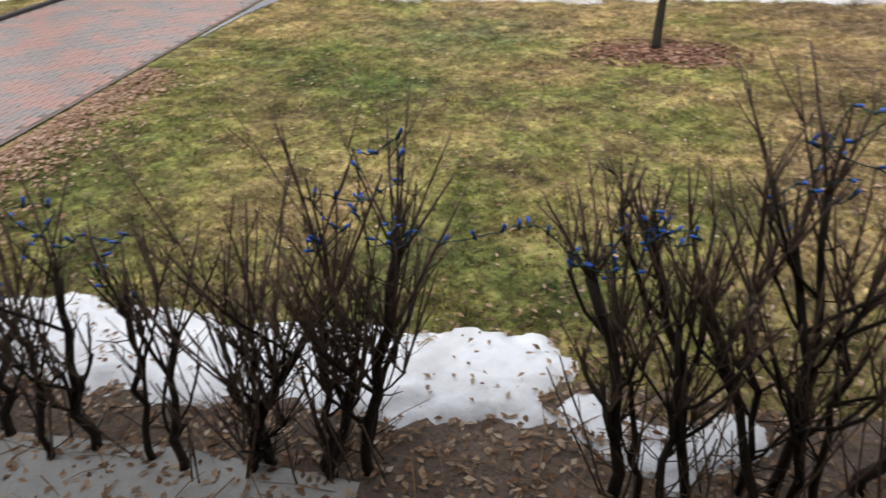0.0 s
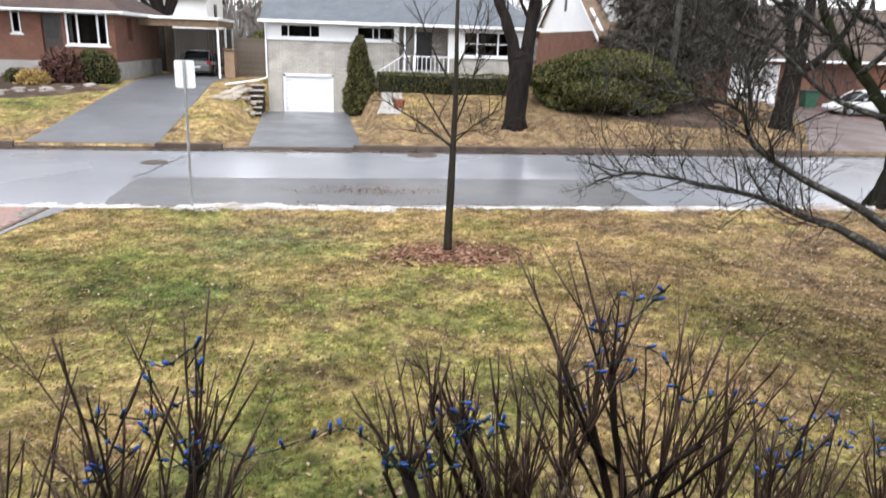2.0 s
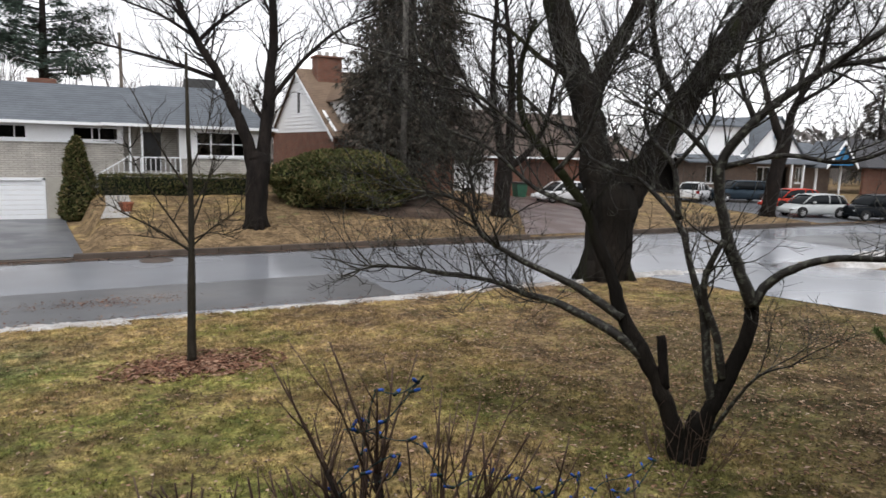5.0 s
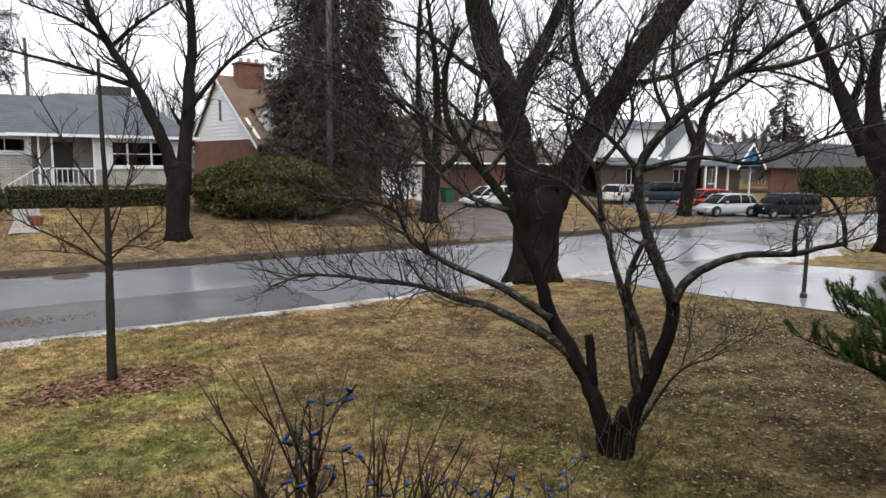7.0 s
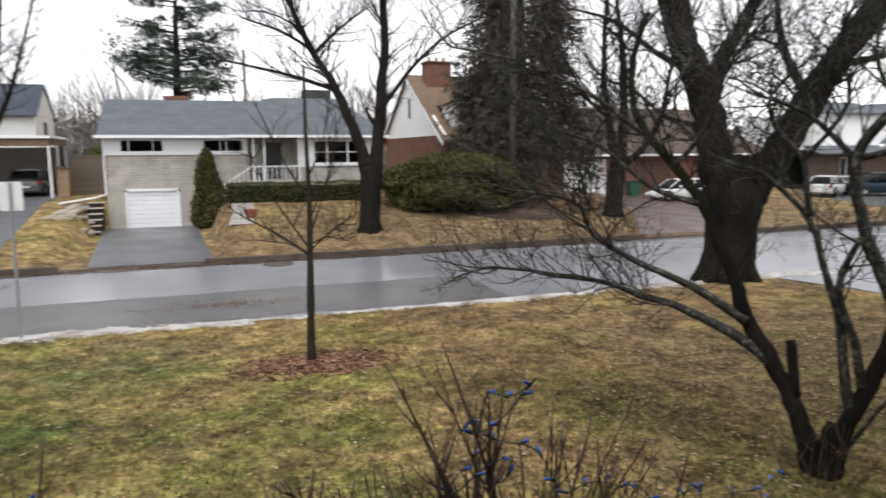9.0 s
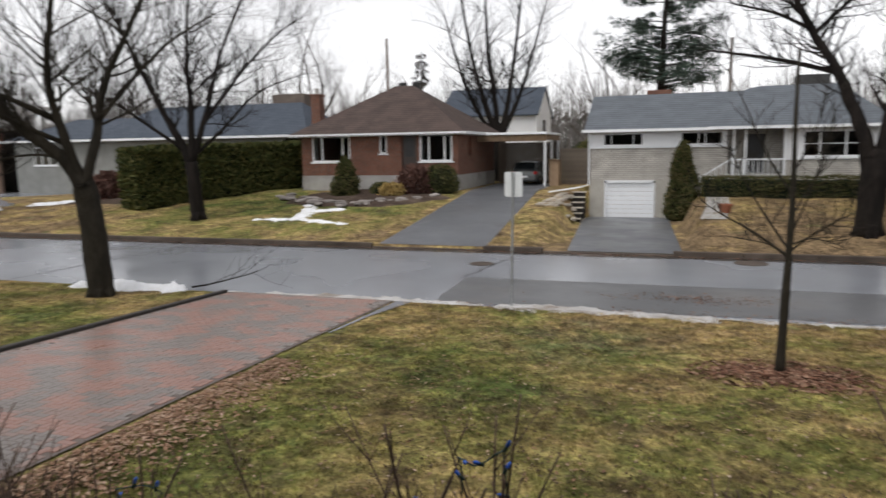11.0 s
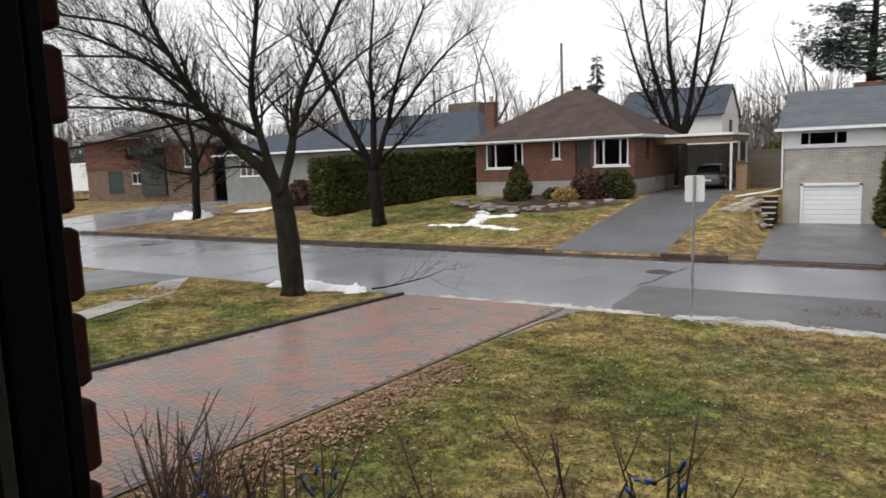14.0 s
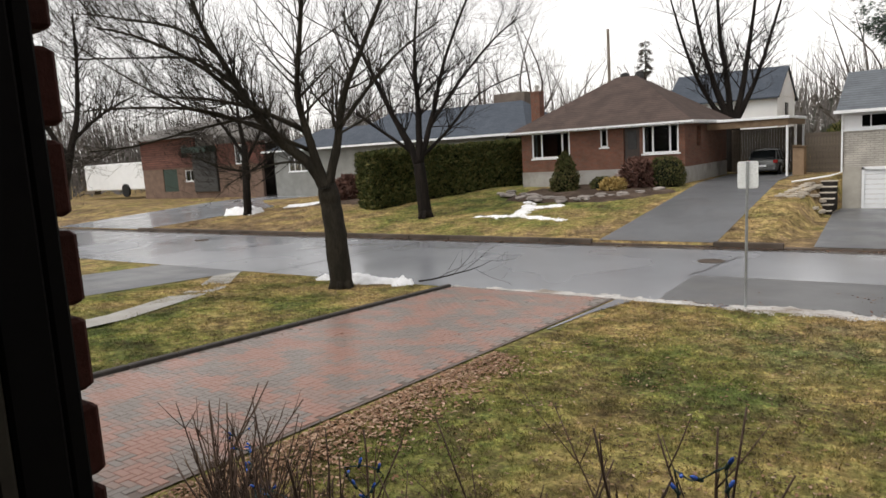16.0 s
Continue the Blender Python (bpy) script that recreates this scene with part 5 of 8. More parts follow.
tree("lawn_maple", (-23.48, 30.98), radians(-37.2), "bare spreading maple with a few brown leaves on a lawn", "tree", BARK,
     [(0, 0), (-.11, 1.76), (-.19, 3.1)],
     [(.26, .05, [(-.19, 3.0), (-.82, 4.46), (-1.64, 6.2), (-2.96, 9.3), (-4.0, 11.72)]),
      (.24, .05, [(-.19, 3.0), (-.04, 5.8), (-.07, 8.84), (.31, 12.37)]),
      (.20, .05, [(-.12, 3.1), (.76, 5.75), (1.63, 8.74), (3.04, 11.94)]),
      (.13, .02, [(-.17, 3.3), (1.39, 4.64), (3.38, 6.68), (6.24, 7.88)]),
      (.12, .02, [(-.5, 3.7), (-2.2, 5.0), (-3.8, 6.2), (-5.2, 6.9)]),
      (.12, .02, [(.5, 5.0), (2.4, 7.5), (4.4, 9.6), (5.8, 10.6)])], .38, .32, 5, 36, 2.7, forks=(4, 6))
tree("old_street_tree", (7.57, 30.33), radians(14.0), "old dark twin-stemmed tree on the lawn", "tree", BARK,
     [(0, 0), (.05, 1.56), (.13, 2.74), (.15, 3.0)],
     [(.33, .10, [(-.05, 2.4), (-.32, 3.79), (-.81, 5.04), (-1.39, 6.37), (-2.17, 7.65), (-2.82, 8.9), (-3.16, 9.94)]),
      (.36, .16, [(.27, 2.4), (.49, 4.39), (.65, 6.48), (.83, 8.08), (.77, 10.32)]),
      (.12, .03, [(.62, 5.44), (2.01, 7.24), (3.42, 8.5), (5.1, 9.34)]),
      (.12, .03, [(-1.34, 6.26), (-3.11, 6.83), (-4.84, 7.26), (-6.31, 7.58)]),
      (.11, .03, [(-2.26, 7.76), (-1.19, 8.82), (.11, 9.82)]),
      (.10, .03, [(-2.4, 8.0), (-3.6, 8.7), (-5.2, 9.2)])], .50, .46, 6, 34, 2.2, forks=(3, 5), bend=.8, depths=[-.5, .5, -.6, .7, .3, -.4])
tree("old_street_tree", (21.07, 31.34), radians(33.9), "old dark forked tree by the paved drive", "tree", BARK,
     [(0, 0), (.07, 1.7), (.24, 3.0)],
     [(.30, .08, [(.1, 2.7), (-.36, 5.03), (-.68, 7.4), (-.58, 12.04)]),
      (.32, .08, [(.31, 2.7), (.39, 5.94), (.2, 8.88), (-.28, 12.05)]),
      (.24, .06, [(.31, 2.7), (1.34, 3.48), (2.28, 5.22), (2.63, 7.46), (3.63, 10.11)]),
      (.12, .03, [(-.36, 5.18), (-1.73, 6.5), (-2.94, 8.83)])], .50, .44, 8, 32, 2.4, bend=.75)
tree("giant_roadside_tree", (15.13, 16.39), radians(42.7), "massive moss-covered forked tree at the kerb", "tree", BARKMOSS,
     [(-.05, -.4), (.02, 1.3), (.1, 2.6), (.1, 3.2)],
     [(.6, .42, [(-.08, 2.1), (-.25, 2.8), (-.5, 3.6), (-.75, 4.9), (-1.2, 6.3), (-1.75, 7.6), (-2.1, 9.4)]),
      (.54, .36, [(.3, 2.1), (.6, 2.8), (1.0, 3.5), (1.6, 4.7), (2.4, 6.2), (3.3, 7.6), (4.2, 8.9)]),
      (.30, .16, [(-.8, 5.0), (-.5, 6.4), (.1, 7.6), (.7, 9.0)]),
      (.16, .05, [(1.9, 5.3), (1.2, 6.6), (.9, 8.0), (.9, 9.4)]),
      (.13, .03, [(-1.1, 6.1), (-2.4, 6.9), (-3.6, 7.9), (-5.2, 8.5)]),
      (.12, .03, [(2.4, 6.2), (3.9, 6.5), (5.2, 7.2), (6.4, 7.3)]),
      (.10, .03, [(-.7, 4.6), (-1.9, 4.9), (-3.0, 5.8), (-4.0, 6.1)])], .80, .74, 9, 15, 2.0, forks=(3, 5), bend=.75, depths=[.3, -.2, .5, -.6, .8, .5, -.5])
tree("lawn_tree", (41.97, 30.2), radians(54.3), "bare dark tree beside parked cars", "tree", BARK,
     [(0, 0), (.32, 2.99), (.71, 5.33)],
     [(.38, .08, [(.71, 5.1), (1.07, 7.26), (2.34, 10.26), (2.68, 13.21)]), (.34, .08, [(.58, 4.9), (-.4, 7.27), (-1.34, 10.75), (-1.15, 14.15)]),
      (.18, .04, [(1.2, 7.5), (3.4, 9.0), (5.4, 11.5)])], .48, .42, 10, 22, 2.8, bend=.7)
tree("corner_tree", (32.33, 13.49), radians(67.4), "thick dark trunk with upright limbs at the corner", "tree", BARK,
     [(.75, 0), (.6, 1.7), (.25, 3.15), (-.3, 4.7)],
     [(.48, .12, [(-.7, 4.3), (-1.9, 6.77), (-2.82, 8.98), (-3.98, 11.25)]), (.44, .12, [(-.35, 4.4), (-.64, 6.25), (-.66, 8.36), (-.31, 10.17)]),
      (.16, .04, [(-1.41, 6.03), (-1.14, 7.92), (-1.46, 9.35)]), (.2, .05, [(-.2, 3.4), (1.2, 5.5), (2.6, 8.2)]), (.12, .03, [(-1.9, 6.7), (-3.6, 7.6), (-5.6, 8.2)])], .78, .6, 11, 22, 2.5, forks=(3, 5), bend=.7)
tree("young_tree", (1.89, 12.06), radians(8.9), "slender bare young tree in a ring of dead leaves", "tree", BARKGREY,
     [(0, 0), (.02, 1.13), (.04, 1.96), (.05, 2.95), (.03, 4.1), (.03, 5.21)],
     [(.025, .006, [(.04, 1.96), (-.48, 2.34), (-1.0, 2.62), (-1.35, 2.85)]), (.02, .006, [(.04, 2.05), (.41, 2.4), (.84, 2.71)]),
      (.022, .006, [(.03, 2.09), (-.31, 2.6), (-.67, 3.22), (-.86, 3.73)]), (.018, .005, [(.04, 2.59), (.31, 3.13), (.53, 3.49)]),
      (.02, .006, [(.05, 2.95), (-.34, 3.57), (-.68, 4.33), (-1.01, 4.97)]), (.018, .005, [(.04, 2.3), (.25, 2.9), (.4, 3.5), (.52, 4.1)]),
      (.018, .005, [(.04, 3.3), (.3, 3.9), (.45, 4.6)]), (.016, .005, [(.04, 2.0), (-.3, 2.15), (-.7, 2.15)]), (.016, .005, [(.04, 2.15), (.35, 2.3), (.75, 2.25)])],
     .085, .022, 12, 9, .6, 1, depths=[.2, -.4, -.5, .4, .2, -.6, .5, .7, -.7], limb_tip=.006)
tree("street_sapling", (-41.17, 32.82), radians(-51.4), "small bare tree beside a snow heap", "tree", BARK,
     [(0, 0), (.11, 2.68), (.2, 5.06)],
     [(.2, .04, [(.2, 4.8), (-.02, 7.8), (.61, 10.89)]), (.15, .03, [(.13, 4.27), (-1.54, 7.06), (-3.56, 8.23)]), (.15, .03, [(.21, 3.87), (1.53, 6.21), (2.67, 8.56)]),
      (.10, .03, [(.15, 3.2), (-1.4, 3.5), (-3.2, 4.4)]), (.10, .03, [(.15, 3.0), (1.6, 3.9), (3.0, 5.2)])], .30, .22, 13, 26, 2.4)

# the spreading ornamental tree on the lawn, with lichen on its limbs
r = random.Random(21)
mbase = (6.11, 5.13, land(6.11, 5.13) - .03)
maz = radians(50.0)
top = thing("ornamental_tree", "low many-stemmed ornamental tree with lichen-spotted spreading limbs", "tree", mbase)
g = Geo()
limb(g, mbase, maz, [(-.08, 0), (-.18, .46), (-.32, .79), (-.53, 1.18), (-.81, 1.63), (-.95, 2.02), (-1.16, 2.47), (-1.34, 2.86), (-1.65, 3.25), (-2.0, 3.64), (-2.2, 4.03), (-2.23, 4.55), (-2.09, 5.05)], .115, .03, r, 10, .5, 26, .8, 2, twig_r=.013, start=.4, forks=(2, 4))
limb(g, mbase, maz, [(.08, 0), (.19, .64), (.36, 1.06), (.52, 1.59), (.54, 1.95)], .105, .07, r, 10, .1)
limb(g, mbase, maz, [(.0, 0), (.03, .3), (.1, .62)], .15, .085, r, 10, .0)
flare(g, mbase, .15, r)
part("trunk", g, BARKMOSS, top, smooth=True)
g = Geo()
for pts, a, b, dep, tw, st in (
        ([(-.53, 1.18), (-.87, 1.42), (-1.27, 1.59), (-1.62, 1.71), (-1.97, 1.75), (-2.4, 1.86), (-3.06, 1.89), (-3.59, 1.9), (-4.22, 1.85), (-4.79, 1.64)], .07, .010, .6, 34, .35),
        ([(-.81, 1.61), (-1.28, 1.9), (-1.63, 2.05), (-2.05, 2.23), (-2.47, 2.49), (-2.61, 2.82), (-2.91, 2.95), (-3.43, 3.01)], .06, .010, -.6, 26, .45),
        ([(.54, 1.9), (.39, 2.23), (.22, 2.66), (.1, 3.35), (.4, 3.84), (.78, 4.19), (1.1, 4.42), (1.46, 4.7), (2.01, 5.04)], .08, .025, -.3, 20, .35),
        ([(.54, 1.9), (.69, 2.17), (.95, 2.35), (1.28, 2.46), (1.73, 2.48), (1.99, 2.55), (2.25, 2.6)], .06, .022, .25, 8, .5),
        ([(.22, .77), (.14, 1.17), (.07, 1.69), (-.1, 2.2), (-.27, 2.71), (-.67, 3.14), (-.93, 3.26)], .065, .02, .3, 14, .4),
        ([(.3, 1.05), (.21, 1.5), (.03, 2.08), (.19, 2.6)], .055, .03, -.2, 4, .5),
        ([(.18, .3), (.43, .8), (.66, 1.18), (.95, 1.37)], .03, .008, -.3, 3, .5),
        ([(-.28, 2.77), (-.36, 3.34), (-.62, 3.65), (-.7, 4.02), (-.34, 4.39)], .04, .012, .2, 12, .2),
        ([(.1, 3.35), (-.32, 3.78), (-.7, 3.96)], .04, .012, -.3, 12, .2),
        ([(-2.61, 2.82), (-2.77, 3.3), (-3.13, 3.56)], .03, .008, .2, 12, .2),
        ([(1.05, 4.39), (1.58, 4.47), (2.09, 4.68), (2.38, 4.81)], .035, .012, .3, 10, .2),
        ([(1.73, 2.48), (1.72, 2.75), (1.78, 3.0), (1.72, 3.3)], .03, .012, .1, 2, .2),
        ([(2.2, 2.6), (2.16, 2.85), (2.0, 3.1), (1.7, 3.3)], .03, .012, -.1, 2, .2),
        ([(-1.65, 3.25), (-1.3, 3.7), (-1.1, 4.3), (-.7, 4.8)], .035, .012, -.3, 12, .2),
        ([(.4, 3.84), (.2, 4.4), (.35, 5.0)], .03, .012, .3, 10, .2),
        ([(-1.34, 2.86), (-1.9, 3.05), (-2.5, 3.5), (-3.3, 3.8), (-4.1, 4.3)], .035, .010, .4, 16, .2),
        ([(-2.0, 3.64), (-2.6, 4.1), (-3.4, 4.5), (-4.2, 4.7)], .032, .010, -.5, 16, .2),
        ([(.1, 3.35), (.7, 3.5), (1.3, 3.45), (2.0, 3.75), (2.7, 3.9)], .035, .010, -.4, 16, .2),
        ([(-.93, 3.26), (-1.4, 3.5), (-1.7, 4.0), (-1.6, 4.5)], .028, .010, .5, 14, .2),
        ([(.78, 4.19), (.9, 4.6), (1.2, 5.1)], .028, .010, .4, 12, .2),
        ([(-.36, 3.34), (.0, 3.9), (-.1, 4.5), (.1, 5.0)], .028, .010, -.4, 12, .2)):
    limb(g, mbase, maz, pts, a, b, r, 7, dep, int(tw * 1.4), 1.0, 2, twig_r=.012, start=st, forks=(3, 5), bend=.95)
part("crown", g, BARKLICHEN, top, smooth=True)
g = Geo()
limb(g, mbase, maz, [(-.29, .86), (-.33, 1.2), (-.37, 1.46)], .06, .052, r, 9)
part("branch_stub", g, BARK, top, "sawn-off branch stub", smooth=True)
g = Geo()
for k in range(26):
    a = r.uniform(0, 6.28)
    p = (mbase[0] + .35 * math.cos(a), mbase[1] + .35 * math.sin(a), mbase[2])
    grow(g, p, (math.cos(a) * .5, math.sin(a) * .5, 1), r.uniform(.4, 1.1), .006, 1, r, .25, forks=(1, 3))
part("sucker_growth", g, TWIG, top, "thin shoots round the trunk foot")
# ---- shrubs before the window, with their string of blue lights ----
# (x, y, height, knuckles as (x, height over the soil))
SHRUBS = [(-5.2, 3.55, 1.6, ((-4.9, .6), (-5.4, .5))), (-4.5, 3.2, 1.7, ((-4.2, .65), (-4.75, .5))), (-3.85, 2.85, 1.8, ((-3.6, .7), (-4.1, .55))), (-3.25, 2.55, 1.85, ((-2.95, .8), (-3.5, .6))),
          (-2.67, 2.45, 2.1, ((-2.45, 1.25), (-2.7, .85))), (-2.05, 2.45, 1.75, ((-1.88, .92), (-2.05, 1.1))), (-1.49, 2.47, 2.25, ((-1.58, .66), (-1.32, .75), (-.95, 1.25))),
          (-1.05, 2.5, 1.9, ((-1.08, .95), (-.9, .75))), (-.78, 2.5, 2.35, ((-.64, 1.48), (-.72, .95))), (.56, 2.56, 2.0, ((.28, 1.4), (.45, 1.05))), (.8, 2.58, 2.1, ((.53, 1.6), (.72, 1.15))),
          (1.16, 2.58, 2.05, ((.85, 1.2), (1.02, 1.35))), (1.47, 2.6, 2.55, ((1.15, 1.6), (1.24, 1.85), (1.52, 1.25))), (1.95, 2.65, 2.0, ((2.15, .95), (1.85, 1.15))),
          (2.75, 3.1, 1.5, ((2.7, .6), (2.9, .5))), (3.4, 3.2, 1.35, ((3.35, .55), (3.5, .45)))]


def shrub(at, height, knuckles, seed):
    """Dark crooked stems, each cut back to a knuckle; from the knuckle a fan of straight shoots, and thin wands from the ground."""
    r = random.Random(seed)
    z0 = land(*at) - .02
    top = thing("shrub", "leafless twiggy shrub with dark upright stems on bare soil", "shrub", (*at, z0), "shrubs under the window")
    bushy = 0.75 if at[0] < -1.8 else 0.7 if at[0] > 1.4 else 1.0

    def shoot(stem, start, w, tl, tr):
        g, tw = Geo(), [start]
        for i in range(5):
            w = (w + Vector((r.uniform(-.06, .06), r.uniform(-.06, .06), .04))).normalized()
            tw.append(tw[-1] + w * tl / 5)
        g.tube(tw, [tr, tr * .95, tr * .88, tr * .8, tr * .72, tr * .55], 5)
        for x in range(r.randint(1, 4)):
            f = tw[r.randint(1, 4)]
            v = (w + Vector((r.uniform(-1, 1), r.uniform(-1, 1), .1)) * .8).normalized()
            sl = tl * r.uniform(.1, .4)
            g.tube([f, f + v * sl * .5, f + v * sl + Vector((0, 0, .02))], [tr * .55, tr * .45, tr * .28], 4)
        part("shoot", g, TWIG, stem, smooth=True)

    for k, (hx, hz) in enumerate(knuckles):
        g = Geo()
        p = Vector((at[0] + r.uniform(-.13, .13), at[1] + r.uniform(-.08, .08), z0))
        head = Vector((hx, at[1] + .12 + r.uniform(-.06, .1), z0 + hz))
        m = 7
        pts = []
        for i in range(m + 1):
            t = i / m
            q = p.lerp(head, t) + Vector((1, 0, 0)) * (hx - at[0]) * -.22 * math.sin(math.pi * t)
            kink = .035 if 0 < i < m else 0
            pts.append(q + Vector((r.uniform(-kink, kink), r.uniform(-kink, kink), 0)))
        rad = r.uniform(.017, .026) * (1.2 if k == 0 else .85)
        g.tube(pts, [rad * (1.3 - .55 * i / m) * r.uniform(.9, 1.12) for i in range(m)] + [rad * 1.05], 8)
        heads = [(head, (pts[-1] - pts[-3]).normalized(), 1.0)]
        for j in range(r.randint(4, 6)):
            q = pts[r.choice((2, 3, 4, 5))]
            b = r.uniform(0, 6.28)
            e = Vector((math.cos(b) * .8, math.sin(b) * .6, .75)).normalized()
            br, bl = [q], hz * r.uniform(.22, .45)
            for i in range(4):
                e = (e + Vector((r.uniform(-.25, .25), r.uniform(-.25, .25), .2))).normalized()
                br.append(br[-1] + e * bl / 4)
            brad = rad * r.uniform(.38, .6)
            g.tube(br, [brad, brad * .92, brad * .86, brad * .82, brad * 1.1], 6)
            heads.append((br[-1], e, .72))
        for t in range(12):
            q = pts[r.randint(1, m - 1)]
            c = r.uniform(0, 6.28)
            v = Vector((math.cos(c), math.sin(c), .7)).normalized() * r.uniform(.1, .32)
            g.tube([q, q + v * .5, q + v + Vector((0, 0, .03))], [.0045, .0036, .002], 4)
        stem = part("stem", g, SHRUBBARK, top, smooth=True)
        left = height - hz
        for spot, way, k2 in heads:
            for t in range(int((r.randint(10, 14) if k2 == 1.0 else r.randint(4, 7)) * bushy)):
                c = r.uniform(0, 6.28)
                w = (way * .35 + Vector((0, 0, .75)) + Vector((math.cos(c), math.sin(c) * .7, 0)) * r.uniform(.05, .75)).normalized()
                shoot(stem, spot - way * .03, w, left * r.choice((.3, .45, .6, .75, .95)) * r.uniform(.85, 1.1) * k2, r.uniform(.0048, .0095) * (1 if k2 == 1.0 else .8))
        for t in range(int(r.randint(2, 3) * bushy)):
            c = r.uniform(0, 6.28)
            q = p + Vector((r.uniform(-.2, .2), r.uniform(-.12, .12), 0))
            shoot(stem, q, Vector((math.cos(c) * .35, math.sin(c) * .3, 1)).normalized(), height * r.uniform(.25, .6), r.uniform(.005, .009))
    return top


for i, (x, y, hh, kn) in enumerate(SHRUBS):
    shrub((x, y), hh, kn, 100 + i)

CABLE = mat("dark green cable", (.012, .05, .05), (.01, .035, .04), 9, .45, .1)
BLUE = mat("blue plastic bulb", (.035, .11, .55), (.06, .18, .72), 12, .25, .0, vary=.4)
BLUE.node_tree.nodes["Principled BSDF"].inputs["Transmission Weight"].default_value = 0.1
SOCKET = mat("dark green socket", (.01, .035, .03), (.012, .045, .04), 9, .5, .0)
g = Geo()
g.lathe([(.004, 0), (.0075, .006), (.0088, .017), (.0075, .028), (.0025, .036)], 8, (0, 0, .011))
bulb_mesh = mesh_of("bulb", g, BLUE, True)
g = Geo()
g.lathe([(.007, -.012), (.0085, -.006), (.0085, .014), (.006, .016)], 8)
socket_mesh = mesh_of("socket", g, SOCKET, True)


def light_string(points, seed):
    """A twisted cable draped from shrub top to shrub top, with bulbs on short sockets."""
    r = random.Random(seed)
    top = thing("string_lights", "unlit blue string lights draped over bare shrubs", "string lights", points[0], "light strings on the shrubs")
    line = []
    for a, b in zip(points, points[1:]):
        a, b = Vector(a), Vector(b)
        n = max(6, int((b - a).length / .035))
        for i in range(n):
            t = i / n
            p = a.lerp(b, t)
            sag = -.10 * math.sin(math.pi * t) * (b - a).length
            s = len(line) * .23 + seed
            p += Vector((.035 * math.sin(s * 1.7), .05 * math.sin(s * 1.1 + 1), sag * .6 + .04 * math.sin(s * 1.31 + 2) + .025 * math.sin(s * 2.9)))
            line.append(p)
    g = Geo()
    for ph in (0, math.pi):
        g.tube([p + Vector((.004 * math.cos(i * 1.5 + ph), .004 * math.sin(i * 1.5 + ph), 0)) for i, p in enumerate(line)], [.0024] * len(line), 4)
    part("cable", g, CABLE, top, smooth=True)
    for i in range(2, len(line), 3):
        m = Matrix.Translation(line[i]) @ Euler((r.uniform(-1.3, 1.3), r.uniform(-1.3, 1.3), r.uniform(0, 6.28))).to_matrix().to_4x4()
        for nm, me in (("socket", socket_mesh), ("bulb", bulb_mesh)):
            ob = new(nm, me)
            ob.parent, ob.matrix_parent_inverse = top, top.matrix_world.inverted()
            ob.matrix_basis = m


def coil(i, k, low, high, seed):
    """Points of a cable wound loosely among the shoots over one knuckle."""
    r = random.Random(seed)
    x, y, hh, kn = SHRUBS[i]
    hx, hz = kn[k]
    n = 4
    return [(hx + .13 * math.sin(q * 2.4 + seed) + r.uniform(-.05, .05), y + .12 + .11 * math.cos(q * 2.4 + seed), land(x, y) + hz + (low + (high - low) * (.5 + .5 * math.sin(q * 1.7 + seed))) * (hh - hz)) for q in range(n)]


light_string(coil(0, 0, .2, .6, 1) + coil(2, 0, .1, .5, 3) + coil(3, 0, .1, .5, 4), 1)
light_string(coil(4, 0, .15, .6, 5) + coil(5, 1, .0, .8, 7), 2)
light_string(coil(6, 2, .2, .6, 9) + coil(8, 0, .35, .75, 10) + coil(8, 0, .05, .25, 11) + [(-.35, 2.66, 2.34), (-.1, 2.66, 2.38)] + coil(9, 0, .05, .25, 12), 3)
light_string(coil(9, 0, .0, .3, 13) + coil(10, 0, -.1, .3, 14) + coil(10, 0, .0, .4, 15), 4)
light_string(coil(12, 0, .0, .4, 17) + coil(12, 1, .1, .7, 19) + coil(13, 0, .2, .6, 21), 5)
light_string(coil(14, 0, .3, .9, 23) + coil(15, 0, .3, .9, 25), 6)
# ---- hedges, conifers and other evergreens ----
def needle_mat(name, colours):
    return island_mat(name, colours, 0.85)


CEDAR = needle_mat("cedar foliage", [(.026, .038, .015), (.056, .068, .023), (.092, .098, .033), (.135, .12, .046)])
YEW = needle_mat("yew foliage", [(.028, .038, .014), (.058, .066, .023), (.094, .094, .034), (.15, .115, .055)])
SPRUCE = needle_mat("spruce foliage", [(.022, .024, .018), (.04, .038, .03), (.07, .06, .05), (.12, .098, .082)])
PINE = needle_mat("pine foliage", [(.028, .046, .036), (.05, .074, .058), (.085, .108, .085)])
# Near-black green puts the shade inside the foliage into the core's colour.
CORESHADE = mat("shaded inner foliage", (.012, .016, .009), (.008, .011, .007), 4, .95, .6, 20)


def leaf(g, p, size, r, up=0.3, spread=1.0):
    """A spray: a narrow bent pair of triangles."""
    d = Vector((r.uniform(-1, 1) * spread, r.uniform(-1, 1) * spread, r.uniform(-.6, 1) + up)).normalized()
    s = d.cross(Vector((r.uniform(-1, 1), r.uniform(-1, 1), r.uniform(-1, 1)))).normalized()
    p = Vector(p)
    g.v += [tuple(p - s * size * .22), tuple(p + s * size * .22), tuple(p + d * size + s * size * .1), tuple(p + d * size * .95 - s * size * .12)]
    n = len(g.v) - 4
    g.f.append((n, n + 1, n + 2, n + 3))


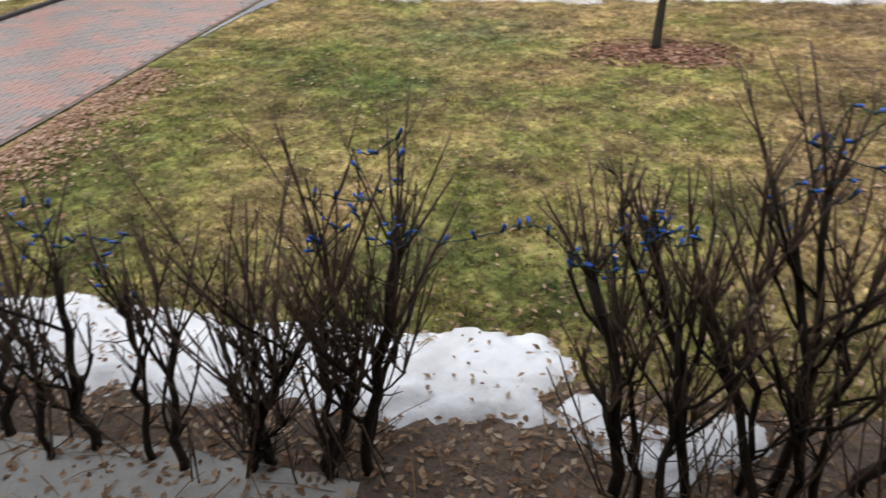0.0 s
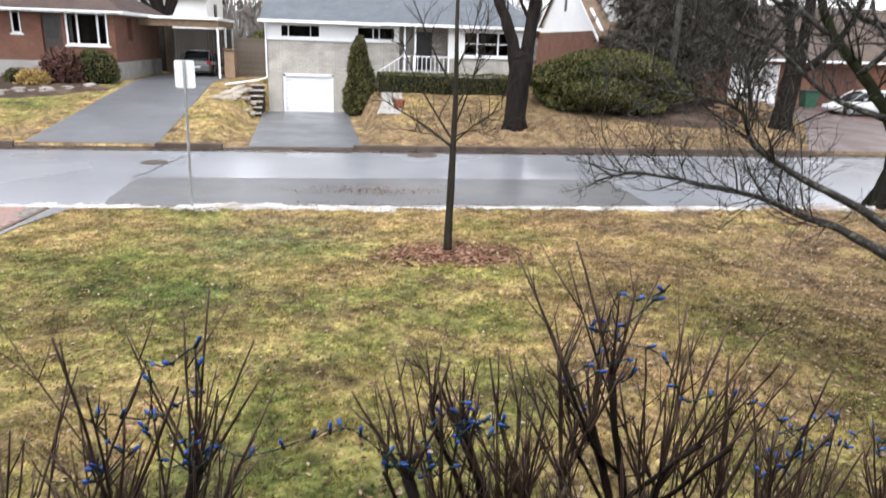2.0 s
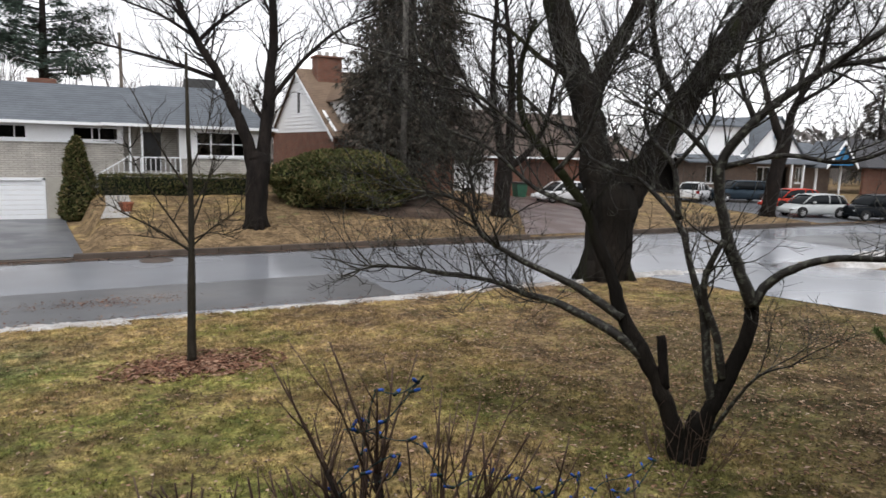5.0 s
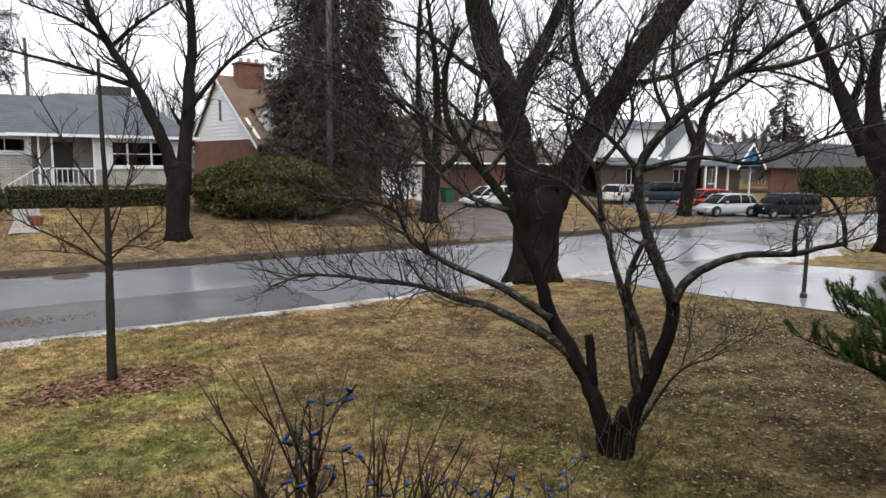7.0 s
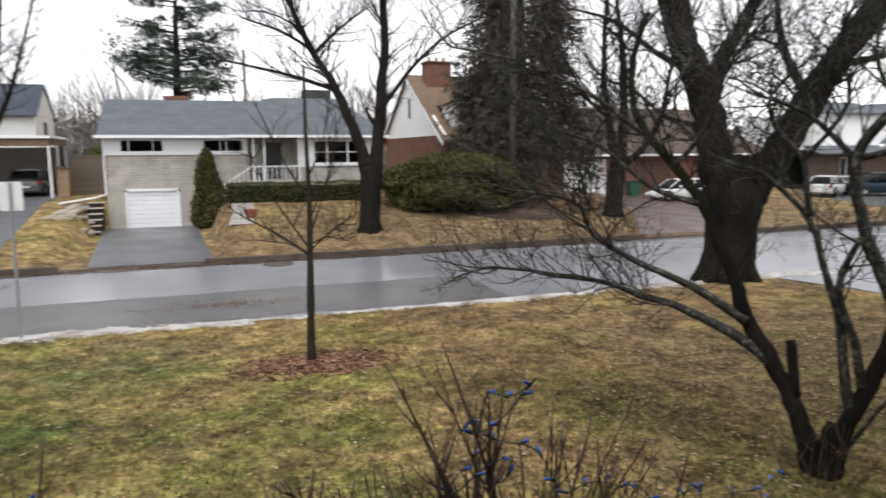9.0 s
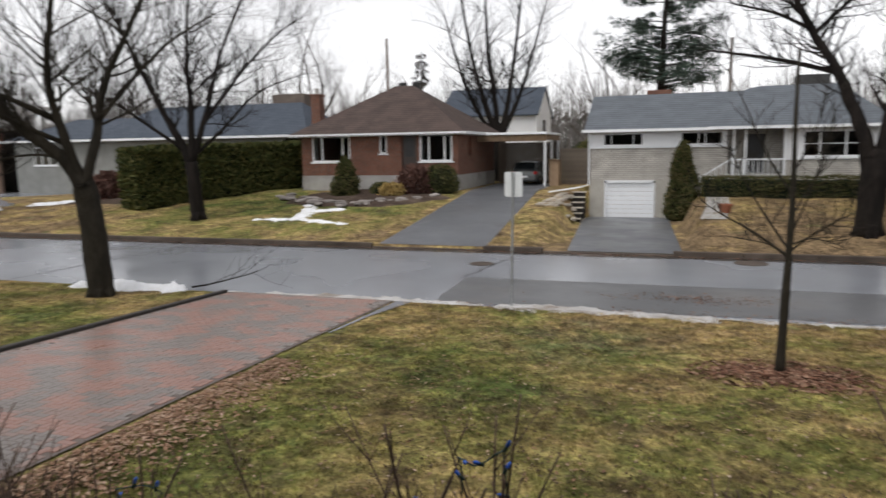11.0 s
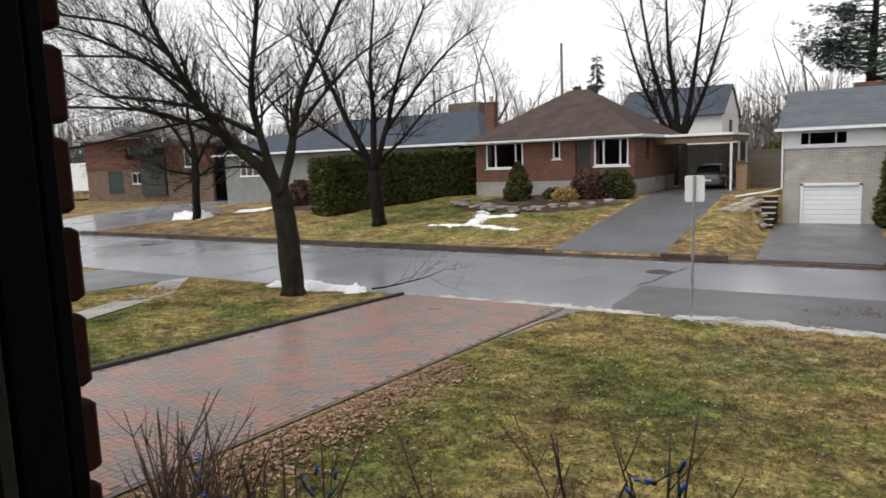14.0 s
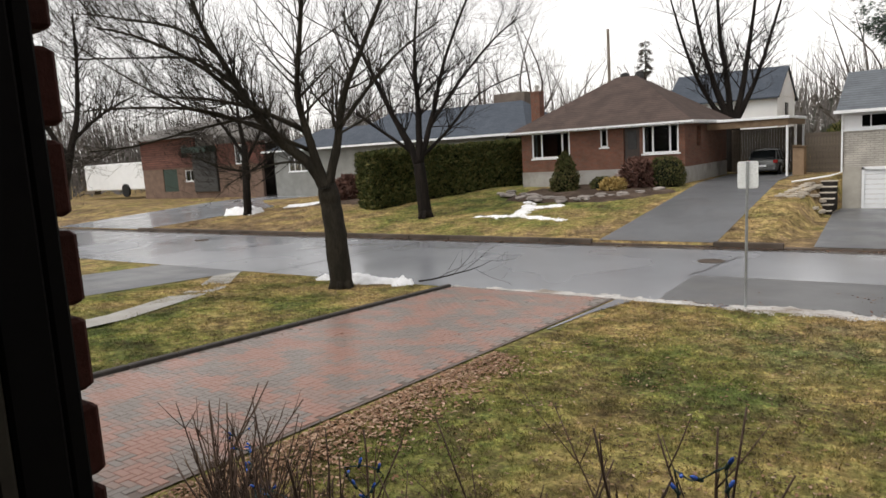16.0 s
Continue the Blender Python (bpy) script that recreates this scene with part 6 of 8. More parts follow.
def box_hedge(name, a, b, width, z_top_a, z_top_b, label, material, count, size, seed):
    r = random.Random(seed)
    a, b = Vector((*a, 0)), Vector((*b, 0))
    along = (b - a)
    L = along.length
    along.normalize()
    side = Vector((-along.y, along.x, 0))
    top = thing(name, label, "hedge", (a.x, a.y, land(a.x, a.y)))
    core, leaves = Geo(), Geo()
    n = max(4, int(L / .6))
    rings = []
    for i in range(n + 1):
        t = i / n
        c = a + along * L * t
        zg, zt = land(c.x, c.y) - .1, z_top_a + (z_top_b - z_top_a) * t
        w = width / 2 - .14
        ring = []
        for u, v in ((-1, 0), (-1, .5), (-.95, .93), (-.6, 1), (.6, 1), (.95, .93), (1, .5), (1, 0)):
            k = .12 * noise.noise((c.x + u * 3, c.y, v * 4 + seed))
            q = c + side * (u * w + k)
            ring.append((q.x, q.y, zg + (zt - .12 - zg) * v + k * .6))
        rings.append(ring)
    for i, ring in enumerate(rings):
        core.v += ring
    for i in range(n):
        for k in range(7):
            p = i * 8 + k
            core.f.append((p, p + 1, p + 9, p + 8))
    core.f.append(tuple(range(8)))
    core.f.append(tuple(range(n * 8 + 7, n * 8 - 1, -1)))
    part("core", core, CORESHADE, top)
    for i in range(count):
        t, u = r.random(), r.random()
        c = a + along * L * t
        zg, zt = land(c.x, c.y), z_top_a + (z_top_b - z_top_a) * t
        f = r.random()
        lump = .16 * noise.noise((c.x * .9, c.y * .9, u * 3 + seed)) + .08 * noise.noise((c.x * 3, c.y * 3, u * 9))
        if f < .36:
            q = c + side * (-width / 2 + lump) + Vector((0, 0, zg + (zt - zg) * u))
        elif f < .60:
            q = c + side * (width / 2 + lump) + Vector((0, 0, zg + (zt - zg) * u))
        elif f < .88:
            q = c + side * (width * (u - .5)) + Vector((0, 0, zt + lump))
        else:
            q = (a if f < .94 else b) + along * (-1 if f < .94 else 1) * (lump + .05) + side * width * (t - .5) * 1.0
            zg, zt = (land(a.x, a.y), z_top_a) if f < .94 else (land(b.x, b.y), z_top_b)
            q.z = zg + (zt - zg) * u
        leaf(leaves, q, size * r.uniform(.6, 1.3), r)
    part("foliage", leaves, material, top)
    return top


def mound(name, centre, radii, z0, label, category, material, count, size, seed, cone=0.0, group="", core=True, lumpy=.16):
    """A clipped or natural rounded shrub: a dark core and sprays of leaves with lumps and gaps."""
    r = random.Random(seed)
    top = thing(name, label, category, (*centre, z0), group)
    cx, cy = centre
    def shape(a, h):
        if cone:
            w = (1 - h) ** cone * (1 if h > .08 else .8 + 2.5 * h)
        else:
            w = math.sqrt(max(0, 1 - (2 * h - .75) ** 2 / 1.6)) if h < .99 else .1
        k = 1 + lumpy * noise.noise((math.cos(a) * 1.3 + seed, math.sin(a) * 1.3, h * 3)) + lumpy * .6 * noise.noise((math.cos(a) * 4 + seed, math.sin(a) * 4, h * 9))
        return w * k
    if core:
        g = Geo()
        ring, n = 18, 9
        for j in range(n + 1):
            h = j / n
            for k in range(ring):
                a = 2 * math.pi * k / ring
                w = shape(a, h) * .86
                g.v.append((cx + radii[0] * w * math.cos(a), cy + radii[1] * w * math.sin(a), z0 - .05 + radii[2] * h * .96))
        for j in range(n):
            for k in range(ring):
                p, q = j * ring + k, j * ring + (k + 1) % ring
                g.f.append((p, q, q + ring, p + ring))
        g.f.append(tuple(n * ring + k for k in range(ring)))
        part("core", g, CORESHADE, top)
    g = Geo()
    for i in range(count):
        a, h = r.uniform(0, 6.2832), r.random() ** (1.4 if cone else .9)
        w = shape(a, h) * r.uniform(.9, 1.05)
        leaf(g, (cx + radii[0] * w * math.cos(a), cy + radii[1] * w * math.sin(a), z0 + radii[2] * h), size * r.uniform(.6, 1.3), r)
    part("foliage", g, material, top)
    return top


box_hedge("cedar_hedge", (-30.2, 33.6), (-24.9, 44.4), 2.4, 4.25, 4.55, "tall dense clipped cedar hedge beside a lawn", CEDAR, 30000, .24, 1)
box_hedge("low_hedge", (2.0, 39.35), (9.8, 39.1), .9, 2.35, 2.3, "low clipped dark green hedge before the porch", YEW, 5200, .11, 2)
box_hedge("far_hedge", (73, 37.5), (104, 33.5), 2.0, 3.4, 3.4, "long hedge before the low house", CEDAR, 7000, .3, 3)
mound("spreading_yew", (13.9, 36.2), (3.7, 3.9, 2.9), land(13.4, 36.6) - .1, "large spreading dark yew on the lawn", "shrub", YEW, 30000, .17, 5, lumpy=.32)
mound("columnar_cedar", (.95, 39.5), (.85, .8, 4.1), .1, "slim pointed cedar beside the garage", "shrub", YEW, 7500, .17, 6, cone=.5, lumpy=.45)
mound("clipped_shrub", (-18.5, 38.6), (.95, .9, 2.5), 1.15, "pointed clipped evergreen in the garden bed", "shrub", YEW, 3600, .15, 7, cone=.6, lumpy=.4)
mound("clipped_shrub", (-12.9, 40.0), (1.15, .8, 1.7), 1.4, "round clipped evergreen beside the steps", "shrub", YEW, 2800, .12, 8)
mound("low_shrub", (-16.4, 39.2), (.7, .6, .8), 1.3, "small grey-green shrub in the garden bed", "shrub", YEW, 900, .12, 9)
STRAWY = island_mat("straw ornamental grass", [(.3, .2, .07), (.42, .31, .12), (.24, .17, .07)])
RUSSET = island_mat("russet twigs", [(.11, .055, .045), (.15, .085, .068), (.08, .045, .038)])
mound("ornamental_grass", (-15.4, 38.4), (.7, .6, .8), 1.2, "straw-yellow ornamental grass in the bed", "shrub", STRAWY, 700, .22, 10, core=False)
mound("red_stemmed_shrub", (-14.3, 39.4), (.9, .7, 1.7), 1.3, "leafless red-stemmed shrub in the bed", "shrub", RUSSET, 1500, .3, 11, core=False)
mound("red_stemmed_shrub", (-36.0, 38.2), (1.2, 1.0, 1.8), .9, "leafless red-stemmed shrub by the grey house", "shrub", RUSSET, 1800, .35, 12, core=False)
mound("round_evergreen", (-31.5, 42.5), (1.4, 1.2, 1.7), 1.0, "rounded evergreen at the grey bungalow", "shrub", CEDAR, 2400, .2, 13)
mound("yard_evergreens", (-4.6, 51.5), (2.0, 1.6, 3.2), 1.3, "dark evergreens behind the fence", "shrub", CEDAR, 3500, .3, 14)

STONE = mat("garden stone", (.30, .27, .25), (.22, .2, .185), 2.2, .85, .6, 20, vary=.25)
r = random.Random(31)
g = Geo()
g.lathe([(.16, 0), (.24, .06), (.23, .14), (.12, .2)], 8)
for k, v in enumerate(g.v):
    g.v[k] = tuple(c * (1 + .2 * noise.noise((v[0] * 9, v[1] * 9, v[2] * 9))) for c in v)
stone_mesh = mesh_of("stone", g, STONE)
for k in range(46):
    t = k / 45
    x = -22.5 + 9.8 * t + r.uniform(-.15, .15)
    y = 38.0 - 2.9 * math.sin(math.pi * t) + r.uniform(-.3, 1.2)
    ob = tagged(new("garden_stone", stone_mesh), "rough grey-brown edging stone of a garden bed", "stone", "edging stones")
    s = r.uniform(.6, 1.5)
    ob.location, ob.scale, ob.rotation_euler = (x, y, land(x, y) + .05), (s * 1.3, s, s * .8), (0, 0, r.uniform(0, 6))

# flagstones and dark timber steps up beside the garage
fl = thing("flagstone_slope", "pale flagstones set in the slope beside a garage", "path", (-5, 39, .5))
for k in range(30):
    x, y = -6.35 + 1.9 * (k % 4) / 4 + r.uniform(0, .2) + .9 * (k // 4) / 8, 36.3 + 4.2 * (k // 4) / 8 + r.uniform(-.1, .1)
    g = Geo()
    n = 7
    ring = [(x + r.uniform(.2, .3) * math.cos(6.283 * i / n), y + r.uniform(.2, .32) * math.sin(6.283 * i / n)) for i in range(n)]
    z = land(x, y)
    g.prism(ring, "z", z - .05, z + .06)
    part("flagstone", g, mat("pale flagstone", (.5, .45, .38), (.4, .36, .31), 2, .85, .4, vary=.2) if k == 0 else bpy.data.materials["pale flagstone"], fl)
sp = thing("timber_steps", "dark timber and pale stone retaining steps beside a drive", "steps", (-4.3, 38.5, 0))
TIMBER = mat("black timber", (.03, .026, .024), (.02, .018, .016), 4, .8, .4)
for k in range(6):
    g = Geo()
    g.soft_box(-4.95, -4.25, 37.6 + .48 * k, 40.4, -.1 + .26 * k, .16 + .26 * k, .02)
    part("riser", g, TIMBER, sp)
    g = Geo()
    g.soft_box(-4.98, -4.2, 37.58 + .48 * k, 37.58 + .48 * (k + 1), .165 + .26 * k, .215 + .26 * k, .01)
    part("tread", g, bpy.data.materials["pale flagstone"], sp)

# flower pot by the walk
g = Geo()
g.lathe([(.2, 0), (.3, .35), (.33, .36), (.33, .42), (.28, .42), (.26, .36)], 16, (2.75, 34.6, land(2.75, 34.6)))
tagged(part("flower_pot", g, mat("terracotta", (.33, .13, .08), (.26, .10, .06), 4, .8)), "terracotta flower pot on the walk", "flower pot")


def conifer(name, at, height, radius, z_low, label, material, seed, density=1.0, droop=.25, layers=34, leaf_size=.4, power=.8, gap=0.0, lean=0.0, sprays=15, wild=0.0, hang=0.0):
    """A trunk with whorls of drooping boughs, each with sprays of needles."""
    r = random.Random(seed)
    z0 = land(*at)
    top = thing(name, label, "tree", (*at, z0))
    g = Geo()
    g.tube([(at[0], at[1], z0 - .1), (at[0] + lean * .4, at[1], z0 + height * .5), (at[0] + lean, at[1], z0 + height)], [radius * .09 + .06, radius * .05 + .04, .03], 8)
    part("trunk", g, BARK, top, smooth=True)
    boughs, needles = Geo(), Geo()
    for k in range(layers):
        f = k / layers
        z = z0 + z_low + (height - z_low) * f
        reach = radius * (1 - f) ** power
        for j in range(max(3, int(7 * density * (1 - f * .5)))):
            if r.random() < gap:
                continue
            a = r.uniform(0, 6.283)
            L = reach * r.uniform(.65 - .4 * wild, 1.1) + .15
            d = Vector((math.cos(a), math.sin(a), 0))
            base = Vector((at[0] + lean * f, at[1], z + r.uniform(-.2, .2) * (1 + 4 * wild)))
            pts = [base + d * L * t + Vector((0, 0, L * (.18 * t - (droop + .2) * t * t))) for t in (0, .33, .66, 1)]
            boughs.tube(pts, [.025 + .012 * L, .02 + .006 * L, .016, .008], 4)
            for s in range(int(sprays * L / radius * density) + 4):
                t = r.uniform(.2, 1) ** .7
                i = min(int(t * 3), 2)
                p = pts[i].lerp(pts[i + 1], t * 3 - i)
                q = p + Vector((r.uniform(-1, 1), r.uniform(-1, 1), wild * r.uniform(-.4, 1))) * .16 * L - Vector((0, 0, hang * r.random() ** 1.5 * (.4 + t)))
                w = Vector((d.x + r.uniform(-.7, .7), d.y + r.uniform(-.7, .7), r.uniform(-.9, .15) - droop)).normalized()
                side = w.cross(Vector((r.uniform(-1, 1), r.uniform(-1, 1), 1))).normalized()
                sz = leaf_size * r.uniform(.6, 1.3)
                for e in range(3):
                    v = (w + side * (e - 1) * .55).normalized()
                    n = len(needles.v)
                    needles.v += [tuple(q - side * sz * .07), tuple(q + side * sz * .07), tuple(q + v * sz)]
                    needles.f.append((n, n + 1, n + 2))
    part("boughwork", boughs, BARK, top)
    part("needles", needles, material, top)
    return top


conifer("drooping_spruce", (18.9, 38.2), 21, 4.5, 3.6, "tall dark spruce with drooping boughs before a house", SPRUCE, 51, 1.4, .45, 44, .42, .5, .34, sprays=150, hang=1.0)
conifer("yard_pine", (-.6, 60.5), 18.5, 5.2, 7.6, "tall blue-green pine with layered boughs behind a house", PINE, 52, 1.3, -.15, 30, .5, .5, .46, .5, sprays=130, wild=.9)
conifer("small_spruce", (-21.6, 62), 11.5, 1.7, 1.5, "narrow dark spruce behind the bungalow", SPRUCE, 53, 1.2, .35, 26, .5)
conifer("far_spruce", (97, 54), 15.5, 4.2, 2, "distant dark spruce above roofs", SPRUCE, 54, 1.0, .35, 30, .9)
conifer("far_spruce", (112, 47), 12.5, 4.0, 2, "distant dark spruce above roofs", SPRUCE, 55, 1.0, .35, 26, .9)
conifer("far_spruce", (-95, 80), 16, 4.5, 2, "distant dark spruce above roofs", SPRUCE, 56, 1.0, .3, 26, .9)

# evergreen branch reaching in beside the window
r = random.Random(64)
ev = thing("juniper", "juniper branches reaching over the lawn", "shrub", (8.6, 2.2, land(8.6, 2.2)))
JUNIPER = island_mat("juniper needles", [(.06, .105, .036), (.10, .165, .055), (.15, .215, .075), (.19, .19, .09)])
root = Vector((8.6, 2.2, land(8.6, 2.2)))
for k in range(15):
    tip = Vector((r.uniform(7.0, 8.3), r.uniform(2.9, 3.9), r.uniform(1.75, 2.6)))
    mid = root.lerp(tip, .5) + Vector((0, 0, r.uniform(.2, .5)))
    pts = [root, root.lerp(mid, .5) + Vector((0, 0, .15)), mid, mid.lerp(tip, .5) + Vector((0, 0, .06)), tip]
    g, nd = Geo(), Geo()
    g.tube(pts, [.022, .017, .012, .009, .005], 6)
    for s in range(24):
        t = .3 + .7 * s / 23
        i = min(int(t * 4), 3)
        p = pts[i].lerp(pts[i + 1], t * 4 - i)
        w = ((pts[i + 1] - pts[i]).normalized() * .7 + Vector((r.uniform(-.8, .8), r.uniform(-.8, .8), r.uniform(.0, 1.1)))).normalized()
        sl = r.uniform(.14, .36) * (1.15 - .5 * t)
        q1, q2 = p + w * sl * .5 + Vector((0, 0, .01)), p + w * sl + Vector((0, 0, .05))
        g.tube([p, q1, q2], [.005, .004, .0025], 4)
        for e in range(190):
            u = r.uniform(.15, 1.05)
            c = p.lerp(q1, u * 2) if u < .5 else q1.lerp(q2, u * 2 - 1)
            v = (w * .8 + Vector((r.uniform(-1, 1), r.uniform(-1, 1), r.uniform(-.7, 1.0)))).normalized()
            side = v.cross(Vector((r.uniform(-1, 1), r.uniform(-1, 1), 1))).normalized() * .0045
            n = len(nd.v)
            nd.v += [tuple(c - side), tuple(c + side), tuple(c + v * r.uniform(.035, .085))]
            nd.f.append((n, n + 1, n + 2))
    bough = part("bough", g, BARK, ev)
    part("needles", nd, JUNIPER, bough)

# ---- more distant bare trees ----
tree("yard_tree", (-12.4, 53.5), radians(-13), "dark many-stemmed bare tree behind the carport", "tree", BARK,
     [(0, 0), (.1, 2.0), (.05, 3.6)],
     [(.30, .06, [(0, 3.2), (-1.1, 6.2), (-2.0, 9.5), (-2.9, 14.5)]), (.30, .06, [(0, 3.2), (-.3, 6.5), (-.8, 10), (-1.0, 15)]), (.28, .06, [(.1, 3.2), (.8, 6.5), (1.3, 10), (1.9, 15)]),
      (.26, .05, [(.1, 3.2), (1.4, 6.0), (2.4, 9), (3.8, 14)]), (.24, .05, [(0, 3.2), (-1.6, 5.4), (-2.9, 8.5), (-4.0, 12.5)])], .55, .45, 61, 30, 2.8, forks=(4, 5))
tree("far_left_tree", (-70, 33.5), radians(-64), "large bare tree beyond the side street", "tree", BARK,
     [(-.3, 0), (.4, 3), (1.2, 6)],
     [(.4, .08, [(1.2, 5.6), (2.2, 9), (2.8, 14), (3.0, 19)]), (.35, .06, [(1.0, 5.4), (-.6, 9), (-1.8, 14), (-2.6, 19)]), (.25, .05, [(1.6, 7), (4.5, 9.5), (8, 11.5)]), (.25, .05, [(0.8, 5), (-3, 8), (-7, 10.5)])], .6, .5, 62, 40, 4.4)
far_r = random.Random(5)
def plain_tree(seed, height):
    r = random.Random(seed)
    return [(.02 * height * .6, .02, [(0, .28 * height), (r.uniform(-.12, .12) * height, .6 * height), (r.uniform(-.2, .2) * height, height)]) for _ in range(3)] + \
           [(.012 * height * .6, .02, [(0, .3 * height), (s * r.uniform(.15, .25) * height, .5 * height), (s * r.uniform(.25, .42) * height, .72 * height)]) for s in (-1, 1, -1, 1)]
models = []
FARBARK = mat("distant grey bark", (.13, .115, .105), (.09, .08, .075), 3, .9, .4, 20)
for k, hgt in enumerate((11, 13, 15)):
    models.append(tree("distant_tree", (-28 - k * 7, 76 + k * 4), radians(-22), "bare grey tree in the distance", "tree", FARBARK, [(0, 0), (.1, .15 * hgt), (0, .34 * hgt)], plain_tree(70 + k, hgt), .3, .24, 80 + k, 16, 2.8, 2, forks=(2, 3), group="distant bare trees"))
for k, (x, y) in enumerate(((-62, 82), (-52, 70), (-88, 78), (-105, 70), (-75, 95), (-20, 78), (-9, 84), (-6, 72), (4, 90), (12, 80), (22, 78), (34, 74), (46, 70), (140, 40), (-118, 56), (28, 66), (40, 62), (-98, 48), (-82, 60), (-64, 56), (-88, 42), (-58, 66), (-40, 64), (-32, 60))):
    m = models[k % 3]
    base = m.matrix_world.translation
    copy_thing(m, Matrix.Translation((x, y, land(x, y))) @ Matrix.Rotation(far_r.uniform(0, 6.28), 4, "Z"))
g = Geo()
rr = random.Random(9)
for k in range(26000):
    a = rr.uniform(-1.3, 1.35)
    d = rr.uniform(110, 170)
    x, y = d * math.sin(a), d * math.cos(a)
    hgt = (14.5 + 6 * noise.noise((a * 9, 0, 1)) + rr.uniform(-3, 3)) * (1 - .42 * smooth(.45, .75, a))
    lean = Vector((rr.uniform(-.25, .25), rr.uniform(-.2, .2), 1)).normalized()
    z = rr.uniform(.0, .6) * hgt
    p = Vector((x, y, z))
    w = rr.uniform(.03, .09)
    q = p + lean * hgt * rr.uniform(.25, .6)
    side = Vector((math.cos(a), -math.sin(a), 0))
    n = len(g.v)
    g.v += [tuple(p - side * w), tuple(p + side * w), tuple(q)]
    g.f.append((n, n + 1, n + 2))
for k in range(150):
    a = rr.uniform(-1.35, 1.4)
    d = rr.uniform(120, 170)
    x, y = d * math.sin(a), d * math.cos(a)
    for s in range(60):
        leaf(g, (x + rr.uniform(-5, 5), y + rr.uniform(-3, 3), rr.uniform(.5, 9.0)), rr.uniform(.8, 2.2), rr)
tagged(part("far_woods", g, island_mat("far woods", [(.13, .118, .115), (.17, .155, .15), (.10, .095, .092), (.08, .085, .07)])), "hazy grey-brown bare woods beyond the houses", "woods", kind="stuff")

# Woods out of view behind the camera, added so glass and cars reflect less sky.
g = Geo()
for k in range(9000):
    a = rr.uniform(1.75, 4.55)
    d = rr.uniform(34, 60)
    x, y = d * math.sin(a), d * math.cos(a) - 6
    hgt = 9 + 3 * noise.noise((a * 5, 0, 4)) + rr.uniform(-2, 2)
    p = Vector((x, y, rr.uniform(0, .6) * hgt))
    q = p + Vector((rr.uniform(-.3, .3), rr.uniform(-.3, .3), 1)).normalized() * hgt * rr.uniform(.25, .55)
    side = Vector((math.cos(a), -math.sin(a), 0)) * rr.uniform(.04, .14)
    n = len(g.v)
    g.v += [tuple(p - side), tuple(p + side), tuple(q)]
    g.f.append((n, n + 1, n + 2))
tagged(part("back_woods", g, bpy.data.materials["far woods"]), "unseen bare grey-brown woods added to darken reflections", "woods", kind="stuff")

# fallen branch by the maple
r = random.Random(15)
g = Geo()
grow(g, (-13.2, 16.9, .1), (.96, .25, .12), 2.6, .03, 2, r, .3, forks=(3, 5))
tagged(part("fallen_branch", g, BARK), "fallen bare branch lying at the kerb", "branch")

# ---- street furniture ----
sg = thing("street_sign", "blank back of a white street sign on a steel post", "sign", (-3.62, 17.0, 0))
g = Geo()
g.tube([(-3.62, 17.0, -.2), (-3.60, 17.0, 1.5), (-3.575, 17.0, 3.42)], [.032, .032, .032], 8)
part("post", g, STEEL, sg)
g = Geo()
w, hh, rad = .225, .31, .05
ring = []
for cx, cz, a0 in ((w - rad, hh - rad, 0), (-w + rad, hh - rad, 90), (-w + rad, -hh + rad, 180), (w - rad, -hh + rad, 270)):
    ring += [(-3.575 + cx + rad * math.cos(radians(a0 + t)), 3.12 + cz + rad * math.sin(radians(a0 + t))) for t in (0, 30, 60, 90)]
g.prism(ring, "y", 17.035, 17.042)
part("panel", g, mat("pale sheet metal", (.80, .83, .84), (.74, .77, .78), 4, .45, .05, metal=.1), sg)
for z in (2.95, 3.3):
    g = Geo()
    g.lathe([(.02, 0), (.02, .012), (.01, .016)], 8, (-3.575, 16.97, z))
    part("bolt", g, STEEL, sg)

lp = thing("garden_lamp", "black garden lamp post with an open tapered lantern", "lamp", (18.45, 9.4, land(18.45, 9.4)))
z = land(18.45, 9.4)
g = Geo()
g.lathe([(.09, 0), (.09, .12), (.055, .18), (.05, 1.55), (.07, 1.6), (.05, 1.65)], 12, (18.45, 9.4, z))
part("post", g, BLACK, lp)
lan = part("lantern", (lambda q: (q.lathe([(.05, 0), (.10, .04), (.10, .06)], 6, (18.45, 9.4, z + 1.65)), q)[1])(Geo()), BLACK, lp)
for k in range(6):
    a = 2 * math.pi * k / 6
    g = Geo()
    g.tube([(18.45 + .1 * math.cos(a), 9.4 + .1 * math.sin(a), z + 1.7), (18.45 + .17 * math.cos(a), 9.4 + .17 * math.sin(a), z + 1.98)], [.011, .011], 5)
    part("lantern_bar", g, BLACK, lan)
g = Geo()
g.lathe([(.2, 0), (.21, .02), (.12, .07), (.03, .10)], 6, (18.45, 9.4, z + 1.98))
part("lantern_cap", g, BLACK, lan)

for x, y, top_z, rad in ((-24.2, 60, 14.0, .14), (16.9, 35.0, 16, .17), (4.9, 62, 12.6, .14)):
    p = thing("utility_pole", "grey wooden utility pole", "pole", (x, y, land(x, y)), "utility poles")
    g = Geo()
    g.tube([(x, y, land(x, y) - .3), (x + .03, y, top_z * .5), (x, y, top_z)], [rad * 1.2, rad * 1.05, rad * .85], 10)
    part("shaft", g, GREYWOOD if rad < .15 else mat("grey pole", (.12, .112, .10), (.08, .075, .068), 2, .9, .5), p, smooth=True)


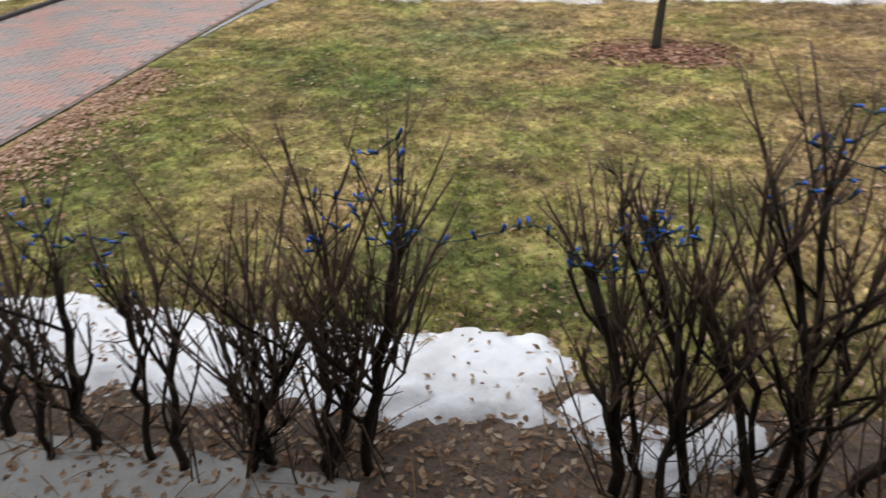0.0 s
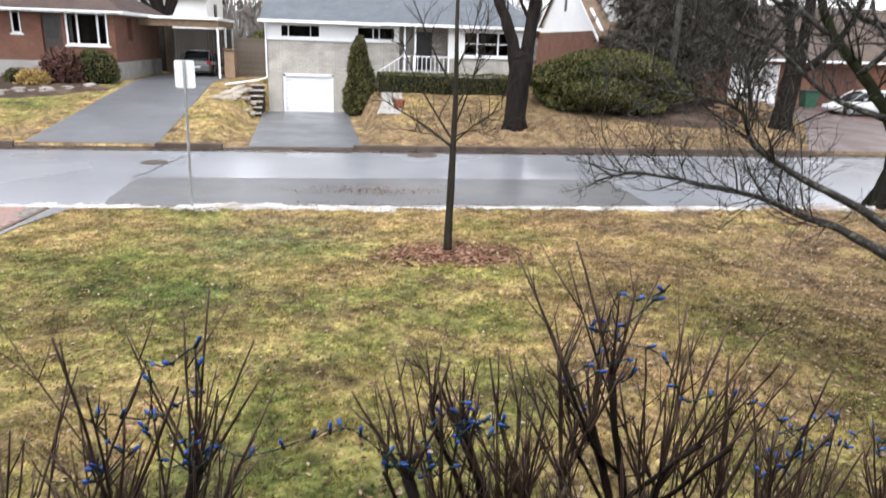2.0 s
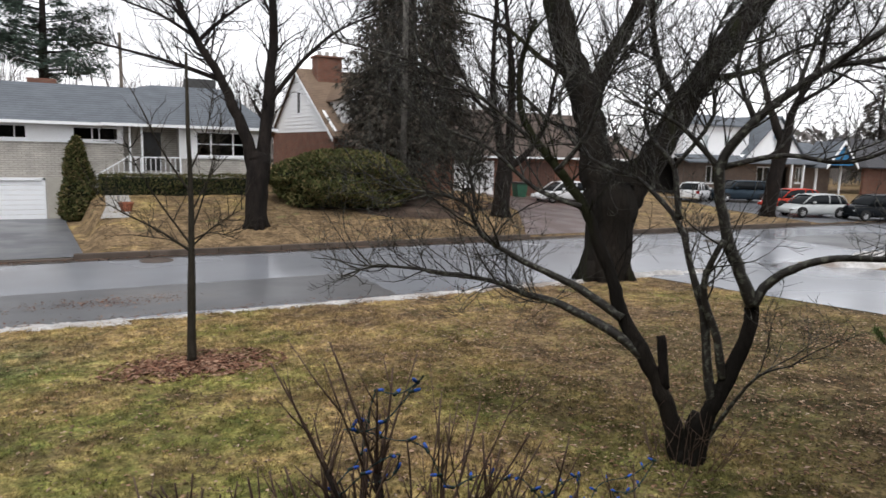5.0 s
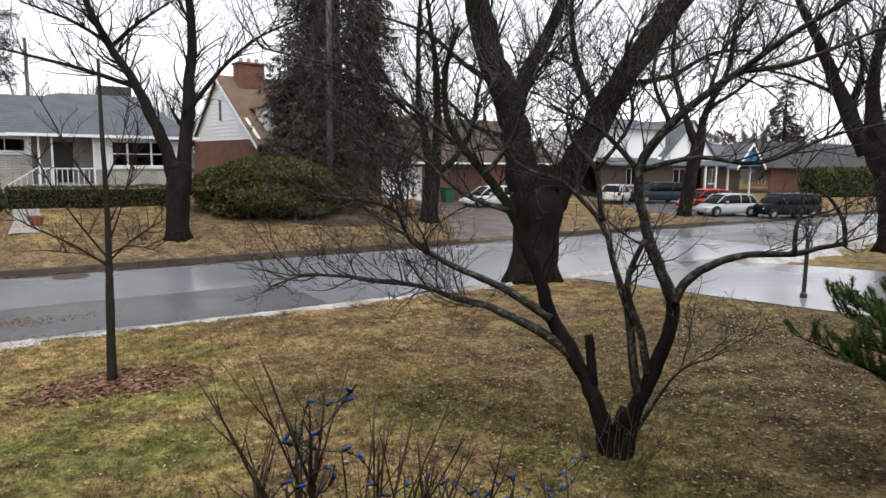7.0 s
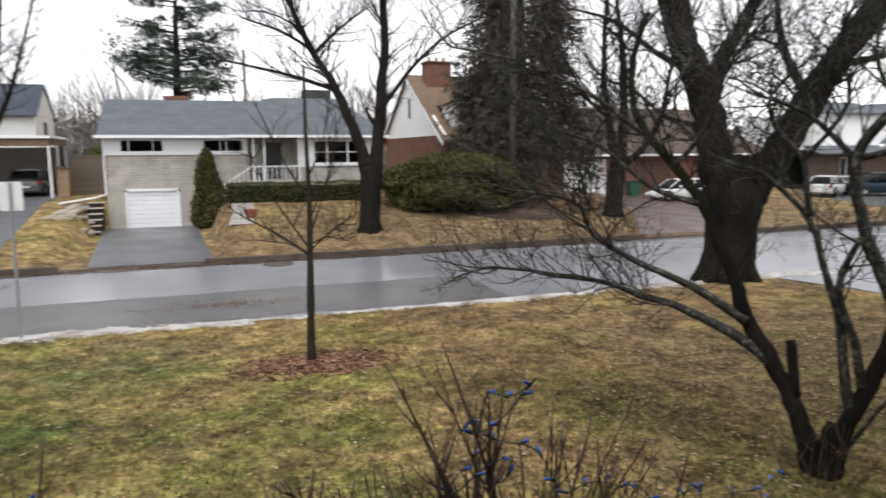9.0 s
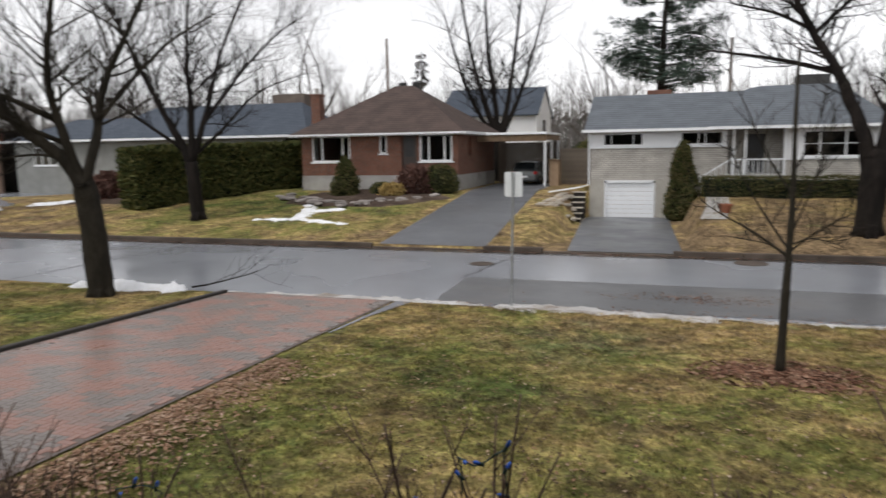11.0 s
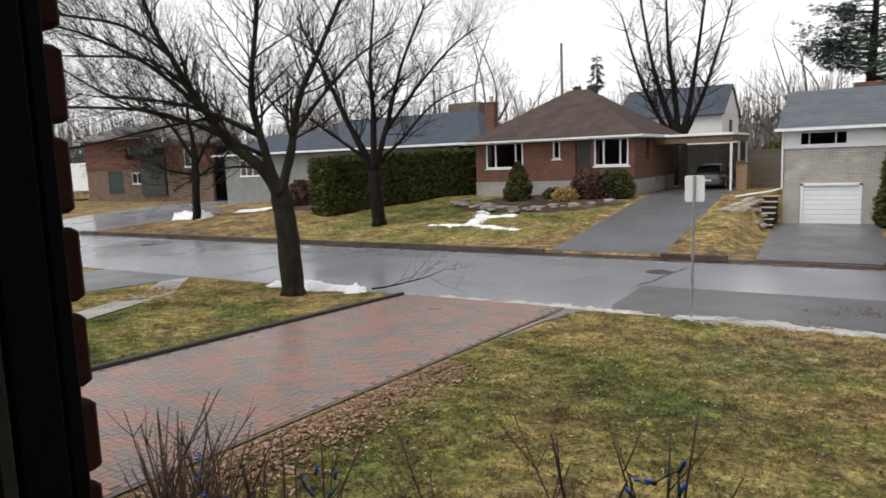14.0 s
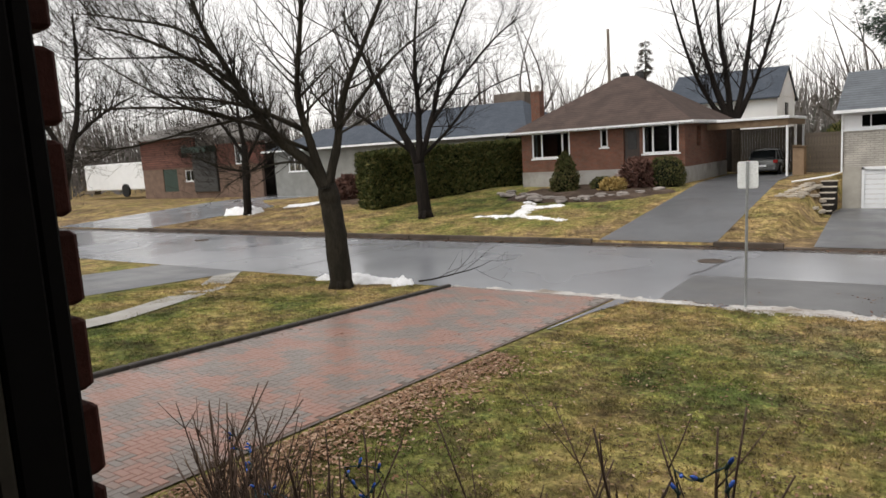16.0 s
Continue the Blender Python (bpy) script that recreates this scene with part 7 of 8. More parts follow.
# ---- vehicles ----
def paint(name, c, rough=.25, metal=.3):
    m = mat(name, c, tuple(v * .9 for v in c), 2, rough, 0, 20, metal=metal, amount=.05)
    m.node_tree.nodes["Principled BSDF"].inputs["Coat Weight"].default_value = .0
    m.node_tree.nodes["Principled BSDF"].inputs["Specular IOR Level"].default_value = .09
    return m


CARGLASS = mat("tinted car glass", (.015, .018, .02), (.012, .014, .016), 1, .06, 0)
RIM = mat("alloy rim", (.5, .5, .51), (.42, .42, .43), 4, .3, 0, metal=.8)
CARGLASS.node_tree.nodes["Principled BSDF"].inputs["Specular IOR Level"].default_value = .1
LAMPRED = mat("red tail lamp", (.35, .02, .02), (.3, .02, .02), 4, .2, 0)
LAMPCLEAR = mat("clear headlamp", (.6, .62, .62), (.55, .56, .57), 4, .15, 0)


def car(at, heading, label, colour, length=4.5, width=1.78, height=1.5, boxy=False, z=None):
    """A parked car; it faces +x before it is turned."""
    z = land(*at) + .02 if z is None else z
    top = thing("parked_car", label, "car", (0, 0, 0), "parked cars")
    L, w = length / 2, width / 2
    belt = height * (.62 if boxy else .6)

    def loft(name, stations, ring, material, parent=top, label=""):
        """Sections along the car, each (x, low, high, half width low, half width high), rounded by the ring of (share of width, share of height)."""
        g = Geo()
        for x, lo, hi, wl, wh in stations:
            for u, v in ring:
                g.v.append((x, u * (wl + (wh - wl) * v), lo + (hi - lo) * v))
        n = len(ring)
        for i in range(len(stations) - 1):
            for k in range(n):
                q = (k + 1) % n
                g.f.append((i * n + k, i * n + q, (i + 1) * n + q, (i + 1) * n + k))
        g.f.append(tuple(reversed(range(n))))
        g.f.append(tuple(range((len(stations) - 1) * n, len(stations) * n)))
        return part(name, g, material, parent, label, smooth=True)

    hull = [(-.9, 0), (-.99, .22), (-1, .55), (-.97, .85), (-.86, .98), (-.4, 1.0), (.4, 1.0), (.86, .98), (.97, .85), (1, .55), (.99, .22), (.9, 0)]
    house = [(-1, 0), (-1, .5), (-.98, .85), (-.86, .98), (-.4, 1.0), (.4, 1.0), (.86, .98), (.98, .85), (1, .5), (1, 0)]
    if boxy:
        loft("body", [(-L, .36, belt - .06, w * .9, w * .9), (-L + .07, .24, belt, w, w), (L - 1.3, .24, belt, w, w), (L - .45, .26, belt - .07, w, w * .97), (L - .1, .3, belt - .16, w * .95, w * .9), (L, .38, belt - .3, w * .86, w * .8)], hull, colour)
        cab = [(-L + .06, belt, belt + .04, w * .9, w * .9), (-L + .16, belt, height - .04, w * .95, w * .82), (-L + .5, belt, height, w * .97, w * .84), (L - 2.1, belt, height, w * .97, w * .84), (L - 1.8, belt, height - .06, w * .96, w * .82), (L - 1.2, belt, belt + .03, w * .92, w * .9)]
    else:
        loft("body", [(-L, .4, belt - .1, w * .84, w * .8), (-L + .1, .26, belt + .02, w * .95, w * .9), (-L + .6, .22, belt + .04, w, w), (L - 1.3, .22, belt, w, w), (L - .7, .24, belt - .12, w, w * .95), (L - .22, .26, belt - .28, w * .92, w * .84), (L, .34, belt - .42, w * .76, w * .66)], hull, colour)
        cab = [(-L + .12, belt, belt + .05, w * .86, w * .84), (-L + .55, belt, height - .1, w * .94, w * .74), (-L + 1.2, belt, height - .01, w * .96, w * .76), (L - 2.3, belt, height, w * .96, w * .76), (L - 1.75, belt, height - .14, w * .95, w * .76), (L - .95, belt - .06, belt, w * .88, w * .84)]
    loft("cabin_glass", cab, house, CARGLASS)
    a, b = cab[1][0], cab[4][0]
    rw = cab[2][4]
    g = Geo()
    n = 8
    for i in range(n + 1):
        x = a + (b - a) * i / n
        hz = height + .012 - .09 * abs(2 * i / n - 1) ** 4 * (.5 if boxy else 1)
        g.v += [(x, -rw * 1.02, hz - .07), (x, -rw * .9, hz - .005), (x, 0, hz + .012), (x, rw * .9, hz - .005), (x, rw * 1.02, hz - .07)]
    for i in range(n):
        for k in range(4):
            g.f.append((5 * i + k, 5 * i + 5 + k, 5 * i + 6 + k, 5 * i + 1 + k))
    part("roof", g, colour, top, smooth=True)
    for s in (-1, 1):
        for (x0, w0), (x1, w1) in (((cab[0][0], cab[0][3]), (a, cab[1][4])), ((cab[-1][0], cab[-1][3]), (b, cab[4][4])), (((a + b) / 2 - .05, w * .97), ((a + b) / 2 - .1, rw)), ((-L + .75, w * .96), (-L + .95, rw))):
            g = Geo()
            g.tube([(x0, s * w0, belt - .02), ((x0 + x1) / 2, s * (w0 * .52 + w1 * .5), (belt + height) / 2), (x1, s * w1, height - .06)], [.042, .04, .036], 6)
            part("pillar", g, colour, top, smooth=True)
        g = Geo()
        g.soft_box(L - 1.75, L - 1.55, s * (w + .1) - .09, s * (w + .1) + .09, belt + .02, belt + .17, .04)
        part("wing_mirror", g, colour, top)
        for x in (-L + .82, L - .88):
            # Black half disc on the uncut body stands for the wheel well's shade.
            g = Geo()
            R = .33
            g.prism([(x + .4 * math.cos(math.pi * q / 14), R + .02 + .4 * math.sin(math.pi * q / 14)) for q in range(15)], "y", s * (w - .03) - .035, s * (w - .03) + .037)
            part("wheel_arch", g, RUBBER, top)
            g = Geo()
            prof = [(R * .62, -.1), (R * .95, -.1), (R, -.06), (R, .06), (R * .95, .1), (R * .62, .1)]
            ring = 20
            for rad_, yy in prof:
                g.v += [(x + rad_ * math.cos(2 * math.pi * q / ring), s * (w - .06) + yy, R + rad_ * math.sin(2 * math.pi * q / ring)) for q in range(ring)]
            for i in range(len(prof) - 1):
                for q in range(ring):
                    g.f.append((i * ring + q, i * ring + (q + 1) % ring, (i + 1) * ring + (q + 1) % ring, (i + 1) * ring + q))
            wh = part("wheel", g, RUBBER, top, smooth=True)
            g = Geo()
            for q in range(5):
                t = 2 * math.pi * q / 5
                g.tube([(x, s * (w + .03), R), (x + .2 * math.cos(t), s * (w + .035), R + .2 * math.sin(t))], [.05, .035], 5)
            g.prism([(x + .21 * math.cos(2 * math.pi * q / 16), R + .21 * math.sin(2 * math.pi * q / 16)) for q in range(16)], "y", s * (w - .01) - .01, s * (w - .01) + .01)
            part("rim", g, RIM, wh)
        g = Geo()
        g.soft_box(-L - .012, -L + .2, min(s * w * .97, s * w * .68), max(s * w * .97, s * w * .68), belt - .24, belt - .02, .03)
        part("tail_lamp", g, LAMPRED, top)
        g = Geo()
        g.soft_box(L - .42, L - .04, min(s * w * .9, s * w * .52), max(s * w * .9, s * w * .52), belt - .46, belt - .31, .04)
        part("headlamp", g, LAMPCLEAR, top)
        g = Geo()
        g.soft_box(-.35, -.15, s * (w + .008) - .012, s * (w + .008) + .012, belt - .12, belt - .085, .006)
        part("door_handle", g, colour, top)
    for x0, x1 in ((-L - .05, -L + .2), (L - .2, L + .02)):
        g = Geo()
        g.soft_box(x0, x1, -w * .86, w * .86, .3, .5, .05)
        part("bumper", g, colour, top)
    g = Geo()
    g.soft_box(-L - .065, -L - .05, -.26, .26, .52, .64, .004)
    part("plate", g, WHITE, top)
    top.matrix_basis = pose(at[0], at[1], z, 0, 0, heading)
    return top


SILVER, CWHITE, CBLACK, CRED, CBLUE, CGREY = paint("silver paint", (.45, .47, .47), metal=.1), paint("white car paint", (.62, .63, .64), metal=0), paint("black car paint", (.006, .008, .01), metal=0), paint("red car paint", (.48, .05, .03), metal=0), paint("dark blue paint", (.03, .045, .06)), paint("grey car paint", (.16, .165, .165))
car((45.3, 29.2), 163, "silver hatchback parked on a wet drive", SILVER, 4.6, 1.78, 1.58)
car((49.0, 26.9), 161, "black box-shaped wagon parked on a drive", CBLACK, 5.1, 1.92, 1.74, True)
car((47.8, 32.6), 165, "red hatchback parked behind a silver car", CRED, 4.4, 1.76, 1.58)
car((44.6, 38.6), 25, "white compact car parked before a house", CWHITE, 4.2, 1.72, 1.5)
car((48.4, 37.6), 160, "dark blue minivan parked before a house", CBLUE, 4.9, 1.9, 1.72, True)
car((31.3, 38.8), 172, "silver hatchback parked by the garages", CWHITE, 4.3, 1.75, 1.5)
car((-9.1, 49.2), 90, "dark grey car parked in a carport", CGREY, 4.6, 1.85, 1.6)

tr = thing("cargo_trailer", "white enclosed cargo trailer parked on a lawn", "trailer", (-95, 50, .8))
g = Geo()
g.soft_box(-90.0, -76.3, 46.4, 49.5, 1.95, 5.2, .1)
part("box", g, WHITE, tr)
g = Geo()
g.prism([(-80.5 + .8 * math.cos(2 * math.pi * q / 16), 1.9 + .8 * math.sin(2 * math.pi * q / 16)) for q in range(16)], "y", 46.2, 46.45)
part("wheel", g, RUBBER, tr)
g = Geo()
g.soft_box(-92.5, -90.0, 47.4, 48.3, 1.5, 1.9, .05)
part("hitch", g, GREYWOOD, tr)
bins = thing("wheeled_bin", "dark green wheeled bin by a garage", "bin", (30.5, 42.5, .8))
g = Geo()
g.prism([(29.9, .75), (30.6, .75), (30.75, 1.75), (29.75, 1.75)], "y", 42.2, 42.9)
part("body", g, mat("green plastic", (.02, .09, .05), (.015, .07, .04), 4, .5), bins)
g = Geo()
g.soft_box(29.7, 30.8, 42.1, 43.0, 1.75, 1.86, .03)
part("lid", g, BLACK, bins)
ob = thing("firewood_heap", "heap of pale cut branches under a tree", "firewood", (19.8, 33.2, land(19.8, 33.2)))
r = random.Random(3)
g = Geo()
for k in range(70):
    a = r.uniform(0, 6.28)
    p = Vector((19.8 + r.uniform(-.9, .9), 33.2 + r.uniform(-.6, .6), land(19.8, 33.2) + r.uniform(.0, .9)))
    d = Vector((math.cos(a), math.sin(a), r.uniform(-.3, .3))) * r.uniform(.4, .9)
    g.tube([p - d, p + d], [.05, .04], 5)
part("brushwood", g, mat("cut wood", (.33, .23, .14), (.22, .15, .1), 3, .9, .5), ob)
# ---- leaves, grass, brick drive ----
LEAF = island_mat("dead leaves", [(.13, .07, .04), (.24, .14, .08), (.36, .25, .16), (.10, .055, .035), (.48, .38, .28), (.19, .10, .06)], .85)
LEAFRED = island_mat("russet dead leaves", [(.05, .025, .018), (.13, .062, .04), (.24, .125, .08), (.06, .03, .02), (.36, .23, .16), (.17, .085, .055)], .85)
LEAFPALE = island_mat("faded dead leaves", [(.22, .125, .08), (.33, .20, .13), (.47, .34, .25), (.14, .08, .05), (.28, .17, .115)], .85)
r = random.Random(88)


def dead_leaf(g, x, y, z, s, r):
    a, t, b = r.uniform(0, 6.283), r.uniform(-.5, .5), r.uniform(-.5, .5)
    c, n = math.cos(a), math.sin(a)
    k = len(g.v)
    for u, v, w in ((-1, 0, .0), (-.2, -.5, .25), (1, 0, .1), (-.2, .5, .25)):
        px, py, pz = u * s, v * s, w * s * r.uniform(.2, 1.4) + u * s * t * .5 + v * s * b * .5
        g.v.append((x + c * px - n * py, y + n * px + c * py, z + pz + .012))
    g.f += [(k, k + 1, k + 2), (k, k + 2, k + 3)]


g = Geo()
n = 0
while n < 12500:
    x, y = r.uniform(-6.4, 17), r.uniform(2.8, 16.3)
    dens = .22 + .78 * smooth(1, 9, x) * (1 - .5 * smooth(8, 16, y)) + .5 * smooth(.1, .5, noise.noise((x * .6, y * .6, 0)))
    if r.random() < dens * .8:
        dead_leaf(g, x, y, surface(x, y), r.uniform(.018, .045), r)
        n += 1
for k in range(900):
    x, y = r.uniform(-20, -12), r.uniform(6, 16.2)
    dead_leaf(g, x, y, surface(x, y), r.uniform(.02, .04), r)
tagged(part("fallen_leaves", g, LEAF), "scattered dead brown leaves on the lawn", "leaves", kind="stuff")
g = Geo()
n = 0
while n < 7500:
    x, y = r.uniform(-6.2, 15), r.uniform(3.2, 16.2)
    if r.random() < .10 + .9 * smooth(0, 7, x) * (1 - .6 * smooth(9, 15, y)) + .35 * smooth(.15, .5, noise.noise((x * .7, y * .7, 9))):
        dead_leaf(g, x, y, surface(x, y) + .015, r.uniform(.016, .04), r)
        n += 1
tagged(part("curled_leaves", g, LEAFPALE), "larger curled pale leaves lying on the lawn", "leaves", kind="stuff")
g = Geo()
for k in range(2600):
    a, d = r.uniform(0, 6.283), min(1, abs(r.gauss(0, .5)))
    x, y = 1.95 + 1.5 * d * math.cos(a), 11.95 + .95 * d * math.sin(a)
    dead_leaf(g, x, y, surface(x, y) + .06 * (1 - d) * r.random(), r.uniform(.035, .085), r)
tagged(part("leaf_ring", g, LEAFRED), "ring of russet dead leaves round the young tree", "leaves", kind="stuff")
g = Geo()
for k in range(5600):
    y = r.uniform(3.6, 10.4)
    x = -6.5 + abs(r.gauss(0, .55)) * (1.3 - .10 * (y - 3.6)) * (1 + .5 * noise.noise((0, y * 1.3, 4)))
    dead_leaf(g, x, y, surface(x, y) + .04 * r.random(), r.uniform(.018, .052), r)
tagged(part("leaf_drift", g, LEAFPALE), "drift of faded pinkish-brown leaves along the brick drive", "leaves", kind="stuff")
g = Geo()
for k in range(5200):
    x, y = r.uniform(-6, 5.5), r.gauss(2.8, .55)
    dead_leaf(g, x, y, surface(x, y) + .045, r.uniform(.018, .042), r)
for k in range(260):
    x, y = r.uniform(-4.5, .6), r.uniform(3.1, 4.3)
    dead_leaf(g, x, y, surface(x, y) + .12, r.uniform(.015, .035), r)
tagged(part("bed_leaves", g, LEAF), "dead leaves and litter under the shrubs", "leaves", kind="stuff")
g = Geo()
for k in range(280):
    x, y = r.uniform(-5, 4.5), r.gauss(2.65, .45)
    a = r.uniform(0, 6.283)
    d = Vector((math.cos(a), math.sin(a), r.uniform(-.02, .12))) * r.uniform(.1, .5)
    p = Vector((x, y, surface(x, y) + .06))
    g.tube([p, p + d * .5 + Vector((0, 0, .02)), p + d], [.004, .004, .002], 4)
tagged(part("dead_twigs", g, mat("dry straw twigs", (.3, .2, .12), (.2, .13, .08), 4, .9)), "dry twigs and stalks lying in the bed", "twigs", kind="stuff")


g = Geo()
for k in range(420):
    x, y = r.gauss(1.0, 1.1), r.gauss(18.9, .35)
    dead_leaf(g, x, y, crown(x, y) + .008, r.uniform(.02, .05), r)
for k in range(1300):
    x, y = r.uniform(-6, 14), 16.75 + abs(r.gauss(0, .35))
    dead_leaf(g, x, y, crown(x, y) + .01, r.uniform(.02, .045), r)
for k in range(1600):
    x, y = r.uniform(-40, 20), 26.42 - abs(r.gauss(0, .14))
    dead_leaf(g, x, y, crown(x, y) + .01, r.uniform(.025, .05), r)
tagged(part("gutter_leaves", g, LEAFRED), "wet brown leaves washed along the street edge", "leaves", kind="stuff")


def blades(name, count, inside, size, material, label, seed):
    r = random.Random(seed)
    g = Geo()
    k = 0
    while k < count:
        x, y = inside(r)
        if noise.noise((x * 2.4, y * 2.4, 6)) + .6 * noise.noise((x * 7, y * 7, 1)) < r.uniform(-.5, .35):
            continue
        z = surface(x, y)
        h = size * r.uniform(.5, 1.3)
        a = r.uniform(0, 6.283)
        c, s = math.cos(a) * .0065 * size / .05, math.sin(a) * .0065 * size / .05
        lx, ly = r.gauss(0, .55) * h, r.gauss(0, .55) * h
        g.v += [(x - c, y - s, z - .005), (x + c, y + s, z - .005), (x + lx, y + ly, z + h)]
        g.f.append((3 * k, 3 * k + 1, 3 * k + 2))
        k += 1
    return tagged(part(name, g, material), label, "grass", kind="stuff")


GRASS = lawn_material("winter grass blades", True)
def near_lawn(r):
    y = 3.2 + 13.2 * r.random() ** 1.15
    return r.uniform(-6.3, 7.0), y
def east_lawn(r):
    return 3 + 13.5 * r.random(), 3.0 + 13.4 * r.random()
def west_lawn(r):
    return r.uniform(-20.5, -11.8), r.uniform(5.5, 16.3)
def far_lawn(r):
    while True:
        x, y = r.uniform(-44, 20), r.uniform(26.8, 39)
        bed = min(((x + 16.9) / 4.9) ** 2 + ((y - 37.9) / 3.1) ** 2, ((x - 17.5) / 5.3) ** 2 + ((y - 36.5) / 4.8) ** 2)
        if bed > 1 and not (-11.4 < x < -6.7 or -4.9 < x < 1.2):
            return x, y
blades("lawn_grass", 95000, near_lawn, .055, GRASS, "short yellow-green winter grass", 1)
blades("lawn_grass", 60000, east_lawn, .05, GRASS, "short straw-coloured winter grass", 2)
blades("lawn_grass", 30000, west_lawn, .05, GRASS, "short yellow-green winter grass beside the drive", 3)
blades("lawn_grass", 45000, far_lawn, .08, GRASS, "short straw-coloured grass across the street", 4)

def tufts(name, count, inside, size, material, label, seed):
    """Low ragged cushions of moss and matted grass."""
    r = random.Random(seed)
    g = Geo()
    k = 0
    while k < count:
        x, y = inside(r)
        if .8 * noise.noise((x * 1.1, y * 1.1, 8)) + .5 * noise.noise((x * 4, y * 4, 2)) < r.uniform(-.55, .3):
            continue
        k += 1
        z, a, s_ = surface(x, y), r.uniform(0, 6.283), size * r.uniform(.5, 1.3)
        n = len(g.v)
        sides = 5
        for q in range(sides):
            t = a + 6.283 * q / sides
            d = s_ * r.uniform(.6, 1.25)
            g.v.append((x + d * math.cos(t), y + d * math.sin(t), z - .012))
        g.v.append((x + r.uniform(-.3, .3) * s_, y + r.uniform(-.3, .3) * s_, z + s_ * r.uniform(.35, .8)))
        g.f += [(n + q, n + (q + 1) % sides, n + sides) for q in range(sides)]
    return tagged(part(name, g, material), label, "grass", kind="stuff")


tufts("turf_tufts", 30000, near_lawn, .034, GRASS, "matted tufts of moss and winter grass", 5)
tufts("turf_tufts", 16000, east_lawn, .034, GRASS, "matted brown tufts among fallen leaves", 6)
tufts("turf_tufts", 7000, west_lawn, .04, GRASS, "matted tufts of winter grass beside the drive", 7)
CRUMB = island_mat("rotted leaf crumbs", [(.035, .024, .017), (.07, .045, .03), (.12, .08, .05), (.04, .028, .02), (.2, .15, .1)], .9)
r = random.Random(91)
g = Geo()
n = 0
while n < 26000:
    x, y = r.uniform(-6.4, 14), 3.0 + 13.3 * r.random() ** 1.2
    if noise.noise((x * .9, y * .9, 4)) + .6 * noise.noise((x * 3, y * 3, 5)) + .25 * smooth(2, 9, x) > r.uniform(-.35, .5):
        dead_leaf(g, x, y, surface(x, y) + .012, r.uniform(.012, .032), r)
        n += 1
tagged(part("leaf_crumbs", g, CRUMB), "dark rotted leaf crumbs trodden into the lawn", "leaves", kind="stuff")

# brick drive laid in herringbone, with dark edging
drive = thing("brick_drive", "wet herringbone drive of red and grey concrete bricks", "driveway", (-9.1, 10, .3), kind="structure")
g = Geo()
for j in range(31):
    for x in (-11.58, -6.62):
        y = 1.0 + 15.48 * j / 30
        g.v.append((x, y, land(x, y) + .024))
g.f = [(2 * j, 2 * j + 1, 2 * j + 3, 2 * j + 2) for j in range(30)]
part("joint_sand", g, mat("wet joint sand", (.17, .135, .118), (.13, .105, .092), 3, .7, .4, 60, space="World"), drive)


def paver_mat(name, c1, c2, rough):
    m = bpy.data.materials.new(name)
    m.use_nodes = True
    n, l = m.node_tree.nodes, m.node_tree.links
    b = n["Principled BSDF"]
    pos = n.new("ShaderNodeNewGeometry")
    t = n.new("ShaderNodeTexNoise")
    t.inputs["Scale"].default_value, t.inputs["Detail"].default_value, t.inputs["Roughness"].default_value = 1.1, 4, .7
    l.new(pos.outputs["Position"], t.inputs["Vector"])
    t2 = n.new("ShaderNodeTexNoise")
    t2.inputs["Scale"].default_value = 70
    l.new(pos.outputs["Position"], t2.inputs["Vector"])
    mix = n.new("ShaderNodeMix")
    mix.data_type = "RGBA"
    mix.inputs[6].default_value, mix.inputs[7].default_value = (*c1, 1), (*c2, 1)
    f = n.new("ShaderNodeMapRange")
    f.inputs["From Min"].default_value, f.inputs["From Max"].default_value = .35, .65
    l.new(t2.outputs["Fac"], f.inputs["Value"]), l.new(f.outputs[0], mix.inputs[0])
    l.new(mix.outputs[2], b.inputs["Base Color"])
    l.new(ramp_out(n, l, t.outputs["Fac"], rough * .45, rough * 1.4), b.inputs["Roughness"])
    bp = n.new("ShaderNodeBump")
    bp.inputs["Strength"].default_value, bp.inputs["Distance"].default_value = .4, .002
    l.new(t2.outputs["Fac"], bp.inputs["Height"]), l.new(bp.outputs[0], b.inputs["Normal"])
    return m


PAVERS = [paver_mat("red paver", (.32, .178, .142), (.26, .148, .12), .36), paver_mat("brown paver", (.26, .182, .156), (.215, .152, .132), .36), paver_mat("grey paver", (.205, .178, .163), (.17, .15, .138), .36)]
PW, PL = .112, .224
paver_shared = []
for m in PAVERS:
    g = Geo()
    a, b, c = PL / 2 - .004, PW / 2 - .004, .006
    g.v += [(-a, -b, 0), (a, -b, 0), (a, b, 0), (-a, b, 0), (-a, -b, .026), (a, -b, .026), (a, b, .026), (-a, b, .026), (-a + c, -b + c, .032), (a - c, -b + c, .032), (a - c, b - c, .032), (-a + c, b - c, .032)]
    g.f += [(8, 9, 10, 11)] + [(i, (i + 1) % 4, 4 + (i + 1) % 4, 4 + i) for i in range(4)] + [(4 + i, 4 + (i + 1) % 4, 8 + (i + 1) % 4, 8 + i) for i in range(4)]
    paver_shared.append((mesh_of("brick", g, m), list(g.v), list(g.f)))
rest = [Geo(), Geo(), Geo()]
slope = math.atan(-.042)
cells = []
r = random.Random(12)
u = PW
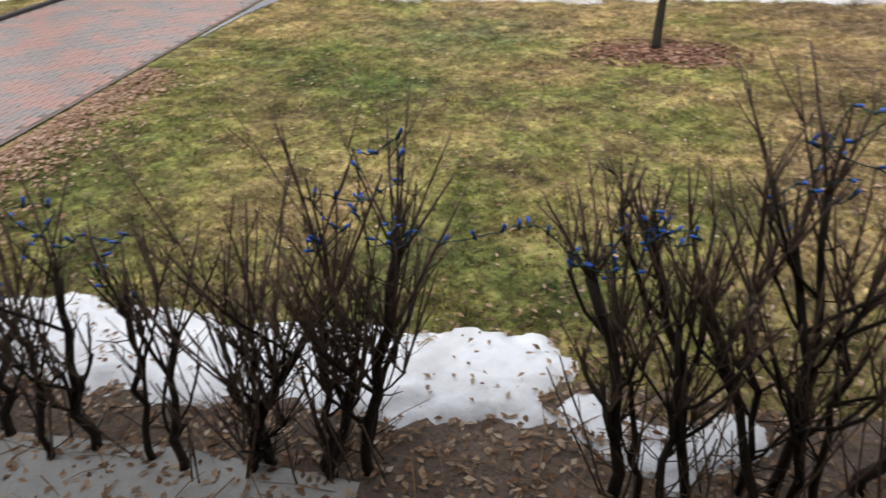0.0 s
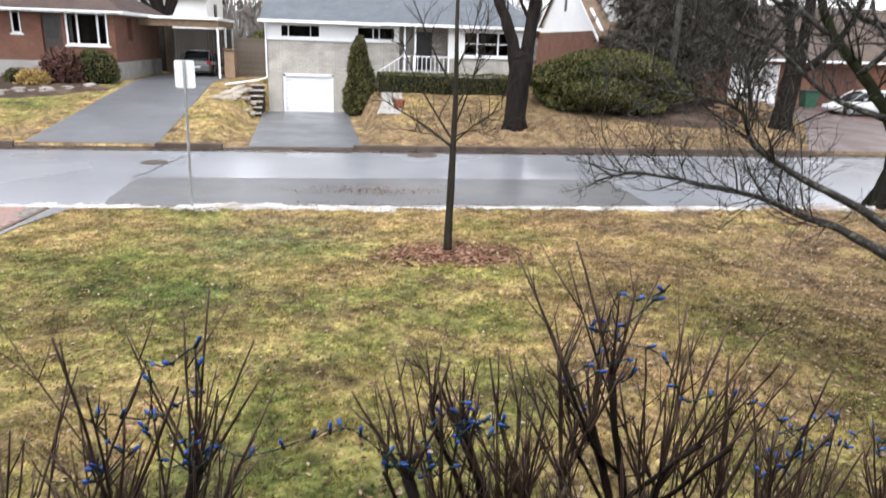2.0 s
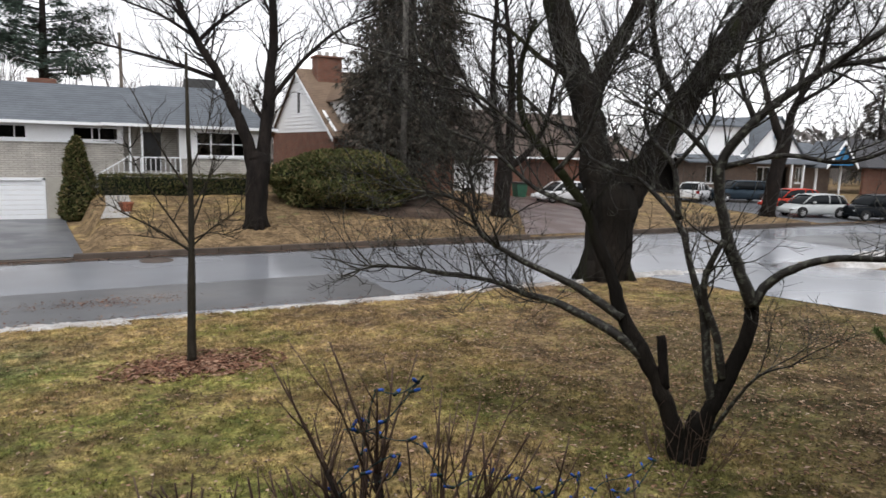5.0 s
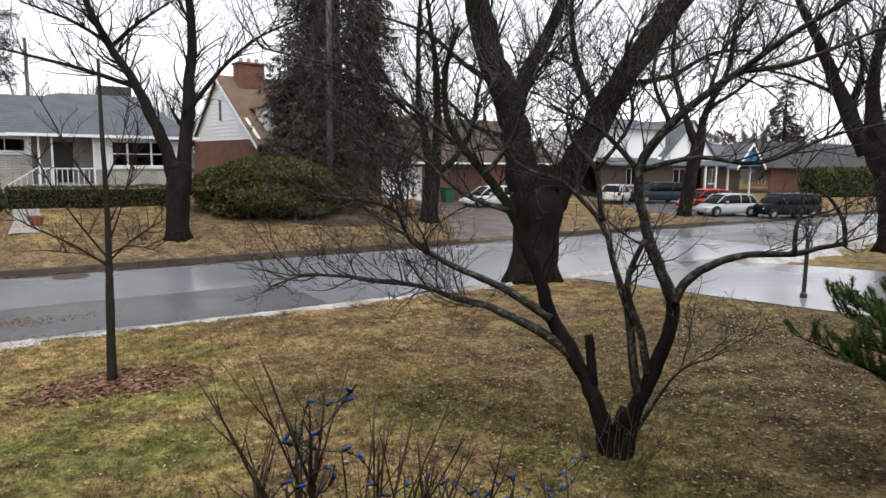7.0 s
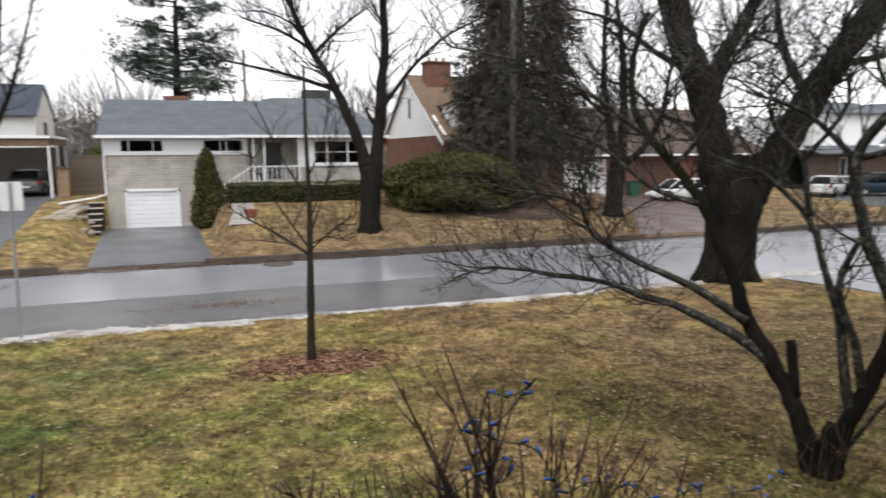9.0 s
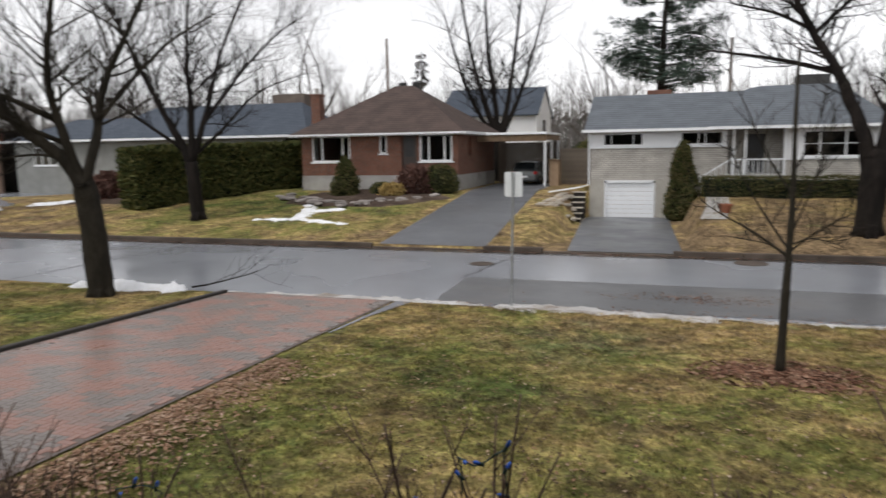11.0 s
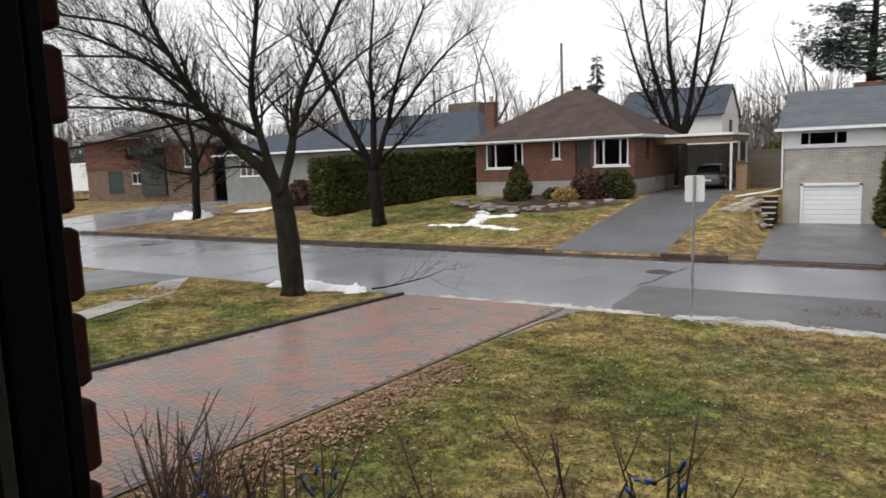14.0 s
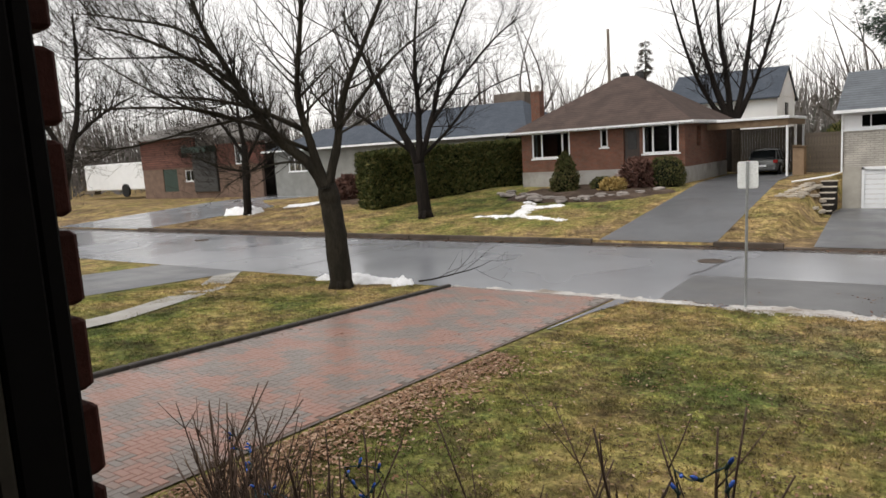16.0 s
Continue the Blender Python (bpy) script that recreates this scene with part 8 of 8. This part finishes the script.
for i in range(-60, 190):
    for j in range(-60, 190):
        k = (i - j) % 4
        if k == 0:
            cx, cy, rot = (i + 1) * u, (j + .5) * u, 0
        elif k == 2:
            cx, cy, rot = (i + .5) * u, (j + 0.0) * u, 90
        else:
            continue
        x, y = -11.5 + cx, 1.1 + cy
        if -11.5 < x < -6.7 and 1.1 < y < 16.4:
            cells.append((x, y, rot))
near = 0
for x, y, rot in cells:
    f = 1.3 * noise.noise((x * 1.3, y * 1.9, 2)) + r.uniform(-.25, .25)
    k = 0 if f > .12 else 1 if f > -.18 else 2
    z = land(x, y) + .004 + r.uniform(-.002, .002)
    m = Matrix.Translation((x, y, z)) @ Euler((slope + r.uniform(-.006, .006), r.uniform(-.006, .006), radians(rot))).to_matrix().to_4x4() if rot == 0 else Matrix.Translation((x, y, z)) @ Euler((slope, 0, 0)).to_matrix().to_4x4() @ Matrix.Rotation(radians(90), 4, "Z")
    if 7.2 < y < 9.0 and -9.6 < x < -6.7 and near < 300:
        ob = new("brick", paver_shared[k][0])
        ob.parent, ob.matrix_parent_inverse = drive, drive.matrix_world.inverted()
        ob.matrix_basis = m
        near += 1
    else:
        o = len(rest[k].v)
        rest[k].v += [tuple(m @ Vector(v)) for v in paver_shared[k][1]]
        rest[k].f += [tuple(o + q for q in face) for face in paver_shared[k][2]]
for k, nm in enumerate(("red_bricks", "brown_bricks", "grey_bricks")):
    tagged(part(nm, rest[k], PAVERS[k], drive), kind="stuff")
edge = thing("drive_edging", "dark raised edging along the brick drive", "edging", (-11.7, 10, .3), kind="structure")
g0 = Geo()
g0.soft_box(-.07, .07, -.49, .49, -.15, .09, .02)
em = mesh_of("edging_block", g0, mat("dark wet edging", (.055, .048, .042), (.035, .03, .027), 3, .7, .5))
for j in range(16):
    ob = new("edging_block", em)
    ob.parent, ob.matrix_parent_inverse = edge, edge.matrix_world.inverted()
    y = .9 + j
    ob.location, ob.rotation_euler = (-11.67, y, land(-11.67, y) + .01), (slope, 0, 0)
